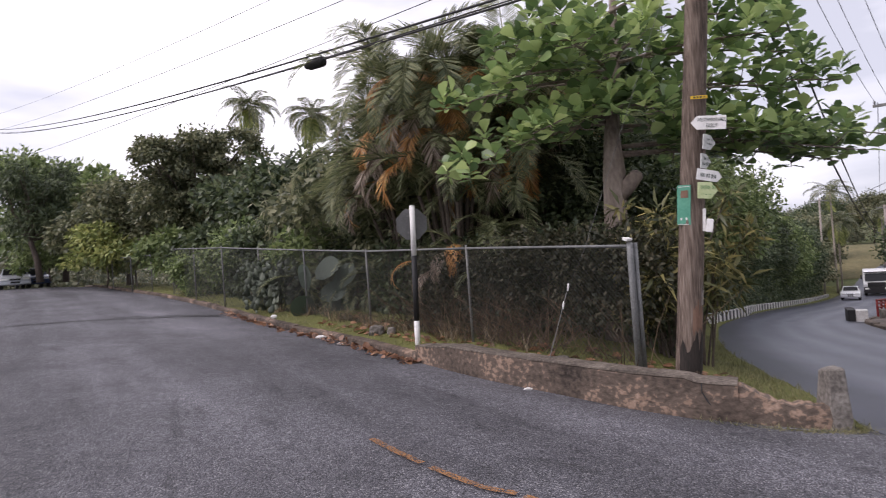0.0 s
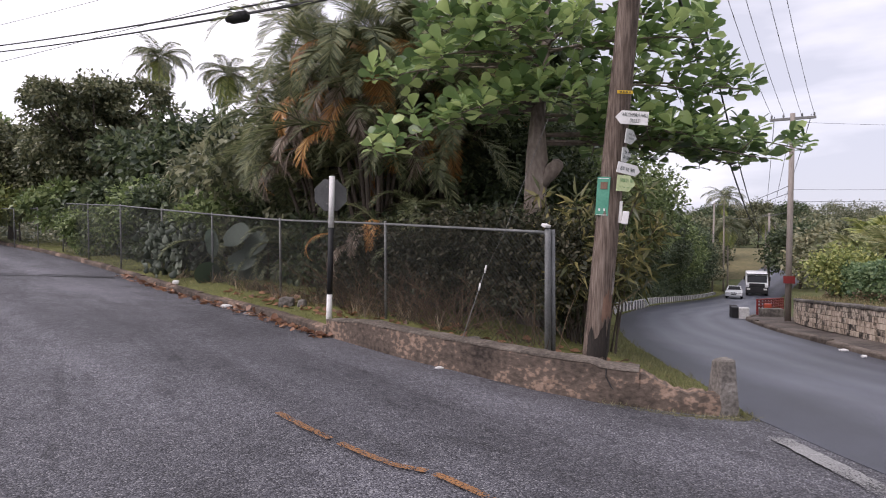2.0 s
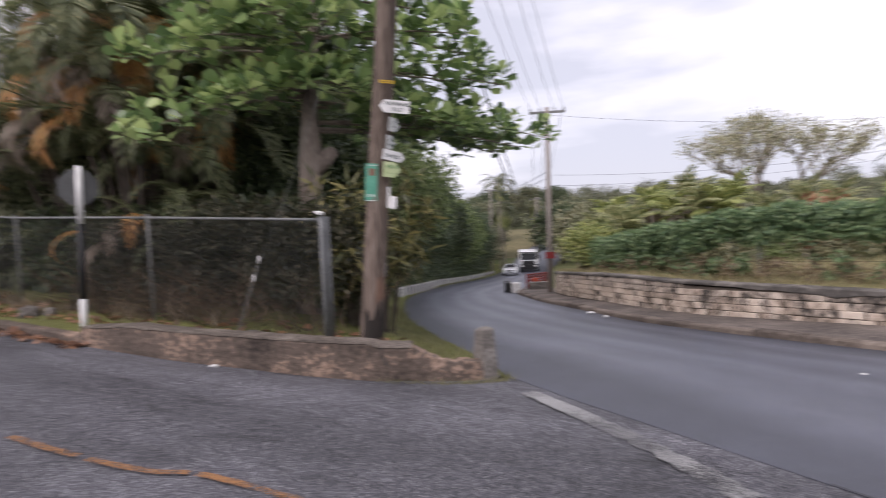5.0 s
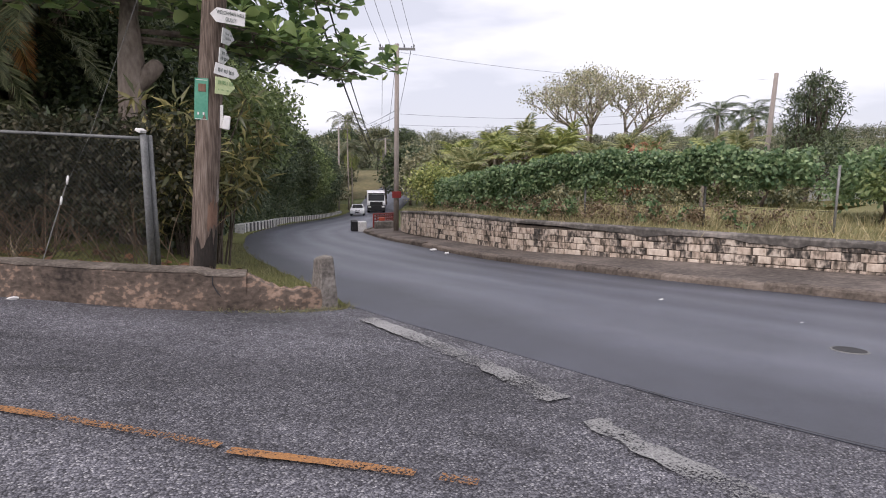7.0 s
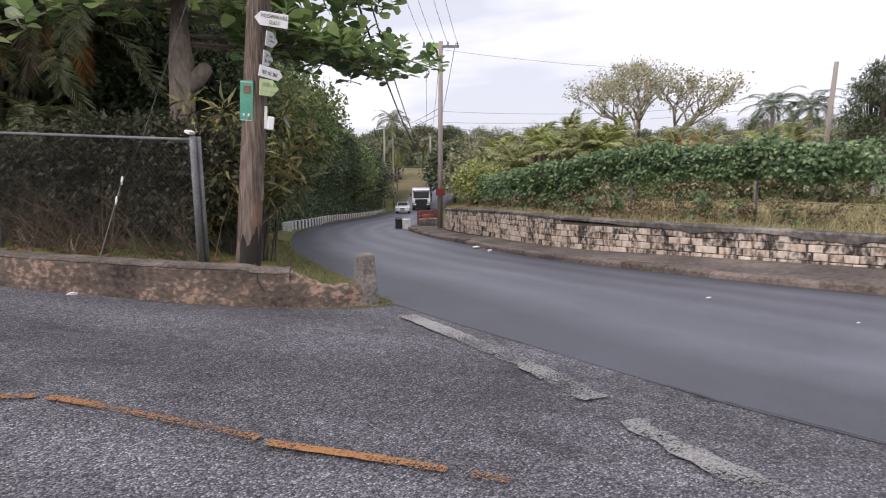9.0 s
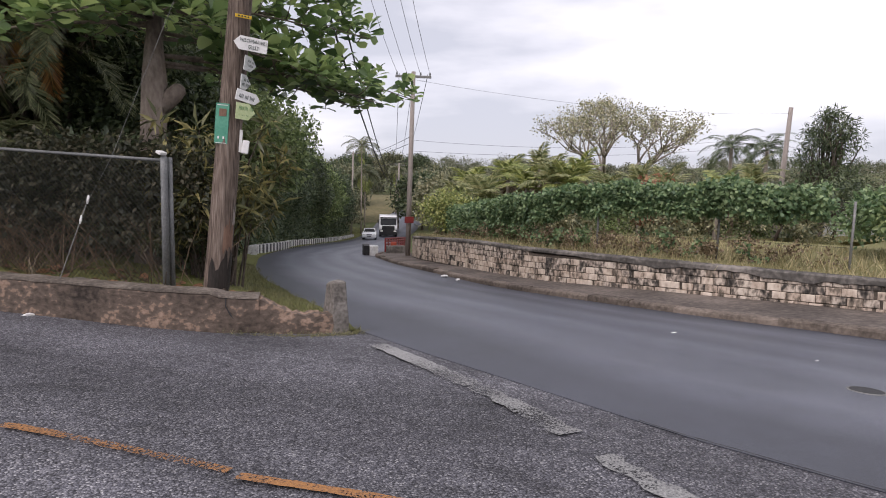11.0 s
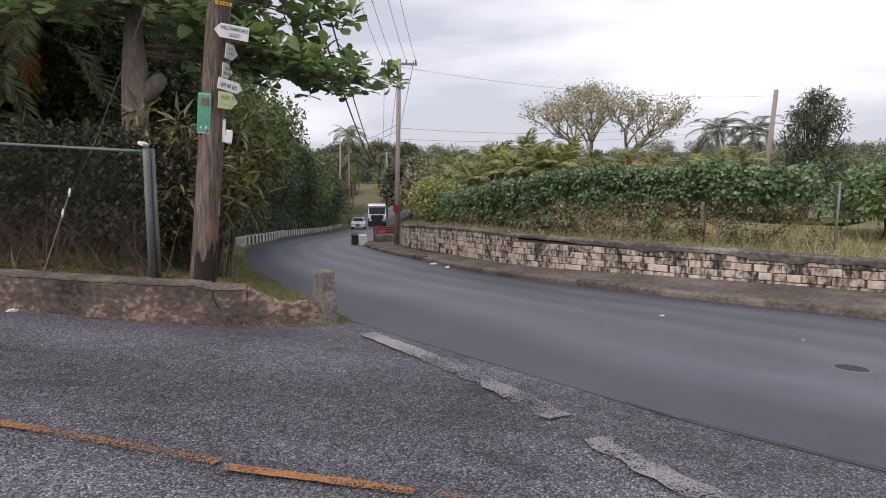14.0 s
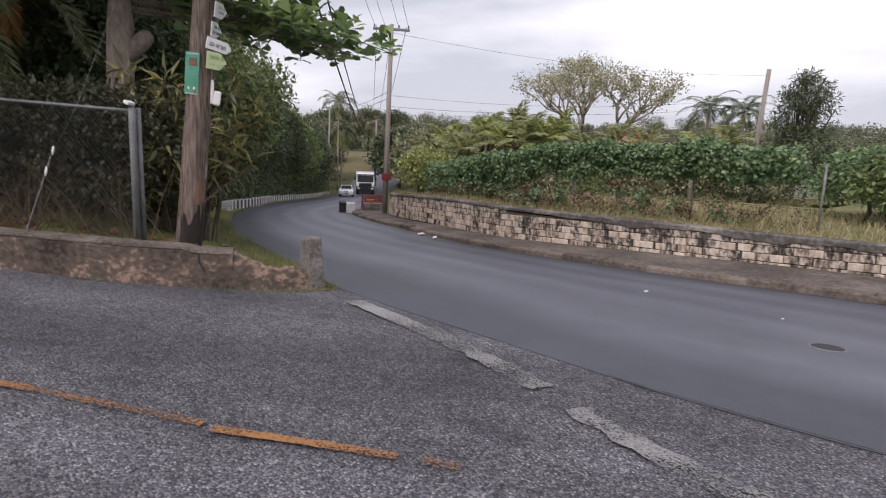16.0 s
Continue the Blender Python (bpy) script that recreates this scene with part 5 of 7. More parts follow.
# cactus-like climber, and the large-leaved plant at the fence
def pad_plant(base, seed):
    r = np.random.default_rng(seed)
    t = thing("climbing_cactus", base, "grey-green climbing cactus hanging over the fence", "cactus")
    x, y, z = base
    pos, dirs, ups, size = [], [], [], []
    for k in range(90):
        px, py = x + (r.random() - 0.5) * 1.5, y + (r.random() - 0.5) * 0.6
        p = np.array([px, py, z + 0.7 + 0.95 * r.random()])
        for j in range(int(r.integers(3, 7))):
            d = np.array([r.normal() * 0.5, r.normal() * 0.4 - 0.05, -0.8 + 0.3 * r.normal()])
            L = 0.10 + 0.22 * r.random()
            if p[2] - L < z:
                break
            pos.append(p.copy()); dirs.append(d); ups.append(np.array([0.5 * r.normal(), -1, 0.1])); size.append(L)
            p = p + d / np.linalg.norm(d) * L * 0.95
    v, f = leaves("almond", np.array(pos), np.array(dirs), np.array(ups), np.array(size))
    ob = mesh_object("hanging_growth", v, f, M["cactus_skin"], t)
    so = ob.modifiers.new("thickness", "SOLIDIFY")
    so.thickness = 0.008


pad_plant((-6.6, 17.9, stand(-6.6, 17.9)), 81)
t = thing("elephant_ear", (-4.7, 16.9, stand(-4.7, 16.9)), "elephant ear plant with very large dull leaves", "plant")
pos, dirs, ups, size, st = [], [], [], [], []
for k, (dx, dz, ex, ez) in enumerate(((0.1, 0.95, 0.4, 0.15), (0.25, 0.55, 0.6, 0.05), (-0.35, 1.15, -0.3, 0.3), (-0.2, 0.4, -0.5, 0.2), (0.5, 1.2, 0.3, 0.5), (0.0, 1.5, 0.2, 0.3))):
    p = np.array([-4.7 + dx - 0.25, 16.75, stand(-4.7, 16.9) + dz - 0.45])
    pos.append(p); dirs.append(np.array([ex + 0.4, -0.25, ez])); ups.append(np.array([-0.2, -1, 0.55])); size.append(0.8)
    st.append(([(-4.7, 16.95, stand(-4.7, 16.9) - 0.05), tuple((p + np.array([-4.7, 16.95, stand(-4.7, 16.9) + 0.3])) / 2), tuple(p)], [0.03, 0.025, 0.015]))
for k in range(len(pos)):
    v, f = leaves("ear", np.array(pos[k:k + 1]), np.array(dirs[k:k + 1]), np.array(ups[k:k + 1]), np.array(size[k:k + 1]))
    mesh_object("blade", v, f, M["ear_leaf"], t, True)
    v, f = tubes(st[k:k + 1], 6)
    mesh_object("stalk", v, f, M["croton_leaf"], t)
# vine heaped over the far fence
for i0, i1, hgt, sd in ((170, 215, 0.5, 3),):
    x, y = -12.7, 26.3
    t = thing("vine", (x, y, stand(x, y)), "bright green vine heaped over the far fence", "vine")
    cents = [(x + (rng.random() - 0.5) * 2.4, y + (rng.random() - 0.5) * 1.2, stand(x, y) + 0.3 + 1.55 * rng.random()) for _ in range(60)]
    v, f = clumps(rng, cents, np.full(60, 0.4), 60, "simple", 0.16, 0.1)
    mesh_object("foliage", v, f, M["bush_leaf"], t)

# trees and vines along the main road's left bank
for (x, y), top, r, mat, s, sz in (((2.6, 14.2), 4.6, 1.7, "dark_leaf", 91, 0.18), ((3.6, 17.6), 5.2, 2.0, "dark_leaf", 92, 0.2), ((5.0, 22.3), 5.6, 2.3, "dark_leaf", 93, 0.22), ((7.0, 25.6), 7.0, 2.1, "dark_leaf", 94, 0.2),
                             ((10.0, 31.8), 6.5, 2.3, "bank_leaf", 95, 0.22), ((12.6, 37.5), 6.2, 2.5, "dark_leaf", 96, 0.24), ((16.2, 43.6), 5.2, 2.7, "bank_leaf", 97, 0.26), ((20.2, 49.8), 4.4, 2.8, "dark_leaf", 98, 0.3),
                             ((24.6, 57.0), 3.5, 3.0, "bush_leaf", 99, 0.32), ((29.8, 64.8), 2.6, 3.0, "bank_leaf", 100, 0.34), ((34.6, 72.5), 1.2, 2.9, "mango_leaf", 101, 0.36), ((39.5, 80.5), 0.4, 2.6, "far_leaf", 102, 0.4)):
    z = stand(x, y)
    broad_tree((x, y, z), top, (r, r, (top - z) * 0.5), s, mat, "dark bushy tree hung with vines beside the main road", n=150, per=150, size=sz * 0.72, clump=r * 0.30, limbs=14, inner=0.5)
rng = np.random.default_rng(71)
t = thing("vine", (7.5, 25.5, stand(7.5, 25.5)), "green vines trailing down the bank to the main road", "vine")
cents, rad = [], []
for q in np.linspace(14, len(road_edge) - 30, 420):
    i = int(q)
    x, y = road_edge[i]
    n2 = lefts(road_edge)[i]
    d = math.hypot(x, y)
    for k in range(2):
        o = 0.75 + 0.05 * max(0, d - 12) * 0.3 + 1.4 * rng.random()
        px, py = x + n2[0] * o, y + n2[1] * o
        cents.append((px, py, rise(px, py) + 0.15 + rng.random() ** 1.2 * (1.2 + 0.9 * o)))
        rad.append(0.3 + d * 0.008)
v, f = clumps(rng, cents, rad, 62, "broad", 0.15, 0.3)
mesh_object("foliage", v, f, M["bank_leaf"], t)

# vine hedge on the fence above the block wall
HEDGE = [(17.6, 24.6), (15.4, 20.4), (14.2, 17.0), (13.75, 13.0), (13.95, 10.4), (14.5, 8.2), (15.1, 6.4)]
hl = curve(HEDGE, 0.2)
t = thing("vine_hedge", (14, 12, stand(14, 12)), "dense green vine hedge covering a wire fence above the wall", "hedge")
cents = []
for i, (x, y) in enumerate(hl):
    top = 0.55 + min(1.0, max(0, (20 - y) / 9)) * 1.1 + 0.12 * min(1.0, max(0.0, (9.5 - y) / 3))
    base = stand(x, y)
    thin = 1.0 if y > 7.2 else 0.8
    for k in range(int(15 * thin)):
        q = rng.random() ** 0.8
        z = max(base + 0.3, top - (0.86 if y > 15 else 0.74)) + q * min(0.88 if y > 15 else 0.76, top - base - 0.25)
        cents.append((x + (rng.random() - 0.5) * 0.6, y + (rng.random() - 0.5) * 0.4, z + 0.14 * noise.noise(Vector((x * 0.9, y * 0.9, 3)))))
    for k in range(3):
        if rng.random() < (0.06 if y < 12 else 0.7):
            cents.append((x + (rng.random() - 0.5) * 0.5, y, base + 0.1 + 0.6 * rng.random()))
v, f = clumps(rng, cents, np.full(len(cents), 0.2), 46, "broad", 0.092, 0.6, 0.25)
mesh_object("foliage", v, f, M["vine_leaf"], t)
brown = [(x + rng.normal() * 0.25, y + rng.normal() * 0.25, stand(x, y) + 0.1 + 0.5 * rng.random()) for x, y in hl for _ in range(2)]
v, f = clumps(rng, brown, np.full(len(brown), 0.22), 40, "simple", 0.09, 0.2, 0.3)
mesh_object("dry_growth", v, f, M["tuft"], t)

# grass of the field, by the wall
N = 60000
ii = rng.integers(0, len(wall_line) - 1, N)
keep = (wall_line[ii][:, 1] > -4)
ii = ii[keep]
wn2 = lefts(wall_line)
off = -(0.3 + 8.0 * rng.random(len(ii)) ** 1.8)
P = wall_line[ii] + wn2[ii] * off[:, None] + rng.normal(size=(len(ii), 2)) * 0.15
Z = np.array([wall_base(*wall_line[i]) + wall_height(max(0, wall_line[i][1])) - 0.10 + 0.012 * o for i, o in zip(ii, off)])
pos = np.column_stack([P, Z])
v, f = leaves("blade", pos, np.column_stack([rng.normal(size=(len(ii), 2)) * 0.4, np.ones(len(ii))]), rng.normal(size=(len(ii), 3)), (0.08 + 0.22 * rng.random(len(ii))) * (1 + 0.5 * (off < -1.2)))
tagged(mesh_object("tall_grass", v, f, M["grass"]), "tall dry yellow-green grass on the raised field", "grass", kind="stuff")
# short grass of the verge and the corner
pos = []
gi = (rng.random(16000) ** 1.5 * (len(garden_kerb) - 80)).astype(int)
gn2 = -lefts(garden_kerb)
for i in gi:
    o = 0.18 + 1.5 * rng.random() ** 1.3
    x, y = garden_kerb[i] + gn2[i] * o + rng.normal(size=2) * 0.05
    if noise.noise(Vector((x * 0.9, y * 0.9, 4))) < -0.12 and o < 1.6:
        continue
    pos.append((x, y, verge_z(x, y) - 0.01))
for k in range(5000):
    i = int(rng.random() * 26)
    x, y = road_edge[i] + lefts(road_edge)[i] * (0.05 + 1.0 * rng.random()) + rng.normal(size=2) * 0.06
    if x > 2.4 and not (x < 3.3 and y < 6.75):
        pos.append((x, y, verge_z(x, y) - 0.01))
pos = np.array(pos)
v, f = leaves("blade", pos, np.column_stack([rng.normal(size=(len(pos), 2)) * 0.6, np.ones(len(pos))]), rng.normal(size=(len(pos), 3)), 0.05 + 0.09 * rng.random(len(pos)))
tagged(mesh_object("verge_grass", v, f, M["lawn"]), "short patchy yellow-green grass on the verge", "grass", kind="stuff")
# fallen leaves along the kerb and under the hedge
pos = []
for k in range(340):
    i = int(22 + rng.random() ** 1.2 * 45)
    x, y = garden_kerb[i] + lefts(garden_kerb)[i] * (0.04 + 0.3 * rng.random() ** 1.8) + rng.normal(size=2) * 0.03
    pos.append((x, y, rise(x, y) + 0.02 + 0.02 * rng.random()))
for k in range(420):
    i = int(4 + rng.random() * 40)
    x, y = garden_kerb[i] + gn2[i] * (0.4 + 1.3 * rng.random())
    pos.append((x, y, verge_z(x, y) + 0.02 + 0.02 * rng.random()))
pos = np.array(pos)
v, f = leaves("broad", pos, np.column_stack([rng.normal(size=(len(pos), 2)), 0.25 * rng.normal(size=len(pos))]), np.array([0, 0, 1.0]) + rng.normal(size=(len(pos), 3)) * 0.35, 0.06 + 0.12 * rng.random(len(pos)))
tagged(mesh_object("fallen_leaves", v, f, M["dry_leaf"]), "dry brown and orange leaves fallen along the kerb", "leaves", kind="stuff")

# weeds along the foot of the low wall and dry tufts along the fence
pos = []
wb = curve([(1.9, 6.78), (2.6, 6.42), (3.05, 6.33), (3.4, 6.38), (3.5, 6.7)], 0.05)
for k in range(900):
    i = int(rng.random() ** 0.6 * (len(wb) - 1))
    x, y = wb[i] + rng.normal(size=2) * 0.035 + np.array([0, -0.04])
    pos.append((x, y, rise(x, y)))
pos = np.array(pos)
v, f = leaves("blade", pos, np.column_stack([rng.normal(size=(len(pos), 2)) * 0.9, np.ones(len(pos)) * 0.6]), rng.normal(size=(len(pos), 3)), 0.03 + 0.07 * rng.random(len(pos)))
tagged(mesh_object("weeds", v, f, M["lawn"]), "thin weeds growing along the foot of the low wall", "weeds", kind="stuff")
pos = []
for k in range(2400):
    i = int(22 + rng.random() * 108)
    x, y = fl[i] + fn[i] * (rng.normal() * 0.16 + 0.1)
    if noise.noise(Vector((x * 1.6, y * 1.6, 8))) > -0.05:
        pos.append((x, y, verge_z(x, y) - 0.01))
pos = np.array(pos)
v, f = leaves("blade", pos, np.column_stack([rng.normal(size=(len(pos), 2)) * 0.5, np.ones(len(pos))]), rng.normal(size=(len(pos), 3)), 0.10 + 0.30 * rng.random(len(pos)) ** 1.5)
tagged(mesh_object("dry_tufts", v, f, M["tuft"]), "dry brown grass tufts along the fence foot", "grass", kind="stuff")

# beyond the hedge: bananas, palms, bushes
for az, d, top, r, mat, s in ((36.4, 27.0, 1.2, 1.15, "lime_leaf", 101), (38.4, 30, 1.3, 1.7, "bush_leaf", 102), (41, 30, 0.9, 2.0, "far_leaf", 103), (46, 28, 1.2, 2.0, "far_leaf", 104), (51, 30, 1.6, 2.2, "bush_leaf", 105), (56, 29, 1.7, 2.2, "far_leaf", 106),
                         (60, 32, 2.1, 2.4, "bush_leaf", 107), (64, 30, 2.1, 2.2, "far_leaf", 108), (68, 31, 3.0, 2.4, "dark_leaf", 109), (73.5, 23, 1.9, 2.0, "vine_leaf", 110), (78, 24, 2.4, 2.4, "vine_leaf", 111), (44, 44, 1.9, 3.4, "far_leaf", 112), (38, 48, 1.6, 3.4, "far_leaf", 113), (57, 46, 2.2, 3.4, "far_leaf", 114)):
    put_tree(az, d, top - 0.25 - 0.35 * (az > 40), r, s, mat, "leafy green and yellow bush behind the vine hedge", name="bush", n=60, per=60, size=0.15, clump=0.6, trunk=0.07, limbs=10, category="bush")
put_tree(54.5, 29, 1.9, 0.9, 115, "red_leaf", "bush with rusty red leaves", name="bush", n=22, per=60, size=0.2, clump=0.45, trunk=0.05, limbs=6, category="bush")
for az, d, top, s in ((39.5, 29, 1.2, 121), (43.2, 31, 1.8, 122), (45.5, 30, 2.0, 123), (48.0, 34, 2.4, 124), (37.4, 31, 0.9, 125), (41.5, 35, 2.2, 126), (50.5, 33, 2.0, 127), (38.2, 33, 1.6, 128), (44.3, 36, 2.9, 129), (47.0, 30, 1.9, 130), (55.5, 34, 2.4, 133), (59.5, 30, 2.2, 134), (62.0, 35, 2.8, 135), (53.2, 37, 2.7, 137)):
    x, y = polar(az, d)
    z = stand(x, y)
    feather_palm((x, y, z), max(0.6, top + (0.9 if az < 50 else 0.3) - z - 1.3), 1.7, s, "low ragged palm with brown-edged fronds", mat="banana_leaf" if s % 2 else "lime_leaf", count=10, width=0.6, dead=4, trunk=0.12, dead_mat="areca_brown", lift=1.5, bend=0.75)
for az, d, top, r, mat, s in ((24.5, 92, 3.5, 4.5, "dark_leaf", 161), (26.0, 104, 4.0, 4.5, "mango_leaf", 162), (26.2, 122, 5.4, 4.0, "dark_leaf", 163), (28.2, 176, 9.5, 5.0, "far_leaf", 164), (34.6, 118, 4.4, 4.5, "mango_leaf", 165), (30.6, 180, 10.0, 5.0, "mango_leaf", 171), (33.0, 174, 9.0, 5.0, "dark_leaf", 172), (33.6, 96, 2.6, 4.5, "dark_leaf", 166), (35.5, 80, 2.2, 4.0, "far_leaf", 167), (27.4, 168, 9.0, 5.0, "dark_leaf", 168), (37.5, 66, 2.2, 3.6, "mango_leaf", 169)):
    x, y = polar(az, d)
    z = base_land(x, y)
    broad_tree((x, y, z), top, (r, r, (top - z) * 0.45), s, mat, "broad green tree standing down in the valley", n=110, per=60, size=0.5, clump=1.3, limbs=10)
put_tree(72.3, 20.5, 1.75, 1.35, 170, "vine_leaf", "dense leafy bush at the end of the field fence", name="bush", n=70, per=80, size=0.15, clump=0.4, trunk=0.06, limbs=8, category="bush")
put_tree(75.5, 19.5, 1.9, 1.4, 171, "bush_leaf", "dense leafy bush at the end of the field fence", name="bush", n=70, per=80, size=0.15, clump=0.4, trunk=0.06, limbs=8, category="bush")
# the open, sparse tree
x, y = 35.3, 28.0
z = stand(x, y)
forked_tree((x, y, z), 10.6, 0.70, 131, "sparse_leaf", "sparse spreading tree with pale bark and thin yellow-green leaves", levels=6, per=24, size=0.16, clump=0.45, first=0.26)
x, y = 37.3, 15.7
broad_tree((x, y, stand(x, y)), 6.1, (1.7, 1.7, 2.9), 132, "dark_leaf", "upright feathery dark green tree", n=120, per=45, size=0.3, clump=0.42, limbs=40, kind="long", inner=0.25)
for (x, y), top, s in (((52.1, 29.8), 5.2, 141), ((53.5, 27.4), 5.0, 142)):
    feather_palm((x, y, stand(x, y)), top - stand(x, y), 3.0, s, "royal palm with dark drooping fronds", mat="dark_leaf", count=15, leaflets=40, width=0.8, dead=0, trunk=0.2, narrow=True, lift=1.3)
# palms down the valley
for (x, y), top, s, dd in (((42.2, 79.5), 6.4, 143, 1), ((45.2, 84), 2.6, 144, 7), ((36, 84), 3.5, 145, 2), ((58, 96), 3.5, 146, 2)):
    feather_palm((x, y, base_land(x, y)), top - base_land(x, y), 3.2, s, "coconut palm standing down in the valley", count=18, leaflets=36, width=0.85, dead=dd, trunk=0.12, dead_mat="lime_leaf", narrow=True)
# woods on the far slopes
rng = np.random.default_rng(150)
cents, rad = [], []
for k in range(1500):
    az, d = -60 + 160 * rng.random(), 95 + 330 * rng.random() ** 1.3
    x, y = polar(az, d)
    if min(np.hypot(np.array([a for a, b in LEFT]) - x, np.array([b for a, b in LEFT]) - y)) < 14 or (26.3 < az < 33.8 and d < 178):
        continue
    r = 1.8 + 2.6 * rng.random()
    for q in range(3):
        cents.append((x + rng.normal() * r * 0.6, y + rng.normal() * r * 0.6, base_land(x, y) + r * (0.6 + 0.7 * rng.random())))
        rad.append(r)
v, f = clumps(rng, cents, rad, 110, "simple", 0.75, 0.1)
tagged(mesh_object("far_woods", v, f, M["woods_leaf"]), "hazy green woods covering the far slopes", "woods", kind="stuff")


# ---- fences ----
def rod(p, q, r, sides=8):
    return tube([p, q], r, sides)


def chain_link(a, b, za, zb, ta, tb, parent, pitch=0.072, r=0.0021):
    """Woven wire between two posts: two sets of crossing diagonals, from the ground line to the rail."""
    a, b = np.array(a), np.array(b)
    L = np.linalg.norm(b - a)
    H = (ta - za + tb - zb) / 2
    vs, fs = [], []
    nrm = np.array([-(b - a)[1], (b - a)[0]]) / L
    n = int((L + H) / pitch) + 1
    for sg in (1, -1):
        for k in range(n):
            s0 = k * pitch - (H if sg > 0 else 0)
            s1 = s0 + H * sg if sg > 0 else s0 - H
            lo, hi = (s0, 0.0), (s1, 1.0)
            pts = []
            for (s, q), (s2, q2) in ((lo, hi), (hi, lo)):
                if s < 0 or s > L:
                    e = 0.0 if s < 0 else L
                    if abs(s2 - s) < 1e-6 or not (min(s, s2) <= e <= max(s, s2)):
                        pts = None
                        break
                    q = q + (q2 - q) * (e - s) / (s2 - s)
                    s = e
                pts.append((s, q))
            if not pts or len(pts) < 2 or abs(pts[0][0] - pts[1][0]) < 0.01:
                continue
            o = len(vs)
            for s, q in pts:
                x, y = a + (b - a) * s / L
                z0, z1 = za + (zb - za) * s / L, ta + (tb - ta) * s / L
                z = z0 + (z1 - z0) * q
                for dx, dz in ((r, 0), (-r, r), (-r, -r)):
                    vs.append((x + nrm[0] * dx, y + nrm[1] * dx, z + dz * 1.5))
            fs += [(o, o + 1, o + 4, o + 3), (o + 1, o + 2, o + 5, o + 4), (o + 2, o, o + 3, o + 5)]
    return mesh_object("wire_mesh", vs, fs, M["wire_mesh"], parent)


fence = thing("chain_link_fence", (-0.5, 11, verge_z(-0.5, 11)), "galvanised chain-link fence with round posts along the verge", "fence")
posts = []
for i in range(len(FENCE) - 1):
    (x0, y0, t0), (x1, y1, t1) = FENCE[i], FENCE[i + 1]
    posts.append((x0, y0, t0))
posts.append(FENCE[-1])
mid = [(-7.2, 18.45, 2.46), (-12.1, 24.2, 2.88)]
posts = sorted(posts + mid, key=lambda p: -p[0])
for i, (x, y, tz) in enumerate(posts):
    z = verge_z(x, y)
    r = 0.042 if i == 0 else 0.026
    v, f = tube([(x, y, z - 0.15), (x, y, tz + 0.03), (x, y, tz + 0.055)], [r, r, r * 0.6], 10)
    mesh_object("post", v, f, M["galv" if i in (0, 3) else "galv_dull"], fence, True)
    if i:
        px, py, pt = posts[i - 1]
        v, f = tube([(px, py, pt), (x, y, tz)], 0.021, 8)
        if i not in (8,):
            mesh_object("top_rail", v, f, M["galv"], fence, True)
            chain_link((px, py), (x, y), verge_z(px, py) + 0.03, z + 0.03, pt, tz, fence, 0.072 if i < 6 else 0.14)
# second post close behind the corner post, with a white cap
v, f = tube([(1.775, 8.20, verge_z(1.78, 8.2) - 0.1), (1.765, 8.2, 1.80)], 0.032, 10)
mesh_object("post", v, f, M["galv"], fence, True)
b = box((0.1, 0.09, 0.04), pose(1.66, 8.14, 1.85, 20, 0, 30), 0.012)
mesh_cap = part("post_cap", b, M["white_paint"], fence, "white plastic cap")

field_fence = thing("wire_fence", (14, 12, stand(14, 12)), "thin wire fence with slim metal posts above the wall", "fence")
fpts = [(15.35, 5.78), (14.8, 8.6), (13.75, 11.6), (14.0, 15.2), (15.2, 19.6)]
for i, (x, y) in enumerate(fpts):
    z = stand(x, y)
    top = 1.40 if i < 2 else 0.35 + min(1.0, max(0, (20 - y) / 9))
    v, f = tube([(x, y, z - 0.1), (x, y, top)], 0.03, 8)
    mesh_object("post", v, f, M["galv_dull"], field_fence, True)
    if i:
        px, py = fpts[i - 1]
        for q in (0.35, 0.7, 0.98):
            v, f = tube([(px, py, pz + (ptop - pz) * q), (x, y, z + (top - z) * q)], 0.004, 4)
            mesh_object("wire", v, f, M["wire_mesh"], field_fence)
    pz, ptop = z, top

# ---- the stop sign, seen from its back ----
sx, sy = -1.53, 11.03
sz = verge_z(sx, sy)
stop = thing("stop_sign", (sx, sy, sz), "stop sign seen from behind on a black and white banded post", "road sign")
top = 2.76
lean = 0.03
for a, b, mt in ((sz - 0.15, sz + 0.46, "white_paint"), (sz + 0.46, 1.86, "black_paint"), (1.86, top, "white_paint")):
    p = lambda z: (sx + lean * (z - sz), sy, z)
    v, f = tube([p(a), p(b)], 0.05, 12)
    mesh_object("post_band", v, f, M[mt], stop, True)
bm = bmesh.new()
bmesh.ops.create_cone(bm, segments=8, radius1=0.30, radius2=0.30, depth=0.012, cap_ends=True, matrix=pose(sx + 0.04, sy + 0.062, 2.43, 90, 0, 14) @ pose(0, 0, 0, 0, 0, 22.5))
part("plate", bm, M["sign_back"], stop, "dull grey octagonal plate")
for z in (2.28, 2.58):
    part("bracket", box((0.13, 0.03, 0.03), pose(sx + 0.03, sy + 0.05, z, 0, 0, 14), 0.004), M["galv_dull"], stop)

# ---- the near utility pole with its hand-painted signs ----
PB, PT_ = Vector((2.095, 7.48, 0.1)), Vector((2.90, 7.22, 9.4))


def on_pole(z, out=0.0, side=0.0):
    q = (z - PB.z) / (PT_.z - PB.z)
    c = PB.lerp(PT_, q)
    d = Vector((-c.x, -c.y, 0)).normalized()
    s = Vector((-d.y, d.x, 0))
    return c + d * out + s * side


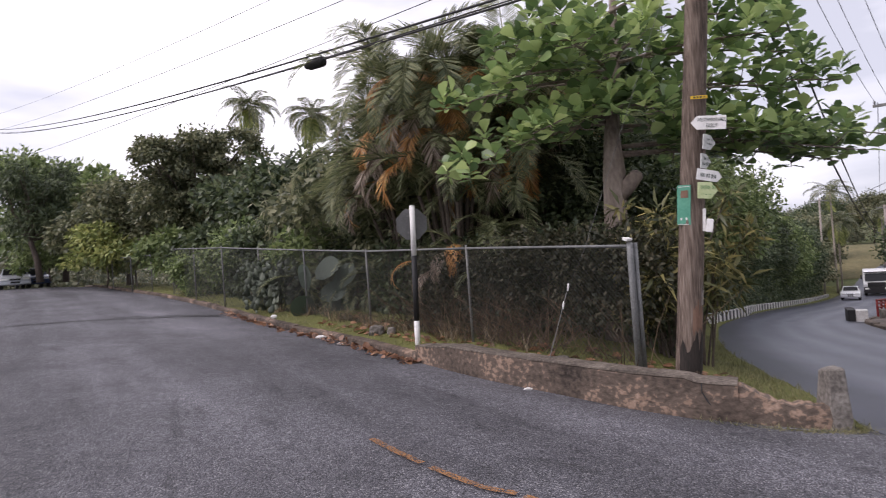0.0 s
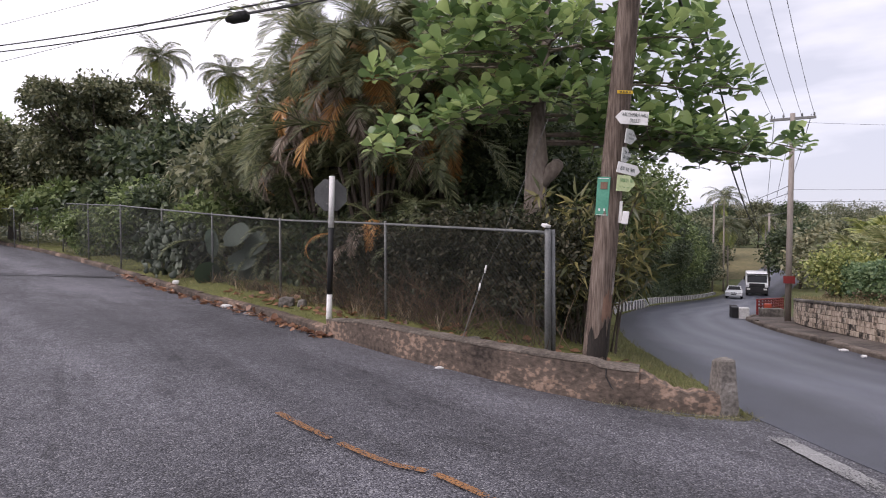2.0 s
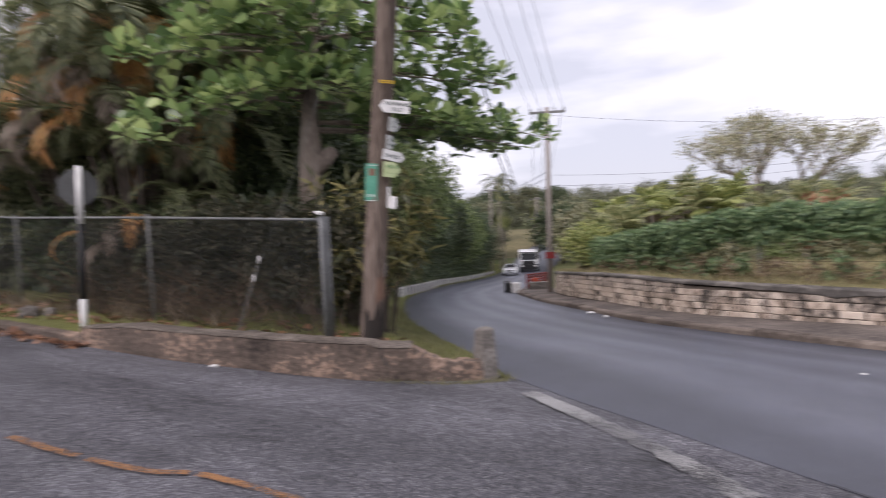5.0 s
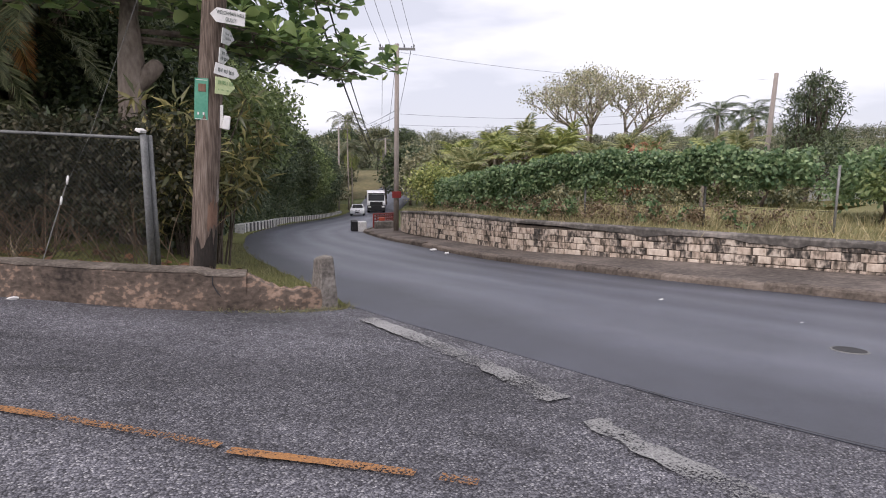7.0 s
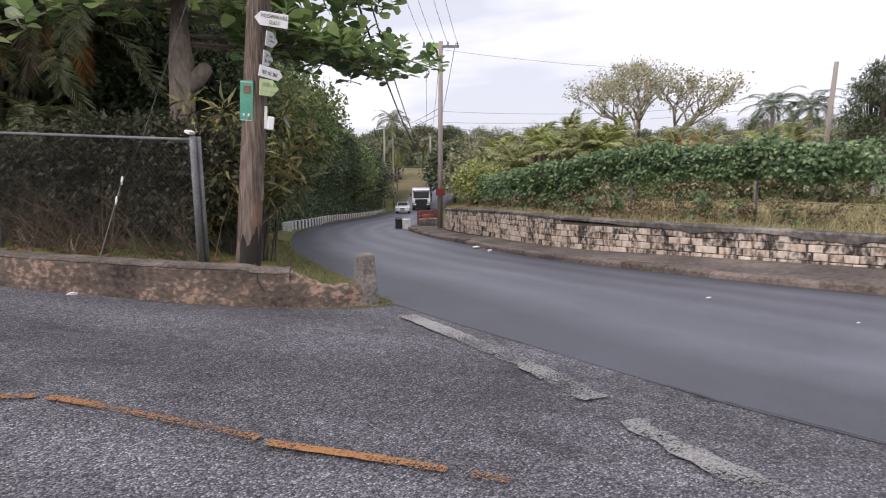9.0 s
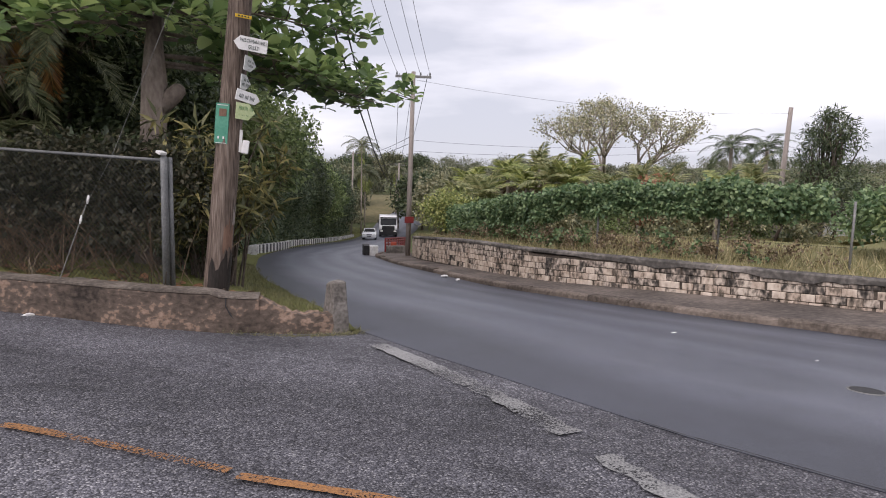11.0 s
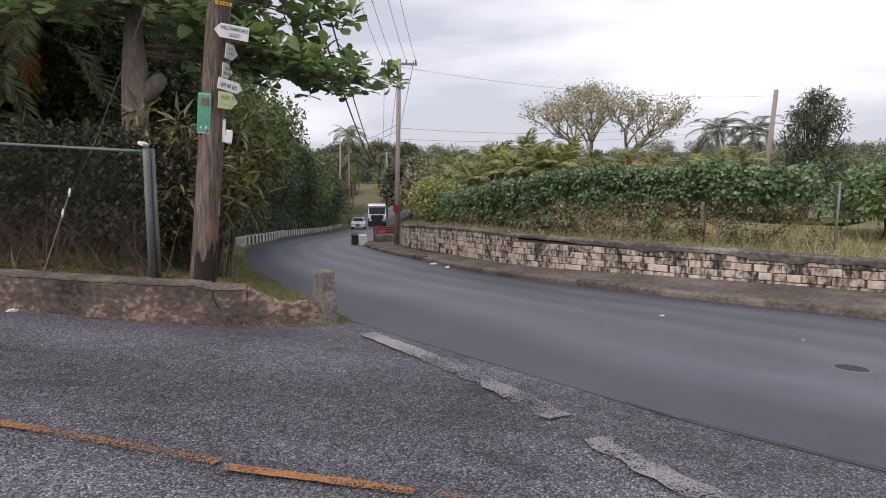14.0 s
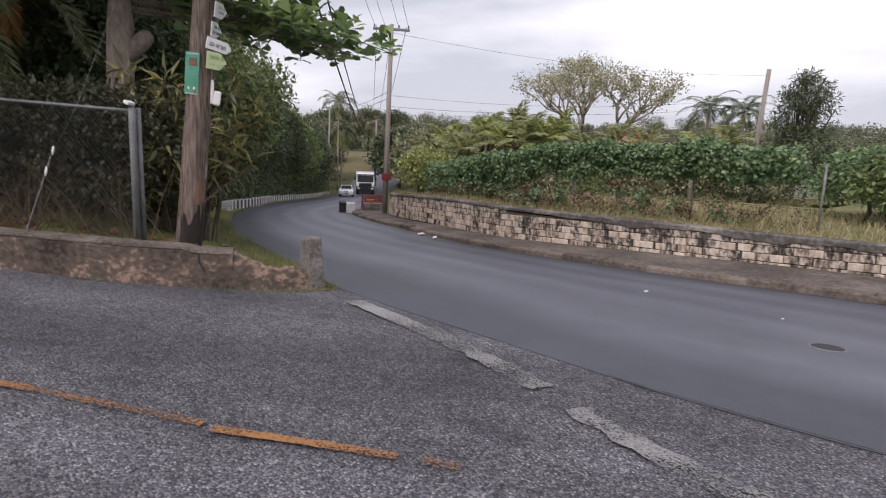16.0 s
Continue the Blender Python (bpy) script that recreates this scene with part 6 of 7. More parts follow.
pole = thing("utility_pole", tuple(on_pole(verge_z(2.1, 7.5) - 0.02)), "leaning weathered wooden utility pole with worn base", "utility pole")
vs, fs = [], []
rows_, sides = 60, 20
for i in range(rows_ + 1):
    z = verge_z(2.1, 7.5) - 0.2 + (9.4 - verge_z(2.1, 7.5) + 0.2) * (i / rows_) ** 1.3
    c = PB.lerp(PT_, (z - PB.z) / (PT_.z - PB.z))
    r0 = 0.150 - 0.0055 * z
    for k in range(sides):
        t = 2 * math.pi * k / sides
        r = r0 * (1 + 0.035 * noise.noise(Vector((math.cos(t) * 2.2, math.sin(t) * 2.2, z * 0.6))) + 0.02 * noise.noise(Vector((math.cos(t) * 7, math.sin(t) * 7, z * 0.5))))
        vs.append((c.x + r * math.cos(t), c.y + r * math.sin(t), z))
fs = [(i * sides + k, i * sides + (k + 1) % sides, i * sides + sides + (k + 1) % sides, i * sides + sides + k) for i in range(rows_) for k in range(sides)]
fs.append(tuple(range(rows_ * sides, rows_ * sides + sides)))
mesh_object("shaft", vs, fs, M["pole_wood"], pole, True)


def sleeve(z0, z1, t0, t1, mat, name, label, ragged=0.08):
    """A patch of bared or tarred wood that lies on the shaft, with a ragged outline."""
    vs, fs, n, m = [], [], 14, 12
    for i in range(n + 1):
        for k in range(m + 1):
            t = t0 + (t1 - t0) * k / m
            a = z0 + ragged * noise.noise(Vector((t * 5, 1, z0))) * 1.5
            b = z1 + ragged * 2.5 * noise.noise(Vector((t * 6, 9, z1)))
            z = a + (b - a) * i / n
            c = PB.lerp(PT_, (z - PB.z) / (PT_.z - PB.z))
            r = (0.150 - 0.0055 * z) * (1 + 0.035 * noise.noise(Vector((math.cos(t) * 2.2, math.sin(t) * 2.2, z * 0.6))) + 0.02 * noise.noise(Vector((math.cos(t) * 7, math.sin(t) * 7, z * 0.5)))) + 0.005
            vs.append((c.x + r * math.cos(t), c.y + r * math.sin(t), z))
    fs = [(i * (m + 1) + k, i * (m + 1) + k + 1, (i + 1) * (m + 1) + k + 1, (i + 1) * (m + 1) + k) for i in range(n) for k in range(m)]
    return mesh_object(name, vs, fs, M[mat], pole, True, label)


sleeve(0.25, 0.62, -2.6, -0.3, "creosote", "tarred_foot", "black tarred wood", 0.10)
sleeve(0.74, 1.0, -1.65, -0.7, "bare_wood", "bared_patch", "reddish bared wood", 0.10)
sleeve(1.02, 1.22, -0.95, -0.55, "pole_wood_pale", "splintered_patch", "pale splintered wood", 0.06)


def flat_board(w, hgt, point=0, thick=0.014):
    """A board outline in x and z: point -1 or 1 makes an arrow end at that side."""
    tip = hgt * 0.42
    if point < 0:
        out = [(-w / 2, 0), (-w / 2 + tip, -hgt / 2), (w / 2, -hgt / 2), (w / 2, hgt / 2), (-w / 2 + tip, hgt / 2)]
    elif point > 0:
        out = [(-w / 2, -hgt / 2), (w / 2 - tip, -hgt / 2), (w / 2, 0), (w / 2 - tip, hgt / 2), (-w / 2, hgt / 2)]
    else:
        out = [(-w / 2, -hgt / 2), (w / 2, -hgt / 2), (w / 2, hgt / 2), (-w / 2, hgt / 2)]
    bm = bmesh.new()
    fr = [bm.verts.new((x, 0, z)) for x, z in out]
    bk = [bm.verts.new((x, thick, z)) for x, z in out]
    bm.faces.new(fr)
    bm.faces.new(bk[::-1])
    n = len(out)
    for i in range(n):
        bm.faces.new((fr[i], bk[i], bk[(i + 1) % n], fr[(i + 1) % n]))
    bmesh.ops.recalc_face_normals(bm, faces=bm.faces[:])
    return bm


def sign(name, at, turn, roll, w, hgt, point, mat, label, lines=(), ink="dark_ink", bars=()):
    t = thing(name, at, label, "sign", "direction signs on the pole" if "direction" in name else "")
    m = pose(*at, 0, 0, turn) @ pose(0, 0, 0, 0, roll, 0)
    bm = flat_board(w, hgt, point)
    bm.transform(m)
    part("board", bm, M[mat], t)
    for text, x, z, size in lines:
        cu = bpy.data.curves.new("lettering", "FONT")
        cu.body, cu.size, cu.align_x, cu.align_y, cu.extrude = text, size, "CENTER", "CENTER", 0.0008
        tmp = bpy.data.objects.new("lettering", cu)
        scene.collection.objects.link(tmp)
        bpy.context.view_layer.update()
        me = bpy.data.meshes.new_from_object(tmp.evaluated_get(bpy.context.evaluated_depsgraph_get()))
        bpy.data.objects.remove(tmp)
        me.transform(m @ pose(x, -0.003, z, 90, 0, 0) @ Matrix.Diagonal((0.62, 1, 1, 1)))
        me.materials.clear()
        me.materials.append(M[ink])
        ob = new("lettering", me)
        ob.parent = t
        ob.matrix_parent_inverse = t.matrix_basis.inverted()
    for x, z, bw, bh in bars:
        bm = box((bw, 0.002, bh), m @ pose(x, -0.003, z))
        part("text_bar", bm, M[ink], t)
    return t


sign("direction_sign", (2.44, 7.16, 3.09), -14, 6, 0.37, 0.155, -1, "white_paint", "white wooden arrow sign lettered in dark paint on the pole",
     [("WELCHMAN HALL", 0.03, 0.03, 0.058), ("GULLY", 0.035, -0.036, 0.062)])
def letter_bars(rows, half, height, seed):
    """Rows of narrow upright bars, where writing cannot be read."""
    r = random.Random(seed)
    out = []
    for z, fill in rows:
        x = -half * fill
        while x < half * fill:
            w = r.uniform(0.006, 0.010)
            if r.random() < 0.86:
                out.append((x, z + r.uniform(-0.002, 0.002), w * 0.62, height * r.uniform(0.75, 1.0)))
            x += w + 0.006
    return out


sign("direction_sign", (2.45, 7.20, 2.87), 24, 10, 0.17, 0.17, 1, "sign_faded", "small faded white pointed sign with faint writing on the pole", ink="faint_ink", bars=letter_bars([(0.03, 0.8), (-0.02, 0.6)], 0.055, 0.026, 1))
sign("direction_sign", (2.40, 7.21, 2.66), 28, 8, 0.15, 0.17, 1, "sign_faded", "small faded white sign with dark writing on the pole", bars=letter_bars([(0.03, 0.95), (-0.03, 1.0)], 0.055, 0.04, 2))
sign("direction_sign", (2.405, 7.15, 2.49), 8, 12, 0.29, 0.125, 1, "white_paint", "white wooden arrow sign with dark lettering on the pole", bars=letter_bars([(-0.005, 1.0)], 0.105, 0.05, 3))
sign("direction_sign", (2.372, 7.14, 2.325), 4, 5, 0.225, 0.185, 1, "lime_paint", "lime green sign with darker green writing on the pole", ink="lime_ink", bars=letter_bars([(0.035, 1.0)], 0.08, 0.05, 4) + letter_bars([(-0.045, 0.95)], 0.08, 0.016, 5))
sign("poster_board", (2.155, 7.335, 2.19), -38, 4, 0.155, 0.46, 0, "green_paint", "tall faded green notice board fixed to the pole", ink="white_paint", bars=[(0.0, 0.21, 0.13, 0.006), (-0.03, -0.16, 0.02, 0.03), (0.03, -0.16, 0.02, 0.03), (0, -0.222, 0.13, 0.006)])
sign("poster_picture", (2.165, 7.32, 2.315), -38, 4, 0.085, 0.085, 0, "bare_wood", "small brown picture stuck on the green board")
sign("pole_tag", (2.375, 7.205, 3.395), -6, 3, 0.18, 0.036, 0, "yellow_paint", "narrow yellow tag nailed to the pole", bars=[(-0.05, 0, 0.022, 0.016), (-0.015, 0, 0.016, 0.016), (0.02, 0, 0.022, 0.016), (0.055, 0, 0.016, 0.016)])
b = box((0.075, 0.10, 0.155), pose(2.40, 7.25, 1.93, 0, 8, -20), 0.012)
meter = thing("junction_box", (2.40, 7.25, 1.86), "small white box fixed to the side of the pole", "box")
part("case", b, M["white_paint"], meter)
part("bracket", box((0.03, 0.03, 0.26), pose(2.36, 7.3, 2.0, 0, 4, 0), 0.004), M["white_paint"], meter)

# guy wire with its insulators, and loose stones
guy = thing("guy_wire", (0.68, 8.65, verge_z(0.68, 8.65)), "steel guy wire with white insulators anchored in the verge", "wire")
ga, gb = Vector((0.45, 8.22, verge_z(0.45, 8.22) - 0.03)), Vector((0.86, 8.34, 1.2))
v, f = tube([tuple(ga), tuple(gb)], 0.006, 6)
mesh_object("guard", v, f, M["galv_dull"], guy)
v, f = tube([tuple(gb), (1.14, 8.3, 1.78), (2.5, 7.5, 5.6)], 0.003, 5)
mesh_object("wire", v, f, M["galv_dull"], guy)
for q in (0.86, 1.06):
    c = ga.lerp(gb, q)
    v, f = tube([tuple(c + Vector((-0.01, -0.01, -0.05))), tuple(c), tuple(c + Vector((0.01, 0.01, 0.05)))], [0.009, 0.015, 0.009], 8)
    mesh_object("insulator", v, f, M["white_paint"], guy, True)


def stone(x, y, s, seed, label, mat="cap"):
    bm = bmesh.new()
    bmesh.ops.create_icosphere(bm, subdivisions=3, radius=1.0)
    for q in bm.verts:
        c = q.co.copy()
        m = max(abs(c.x), abs(c.y), abs(c.z))
        q.co = c.lerp(c / m * 0.85, 0.65) * (1 + 0.22 * noise.noise(c * 1.4 + Vector((seed, 0, 0))) + 0.08 * noise.noise(c * 4))
    bm.transform(Matrix.Translation((x, y, verge_z(x, y) + s[2] * 0.55)) @ Matrix.Diagonal((*s, 1)))
    t = thing("stone", (x, y, verge_z(x, y)), label, "stone")
    part("rock", bm, M[mat], t)


stone(-2.6, 12.75, (0.17, 0.13, 0.13), 1, "rough pale concrete lump at the foot of a post")
stone(-2.25, 12.6, (0.10, 0.10, 0.10), 2, "small pale stone on the verge")
stone(0.75, 8.98, (0.18, 0.1, 0.085), 3, "broken concrete lump on the verge")
stone(1.78, 8.0, (0.07, 0.06, 0.05), 4, "small stone by the corner post")


# ---- litter and manhole ----
def crumple(x, y, z, s, seed, mat, label, cat):
    bm = bmesh.new()
    bmesh.ops.create_icosphere(bm, subdivisions=2, radius=1.0)
    for q in bm.verts:
        q.co *= 1 + 0.5 * noise.noise(q.co * 2.2 + Vector((seed, 3, 0)))
    bm.transform(Matrix.Translation((x, y, z + s[2] * 0.7)) @ Matrix.Diagonal((*s, 1)))
    t = thing("litter", (x, y, z), label, cat)
    part("scrap", bm, M[mat], t)


for x, y, s, k, mt in ((-3.95, 13.3, (0.13, 0.07, 0.04), 1, "white_paint"), (-6.0, 16.15, (0.09, 0.07, 0.06), 2, "white_paint"), (-3.3, 12.4, (0.06, 0.04, 0.02), 3, "white_paint"), (0.25, 8.2, (0.06, 0.03, 0.02), 4, "white_paint")):
    crumple(x, y, rise(x, y) + (0.16 if k == 2 else 0.0), s, k, mt, "crumpled white litter lying beside the kerb", "litter")
for az, d, s, k in ((36.0, 18.3, (0.12, 0.06, 0.04), 5), (37.3, 17.4, (0.08, 0.05, 0.04), 6), (57.0, 9.3, (0.07, 0.02, 0.006), 7), (68.0, 8.2, (0.04, 0.015, 0.004), 8)):
    x, y = polar(az, d)
    crumple(x, y, rise(x, y) + 0.03, s, k, "white_paint", "scrap of white litter on the main road", "litter")
mh = thing("manhole_cover", (6.31, 2.11, rise(6.31, 2.11)), "round iron manhole cover sunk in the asphalt", "manhole cover")
bm = bmesh.new()
bmesh.ops.create_cone(bm, segments=32, radius1=0.135, radius2=0.135, depth=0.02, cap_ends=True, matrix=pose(6.31, 2.11, rise(6.31, 2.11) + 0.026, -2.5, 2.5, 0))
part("lid", bm, M["tar"], mh)
v, f = tube([(6.31 + 0.148 * math.cos(a), 2.11 + 0.148 * math.sin(a), rise(6.31 + 0.148 * math.cos(a), 2.11 + 0.148 * math.sin(a)) + 0.026) for a in np.linspace(0, 6.283, 33)], 0.012, 6)
mesh_object("ring", v, f, M["galv_dull"], mh, True)

# ---- painted parapet of the main road and the bridge ----
parapet = thing("parapet", (9, 25.7, rise(9, 25.7)), "low roadside parapet of black and white painted blocks", "parapet")
pe = curve([(8.3, 24.3), (9.0, 25.9), (13.1, 33.5), (17.2, 41.2), (28.1, 58.1), (38.2, 73.4)], 0.1)
pn = lefts(pe)
pd = np.concatenate([[0], np.cumsum(np.linalg.norm(np.diff(pe, axis=0), axis=1))])
s, k = 0.0, 0
while s < pd[-1] - 1.4:
    i = int(np.searchsorted(pd, s))
    x, y = pe[i] + pn[i] * 0.2
    a = math.degrees(math.atan2(*(pe[min(i + 6, len(pe) - 1)] - pe[max(i - 6, 0)])[::-1]))
    w = 0.66 if k % 2 else 0.40
    part("parapet_block", box((w - 0.01, 0.34 if k % 2 else 0.35, 0.57 if k % 2 else 0.58), pose(x, y, rise(x, y) + 0.16, 0, 0, a) @ pose(0, 0, 0, 0, 4, 0), 0.02), M["black_paint" if k % 2 else "parapet_white"], parapet)
    s += w
    k += 1
bridge = thing("bridge_end", (15.2, 28.4, rise(15.2, 28.4)), "low bridge parapet of dark and white blocks with red rails", "bridge")
bz = rise(15.35, 27.9)
part("white_pillar", box((0.42, 0.5, 0.58), pose(15.55, 27.75, bz + 0.24, 0, 0, -25), 0.03), M["parapet_white"], bridge)
for q in range(4):
    x, y = 15.40 + 0.33 * q, 28.3 + 0.62 * q
    part("dark_block", box((0.3, 0.6, 0.6), pose(x, y, rise(x, y) + 0.24, 0, 0, -19), 0.03), M["black_paint" if q % 2 == 0 else "creosote"], bridge)
for q in np.linspace(0, 1, 11):
    x, y = 18.0 + 9.5 * q, 30.8 + 12.7 * q
    v, f = tube([(x, y, rise(x, y) - 0.1), (x, y, rise(x, y) + 0.9)], 0.05, 8)
    mesh_object("rail_post", v, f, M["red_paint"], bridge)
for hh in (0.18, 0.36, 0.54, 0.72, 0.88):
    v, f = tube([(18.0, 30.8, rise(18.0, 30.8) + hh), (27.5, 43.5, rise(27.5, 43.5) + hh)], 0.05, 8)
    mesh_object("rail", v, f, M["red_paint"], bridge)
part("low_block_wall", box((1.0, 0.4, 0.5), pose(17.2, 28.3, rise(17.2, 28.3) + 0.3, 0, 0, -15), 0.03), M["render_coat"], bridge)
bin_ = thing("barrier_panel", (18.2, 30.2, rise(18.2, 30.2)), "orange-red barrier panel beside the bridge", "barrier")
part("panel", box((0.34, 0.2, 0.36), pose(18.2, 30.2, rise(18.2, 30.2) + 0.55, 0, 0, -30), 0.05), M["orange_plastic"], bin_)
part("foot", box((0.6, 0.35, 0.34), pose(18.2, 30.2, rise(18.2, 30.2) + 0.2, 0, 0, -30), 0.03), M["orange_plastic"], bin_)


# ---- far poles ----
LANE_POLE = (-42.5, 49.7)
def far_pole(name, base, top, r, label, arms=(), mat="pole_wood_pale", turn=0.0):
    t = thing(name, base, label, "utility pole")
    v, f = tube([(base[0], base[1], base[2] - 0.2), tuple((np.array(base) + np.array(top)) / 2), top], [r, r * 0.88, r * 0.75], 10)
    mesh_object("shaft", v, f, M[mat], t, True)
    for dz, w in arms:
        c = Vector(top) - Vector((0, 0, dz))
        part("crossarm", box((w, 0.09, 0.11), pose(*c, 0, 0, turn), 0.01), M["galv_dull"], t)
        for q in (-0.46, -0.2, 0.2, 0.46):
            p = c + Matrix.Rotation(radians(turn), 3, "Z") @ Vector((w * q, 0, 0.06))
            v, f = tube([tuple(p), tuple(p + Vector((0, 0, 0.06))), tuple(p + Vector((0, 0, 0.14)))], [0.02, 0.045, 0.03], 7)
            mesh_object("insulator", v, f, M["galv"], t, True)
    return t


far_pole("utility_pole", (15.56, 24.51, rise(15.56, 24.5) + 0.05), (15.66, 24.46, 6.6), 0.13, "tall grey wooden utility pole with crossarm beside the pavement", [(0.22, 1.65)], turn=-32)
plate = thing("pole_sign", (15.5, 24.3, -0.35), "small red rectangular sign fixed to the far pole", "sign")
part("board", box((0.42, 0.03, 0.3), pose(15.5, 24.33, -0.2, 0, 0, -32), 0.004), M["red_paint"], plate)
far_pole("utility_pole", (38.6, 18.9, stand(38.6, 18.9)), (38.85, 18.65, 6.6), 0.17, "leaning weathered wooden pole behind the hedge", turn=20)
far_pole("utility_pole", (38.7, 75.7, base_land(38.7, 75.7)), (38.85, 75.6, 5.5), 0.13, "distant pale utility pole down the valley", [(0.3, 1.8)], turn=-30)
far_pole("utility_pole", (50.6, 83.0, base_land(50.6, 83)), (50.6, 83.0, 4.4), 0.17, "distant pale utility pole down the valley", [(0.3, 1.8)], turn=-30)
far_pole("utility_pole", (63.3, 102, base_land(63.3, 102)), (63.3, 102.0, 3.4), 0.2, "distant pale utility pole down the valley", [(0.3, 1.8)], turn=-30)
far_pole("utility_pole", (*LANE_POLE, base_land(*LANE_POLE)), (*LANE_POLE, 16.8), 0.16, "tall wooden utility pole beside the side road", mat="pole_wood")


# ---- cables ----
def cable(a, b, sag, r, label, n=24):
    pts = []
    for q in np.linspace(0, 1, n):
        p = np.array(a) + (np.array(b) - np.array(a)) * q
        p[2] -= sag * 4 * q * (1 - q)
        pts.append(tuple(p))
    t = thing("cable", a, label, "cable")
    v, f = tube(pts, r, 5)
    mesh_object("strand", v, f, M["cable"], t, True)


for dz, r, sg in ((0.0, 0.022, 0.68), (-0.10, 0.02, 0.73), (-0.05, 0.012, 0.82)):
    cable((2.55, 7.4, 5.32 + dz), (*LANE_POLE, 15.6 + dz * 3), sg, r, "thick black cable slung from pole to pole")
cable((2.62, 7.4, 6.3), (*LANE_POLE, 15.3), 0.4, 0.007, "thin overhead wire slung from pole to pole")
cable((2.62, 7.4, 6.9), (*LANE_POLE, 16.6), 0.4, 0.006, "thin overhead wire slung from pole to pole")
cable((2.6, 9.0, 6.55), (*LANE_POLE, 12.3), 0.3, 0.009, "thin overhead wire slung from pole to pole")
for off, z0, z1, r in ((0.0, 6.0, 2.2, 0.028), (0.25, 6.3, 2.6, 0.022)):
    cable((2.62 + off, 7.35, z0), (50.6, 83.0, z1), 2.6, r, "thick black cable running down the main road", 40)
for off, z0 in ((-0.75, 8.6), (-0.3, 8.75), (0.3, 8.9), (0.75, 9.0)):
    cable((2.85 + off * 0.6, 7.3 - off * 0.2, z0), (15.66 + off * math.cos(radians(32)), 24.46 - off * math.sin(radians(32)), 6.55), 0.45, 0.008, "thin bare wire between the utility poles")
for off in (-0.7, 0.0, 0.7):
    cable((15.66 + off * 0.8, 24.46 - off * 0.5, 6.5), (50.6 + off, 83.0, 4.2), 1.1, 0.014, "thin bare wire between the utility poles")
for dz, sg in ((0.25, 0.5), (1.4, 0.6), (1.9, 0.5)):
    cable((15.66, 24.46, 6.5 - dz - 1.6 * (dz > 1)), (38.85, 18.65, 6.5 - dz), sg, 0.006, "thin overhead wire crossing above the hedge")
for dz in (2.3, 2.6, 3.4):
    cable((38.85, 75.6, 7.6 - dz), (15.66, 24.46, 6.0 - dz), 0.5, 0.013, "thin overhead wire crossing the valley")
cable((38.85, 18.65, 4.3), (60, 6, 2.6), 0.8, 0.008, "thin overhead wire beyond the hedge")
# splice case hung on the cables
q = 0.137
c = Vector((2.55 - 45.05 * q, 7.4 + 42.3 * q, 5.32 + 9.83 * q - 0.68 * 4 * q * (1 - q) - 0.13))
d = Vector((-45.05, 42.3, 7.6)).normalized()
sp = thing("splice_case", tuple(c), "black ribbed cable splice case hung from the cables", "cable splice")
pr = [(-0.36, 0.03), (-0.34, 0.075), (-0.26, 0.085), (-0.25, 0.07), (-0.21, 0.07), (-0.20, 0.105)]
pr += [(-0.20 + 0.04 * k + 0.02 * j, 0.115 if j else 0.105) for k in range(13) for j in (0, 1)]
pr += [(0.33, 0.10), (0.36, 0.06)]
v, f = tube([tuple(c - d * x) for x, r in pr][::-1], [r for x, r in pr][::-1], 16)
mesh_object("case", v, f, M["rubber"], sp, True)
for x in (-0.22, 0.26):
    v, f = tube([tuple(c - d * x), tuple(c - d * x + Vector((0, 0, 0.16)))], 0.012, 6)
    mesh_object("hanger", v, f, M["galv_dull"], sp)


# ---- vehicles ----
def wheel(parent, x, y, z, r, w, m):
    bm = bmesh.new()
    bmesh.ops.create_cone(bm, segments=20, radius1=r, radius2=r, depth=w, cap_ends=True, matrix=m @ pose(x, y, z, 0, 90, 0))
    bmesh.ops.bevel(bm, geom=[e for e in bm.edges if len(e.link_faces) == 2 and max(len(g.verts) for g in e.link_faces) > 4], offset=0.03, segments=2, affect="EDGES")
    t = part("wheel", bm, M["rubber"], parent, "black tyre")
    bm = bmesh.new()
    bmesh.ops.create_cone(bm, segments=16, radius1=r * 0.55, radius2=r * 0.55, depth=w + 0.02, cap_ends=True, matrix=m @ pose(x, y, z, 0, 90, 0))
    part("rim", bm, M["galv"], t)


def side_profile(outline, half, taper, m, roof_z=None):
    """A vehicle body from its outline in y and z, narrowed above roof_z."""
    bm = bmesh.new()
    rings = []
    for sx, q in ((-1, 1), (-0.86, 1.0), (0.86, 1.0), (1, 1)):
        ring = []
        for y, z in outline:
            k = half * abs(sx)
            if roof_z is not None and z > roof_z:
                k *= taper
            inset = 0.04 if abs(sx) == 1 else 0.0
            ring.append(bm.verts.new((math.copysign(k, sx), y * (1 - inset * 0.3), z - inset * 0.2)))
        rings.append(ring)
    n = len(outline)
    for a, b in zip(rings, rings[1:]):
        for i in range(n):
            bm.faces.new((a[i], a[(i + 1) % n], b[(i + 1) % n], b[i]))
    bm.faces.new(rings[0][::-1])
    bm.faces.new(rings[-1])
    bmesh.ops.recalc_face_normals(bm, faces=bm.faces[:])
    bm.transform(m)
    return bm


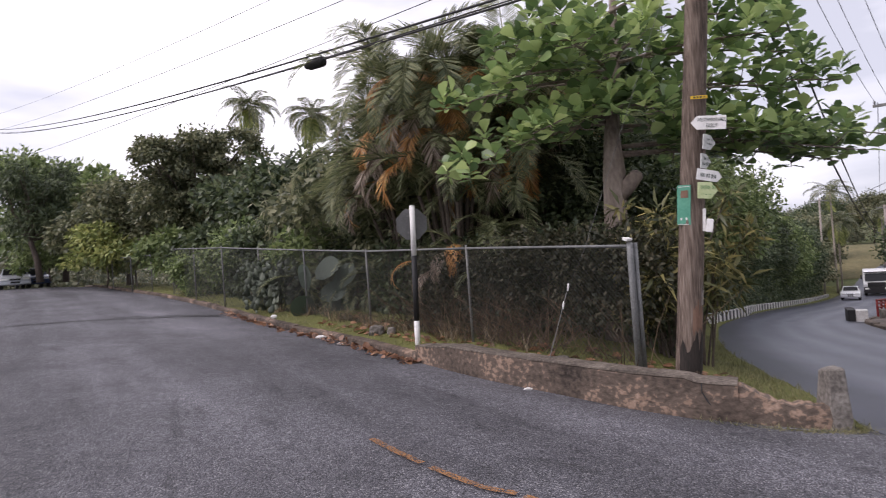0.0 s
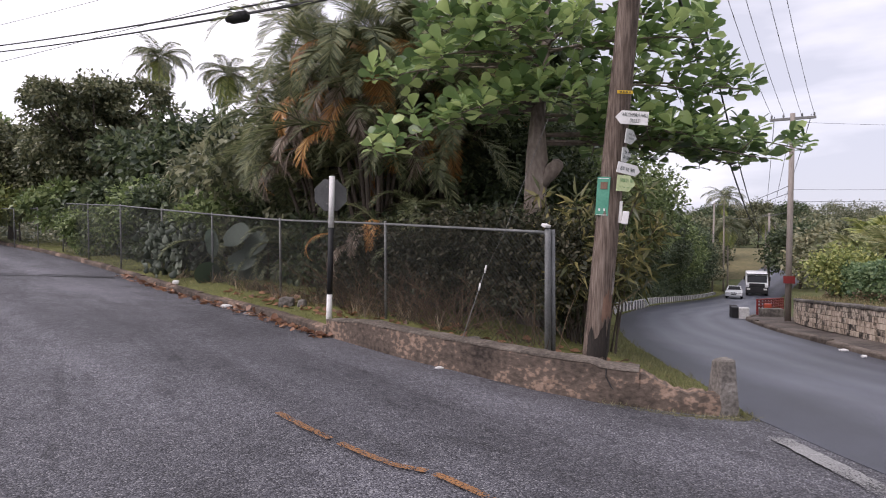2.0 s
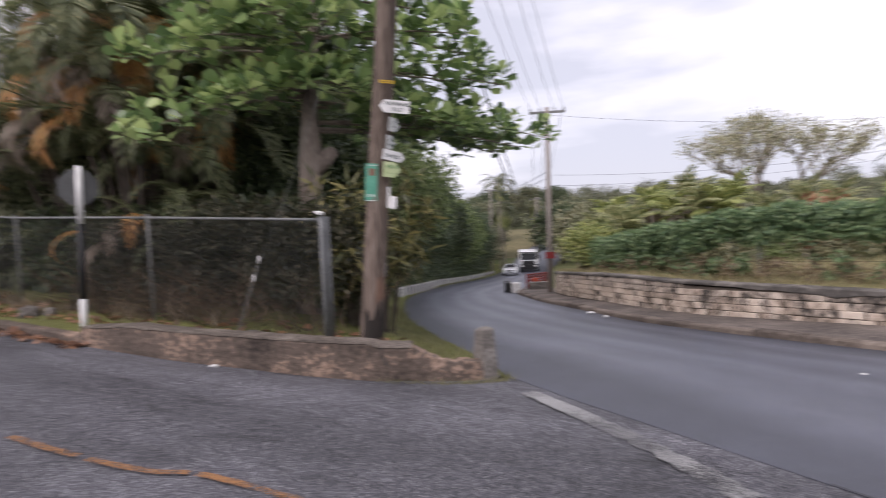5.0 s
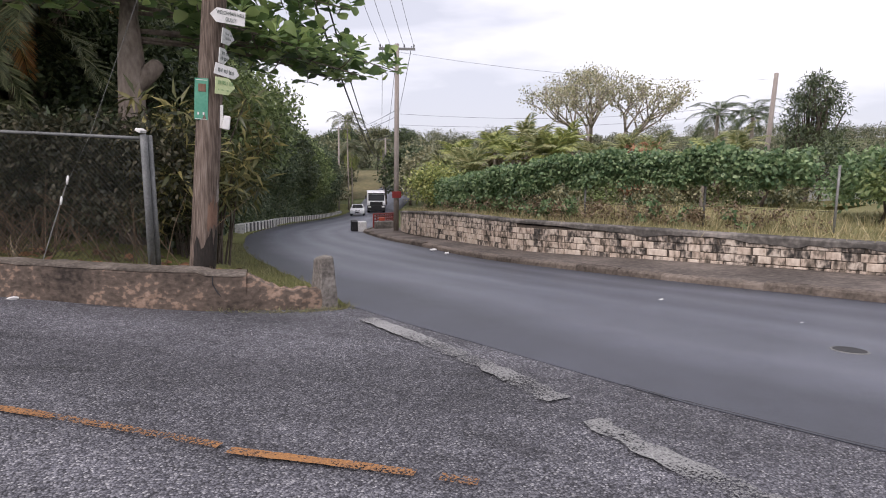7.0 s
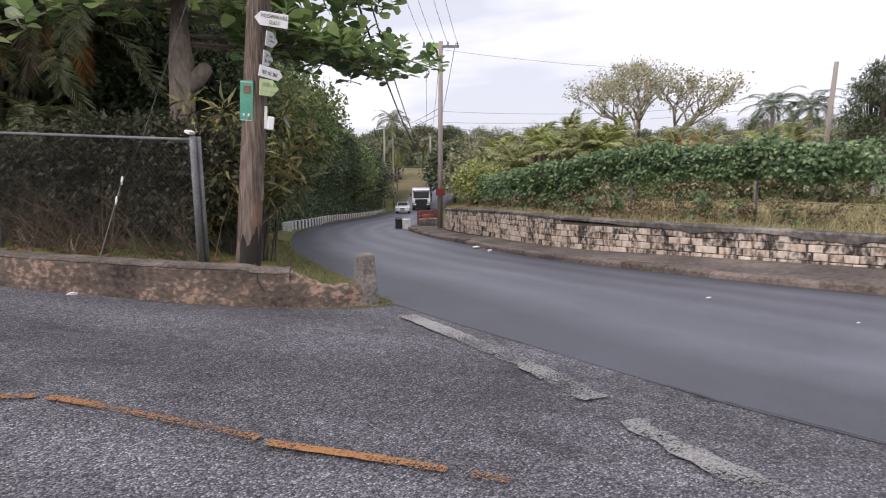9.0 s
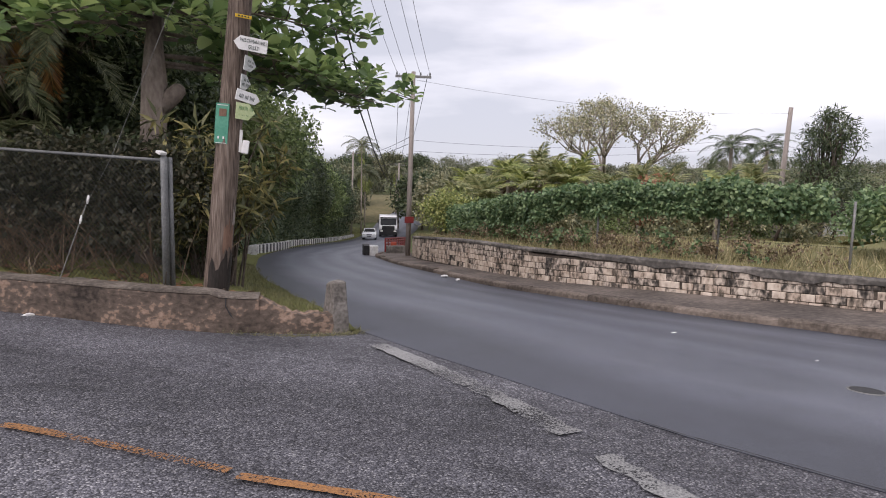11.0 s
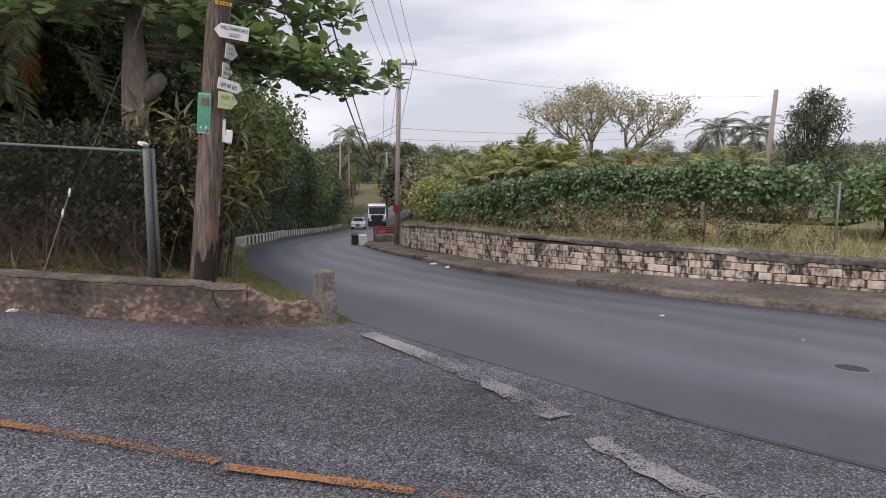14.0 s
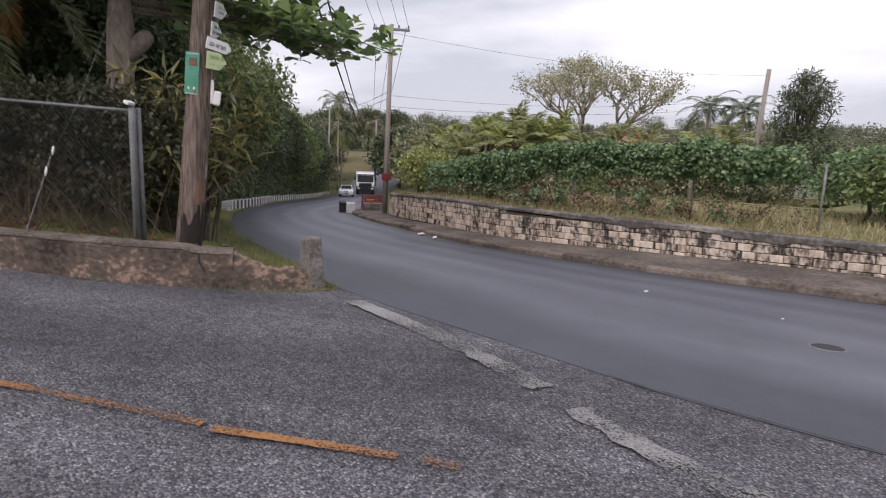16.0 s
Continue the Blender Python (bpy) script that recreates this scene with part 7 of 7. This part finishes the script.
def saloon(at, turn, label, pitch=0.0, paint="car_white"):
    m = pose(*at, 0, 0, turn) @ pose(0, 0, 0, pitch, 0, 0)
    t = thing("car", at, label, "car")
    out = [(-2.1, 0.35), (-2.12, 0.6), (-1.95, 0.74), (-1.0, 0.88), (0.0, 0.95), (1.6, 0.97), (2.1, 0.9), (2.15, 0.6), (2.1, 0.32), (-2.0, 0.25)]
    part("body", side_profile(out, 0.84, 1, m), M[paint], t, smooth=False)
    cab = [(-1.0, 0.88), (-0.35, 1.36), (0.9, 1.38), (1.6, 0.96), (0.0, 0.9)]
    part("cabin", side_profile(cab, 0.76, 0.84, m, 1.1), M[paint], t)
    bm = bmesh.new()
    q = [bm.verts.new(m @ Vector(p)) for p in ((-0.66, -0.97, 0.94), (0.66, -0.97, 0.94), (0.55, -0.44, 1.33), (-0.55, -0.44, 1.33))]
    bm.faces.new(q)
    g = bmesh.ops.solidify(bm, geom=bm.faces[:], thickness=-0.015)
    part("windscreen", bm, M["glass_dark"], t)
    for sx in (-1, 1):
        part("headlight", box((0.34, 0.08, 0.13), m @ pose(sx * 0.58, -2.09, 0.62), 0.03), M["lamp_glass"], t)
        part("side_window", box((0.02, 1.5, 0.3), m @ pose(sx * 0.70, 0.2, 1.14, 0, sx * -16, 0), 0.008), M["glass_dark"], t)
    part("grille", box((0.6, 0.05, 0.1), m @ pose(0, -2.11, 0.6), 0.02), M["black_paint"], t)
    part("bumper", box((1.62, 0.12, 0.2), m @ pose(0, -2.1, 0.38), 0.04), M[paint], t)
    part("plate", box((0.5, 0.02, 0.11), m @ pose(0, -2.17, 0.42), 0.004), M["black_paint"], t)
    for x, y in ((-0.74, -1.3), (0.74, -1.3), (-0.74, 1.35), (0.74, 1.35)):
        wheel(t, x, y, 0.31, 0.31, 0.2, m)
    return t


def lorry(at, turn, label, pitch=0.0):
    m = pose(*at, 0, 0, turn) @ pose(0, 0, 0, pitch, 0, 0)
    t = thing("truck", at, label, "truck")
    part("chassis", box((2.2, 7.0, 0.35), m @ pose(0, 3.0, 0.85), 0.03), M["black_paint"], t)
    cab = [(-0.55, 0.75), (-0.6, 1.35), (-0.5, 1.6), (-0.25, 2.6), (0.0, 2.85), (1.5, 2.9), (1.6, 0.75)]
    part("cab", side_profile(cab, 1.22, 0.95, m, 2.3), M["car_white"], t)
    part("bumper", box((2.45, 0.5, 0.75), m @ pose(0, -0.45, 0.68), 0.06), M["black_paint"], t)
    part("grille", box((1.7, 0.08, 0.5), m @ pose(0, -0.62, 1.3), 0.05), M["black_paint"], t)
    part("windscreen", box((2.15, 0.06, 0.85), m @ pose(0, -0.41, 2.08, -14, 0, 0), 0.02), M["glass_dark"], t)
    part("sun_visor", box((2.3, 0.3, 0.1), m @ pose(0, -0.45, 2.68), 0.03), M["black_paint"], t)
    for sx in (-1, 1):
        part("headlight", box((0.4, 0.08, 0.2), m @ pose(sx * 0.92, -0.71, 0.85), 0.03), M["lamp_glass"], t)
        part("mirror", box((0.16, 0.1, 0.5), m @ pose(sx * 1.4, -0.35, 2.15), 0.03), M["black_paint"], t)
    part("load_bed", box((2.4, 4.6, 1.5), m @ pose(0, 4.3, 1.9), 0.05), M["car_white"], t, "pale tipper body")
    part("headboard", box((2.4, 0.12, 0.35), m @ pose(0, 1.9, 2.8), 0.03), M["car_white"], t)
    for x, y in ((-1.05, 0.3), (1.05, 0.3), (-1.0, 4.2), (1.0, 4.2), (-1.0, 5.6), (1.0, 5.6)):
        wheel(t, x, y, 0.5, 0.5, 0.32, m)
    return t


lorry((43.2, 73.4, rise(43.2, 73.4) + 0.03), -29, "white tipper truck with black bumper waiting on the main road")
saloon((36.6, 66.6, rise(36.6, 66.6) + 0.04), -31, "white saloon car driving up the main road", -4)
saloon((-31.6, 38.6, rise(-31.6, 38.6) + 0.01), 40, "silver-blue saloon car coming along the side road", paint="car_silver")
saloon((-32.5, 41.3, rise(-32.5, 41.3) + 0.01), 46, "dark blue car parked at the kerb of the side road", paint="car_blue")

# ---- the house beyond the field ----
hx, hy = 44.2, 13.6
hz = stand(hx, hy)
house = thing("house", (hx, hy, hz), "low white house with a grey metal roof beyond the field", "house")
m = pose(hx, hy, hz, 0, 0, -20)
part("wall", box((7, 6, 2.3), m @ pose(0, 0, 1.1)), M["parapet_white"], house)
bm = bmesh.new()
rv = [(-4, -3.4, 2.2), (4, -3.4, 2.2), (4, 3.4, 2.2), (-4, 3.4, 2.2), (-4, 0, 3.3), (4, 0, 3.3)]
rv = [bm.verts.new(m @ Vector(p)) for p in rv]
for q in ((0, 1, 5, 4), (2, 3, 4, 5), (0, 4, 3), (1, 2, 5), (0, 3, 2, 1)):
    bm.faces.new([rv[i] for i in q])
part("roof", bm, M["roof_metal"], house)
for k in (-2, 0.3):
    w = part("window", box((0.06, 1.1, 1.0), m @ pose(-3.52, k, 1.3), 0.01), M["white_paint"], house)
    part("pane", box((0.03, 0.9, 0.8), m @ pose(-3.56, k, 1.3)), M["glass_dark"], w)


# ---- a small white house across the valley ----
fx, fy = polar(33.5, 112)
fz = base_land(fx, fy)
hut = thing("house", (fx, fy, fz), "small distant white house among trees across the valley", "house")
m = pose(fx, fy, fz, 0, 0, -30)
part("wall", box((5.0, 4.0, 2.2), m @ pose(0, 0, 1.0)), M["white_paint"], hut)
bm = bmesh.new()
rv = [bm.verts.new(m @ Vector(p)) for p in ((-2.8, -2.3, 2.1), (2.8, -2.3, 2.1), (2.8, 2.3, 2.1), (-2.8, 2.3, 2.1), (-2.8, 0, 2.9), (2.8, 0, 2.9))]
for q in ((0, 1, 5, 4), (2, 3, 4, 5), (0, 4, 3), (1, 2, 5), (0, 3, 2, 1)):
    bm.faces.new([rv[i] for i in q])
part("roof", bm, M["roof_metal"], hut)
for k in (-1.3, 1.2):
    part("window", box((0.9, 0.06, 0.9), m @ pose(k, -2.02, 1.2), 0.01), M["glass_dark"], hut)


# ---- the blocks of the retaining wall, course by course ----
rngb = random.Random(3)
wd = curve(BLOCKWALL, 0.05)
wdn = lefts(wd)
dist = np.concatenate([[0], np.cumsum(np.linalg.norm(np.diff(wd, axis=0), axis=1))])
start = float(dist[int(np.argmin(np.abs(wd[:, 1] - 2.2)))])
NEAR_Y = 14.2
rest = {False: ([], []), True: ([], [])}
for c in range(COURSES):
    s = start + (BL / 2 if c % 2 else 0) + rngb.uniform(0, 0.05)
    while s < dist[-1] - 0.3:
        i = int(np.searchsorted(dist, s))
        x, y = wd[i]
        nx, ny = wdn[i]
        slope = math.degrees(math.atan2(wall_base(*wd[min(i + 8, len(wd) - 1)]) - wall_base(x, y), 0.4))
        turn = math.degrees(math.atan2(wd[min(i + 4, len(wd) - 1)][1] - wd[i - 4][1], wd[min(i + 4, len(wd) - 1)][0] - wd[i - 4][0]))
        o = 0.012 + rngb.uniform(-0.009, 0.007)
        m = pose(x + nx * o, y + ny * o, wall_base(x, y) + CH * (c + 0.5) + rngb.uniform(-0.006, 0.006), 0, 0, turn + 180 + rngb.uniform(-1.2, 1.2)) @ pose(0, 0, 0, 0, slope, 0)
        if CH * (c + 1) > wall_height(y) - 0.05:
            s += BL
            continue
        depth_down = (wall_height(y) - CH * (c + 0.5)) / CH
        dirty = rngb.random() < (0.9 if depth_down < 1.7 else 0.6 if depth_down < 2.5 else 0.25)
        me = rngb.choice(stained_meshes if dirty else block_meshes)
        if y < NEAR_Y:
            ob = new("block", me)
            ob.parent = wall_right
            ob.matrix_parent_inverse = wall_right.matrix_basis.inverted()
            ob.matrix_basis = m
        else:
            rest_v, rest_f = rest[dirty]
            k = len(rest_v)
            rest_v += [tuple(m @ q.co) for q in me.vertices]
            rest_f += [tuple(k + j for j in p.vertices) for p in me.polygons]
        s += BL
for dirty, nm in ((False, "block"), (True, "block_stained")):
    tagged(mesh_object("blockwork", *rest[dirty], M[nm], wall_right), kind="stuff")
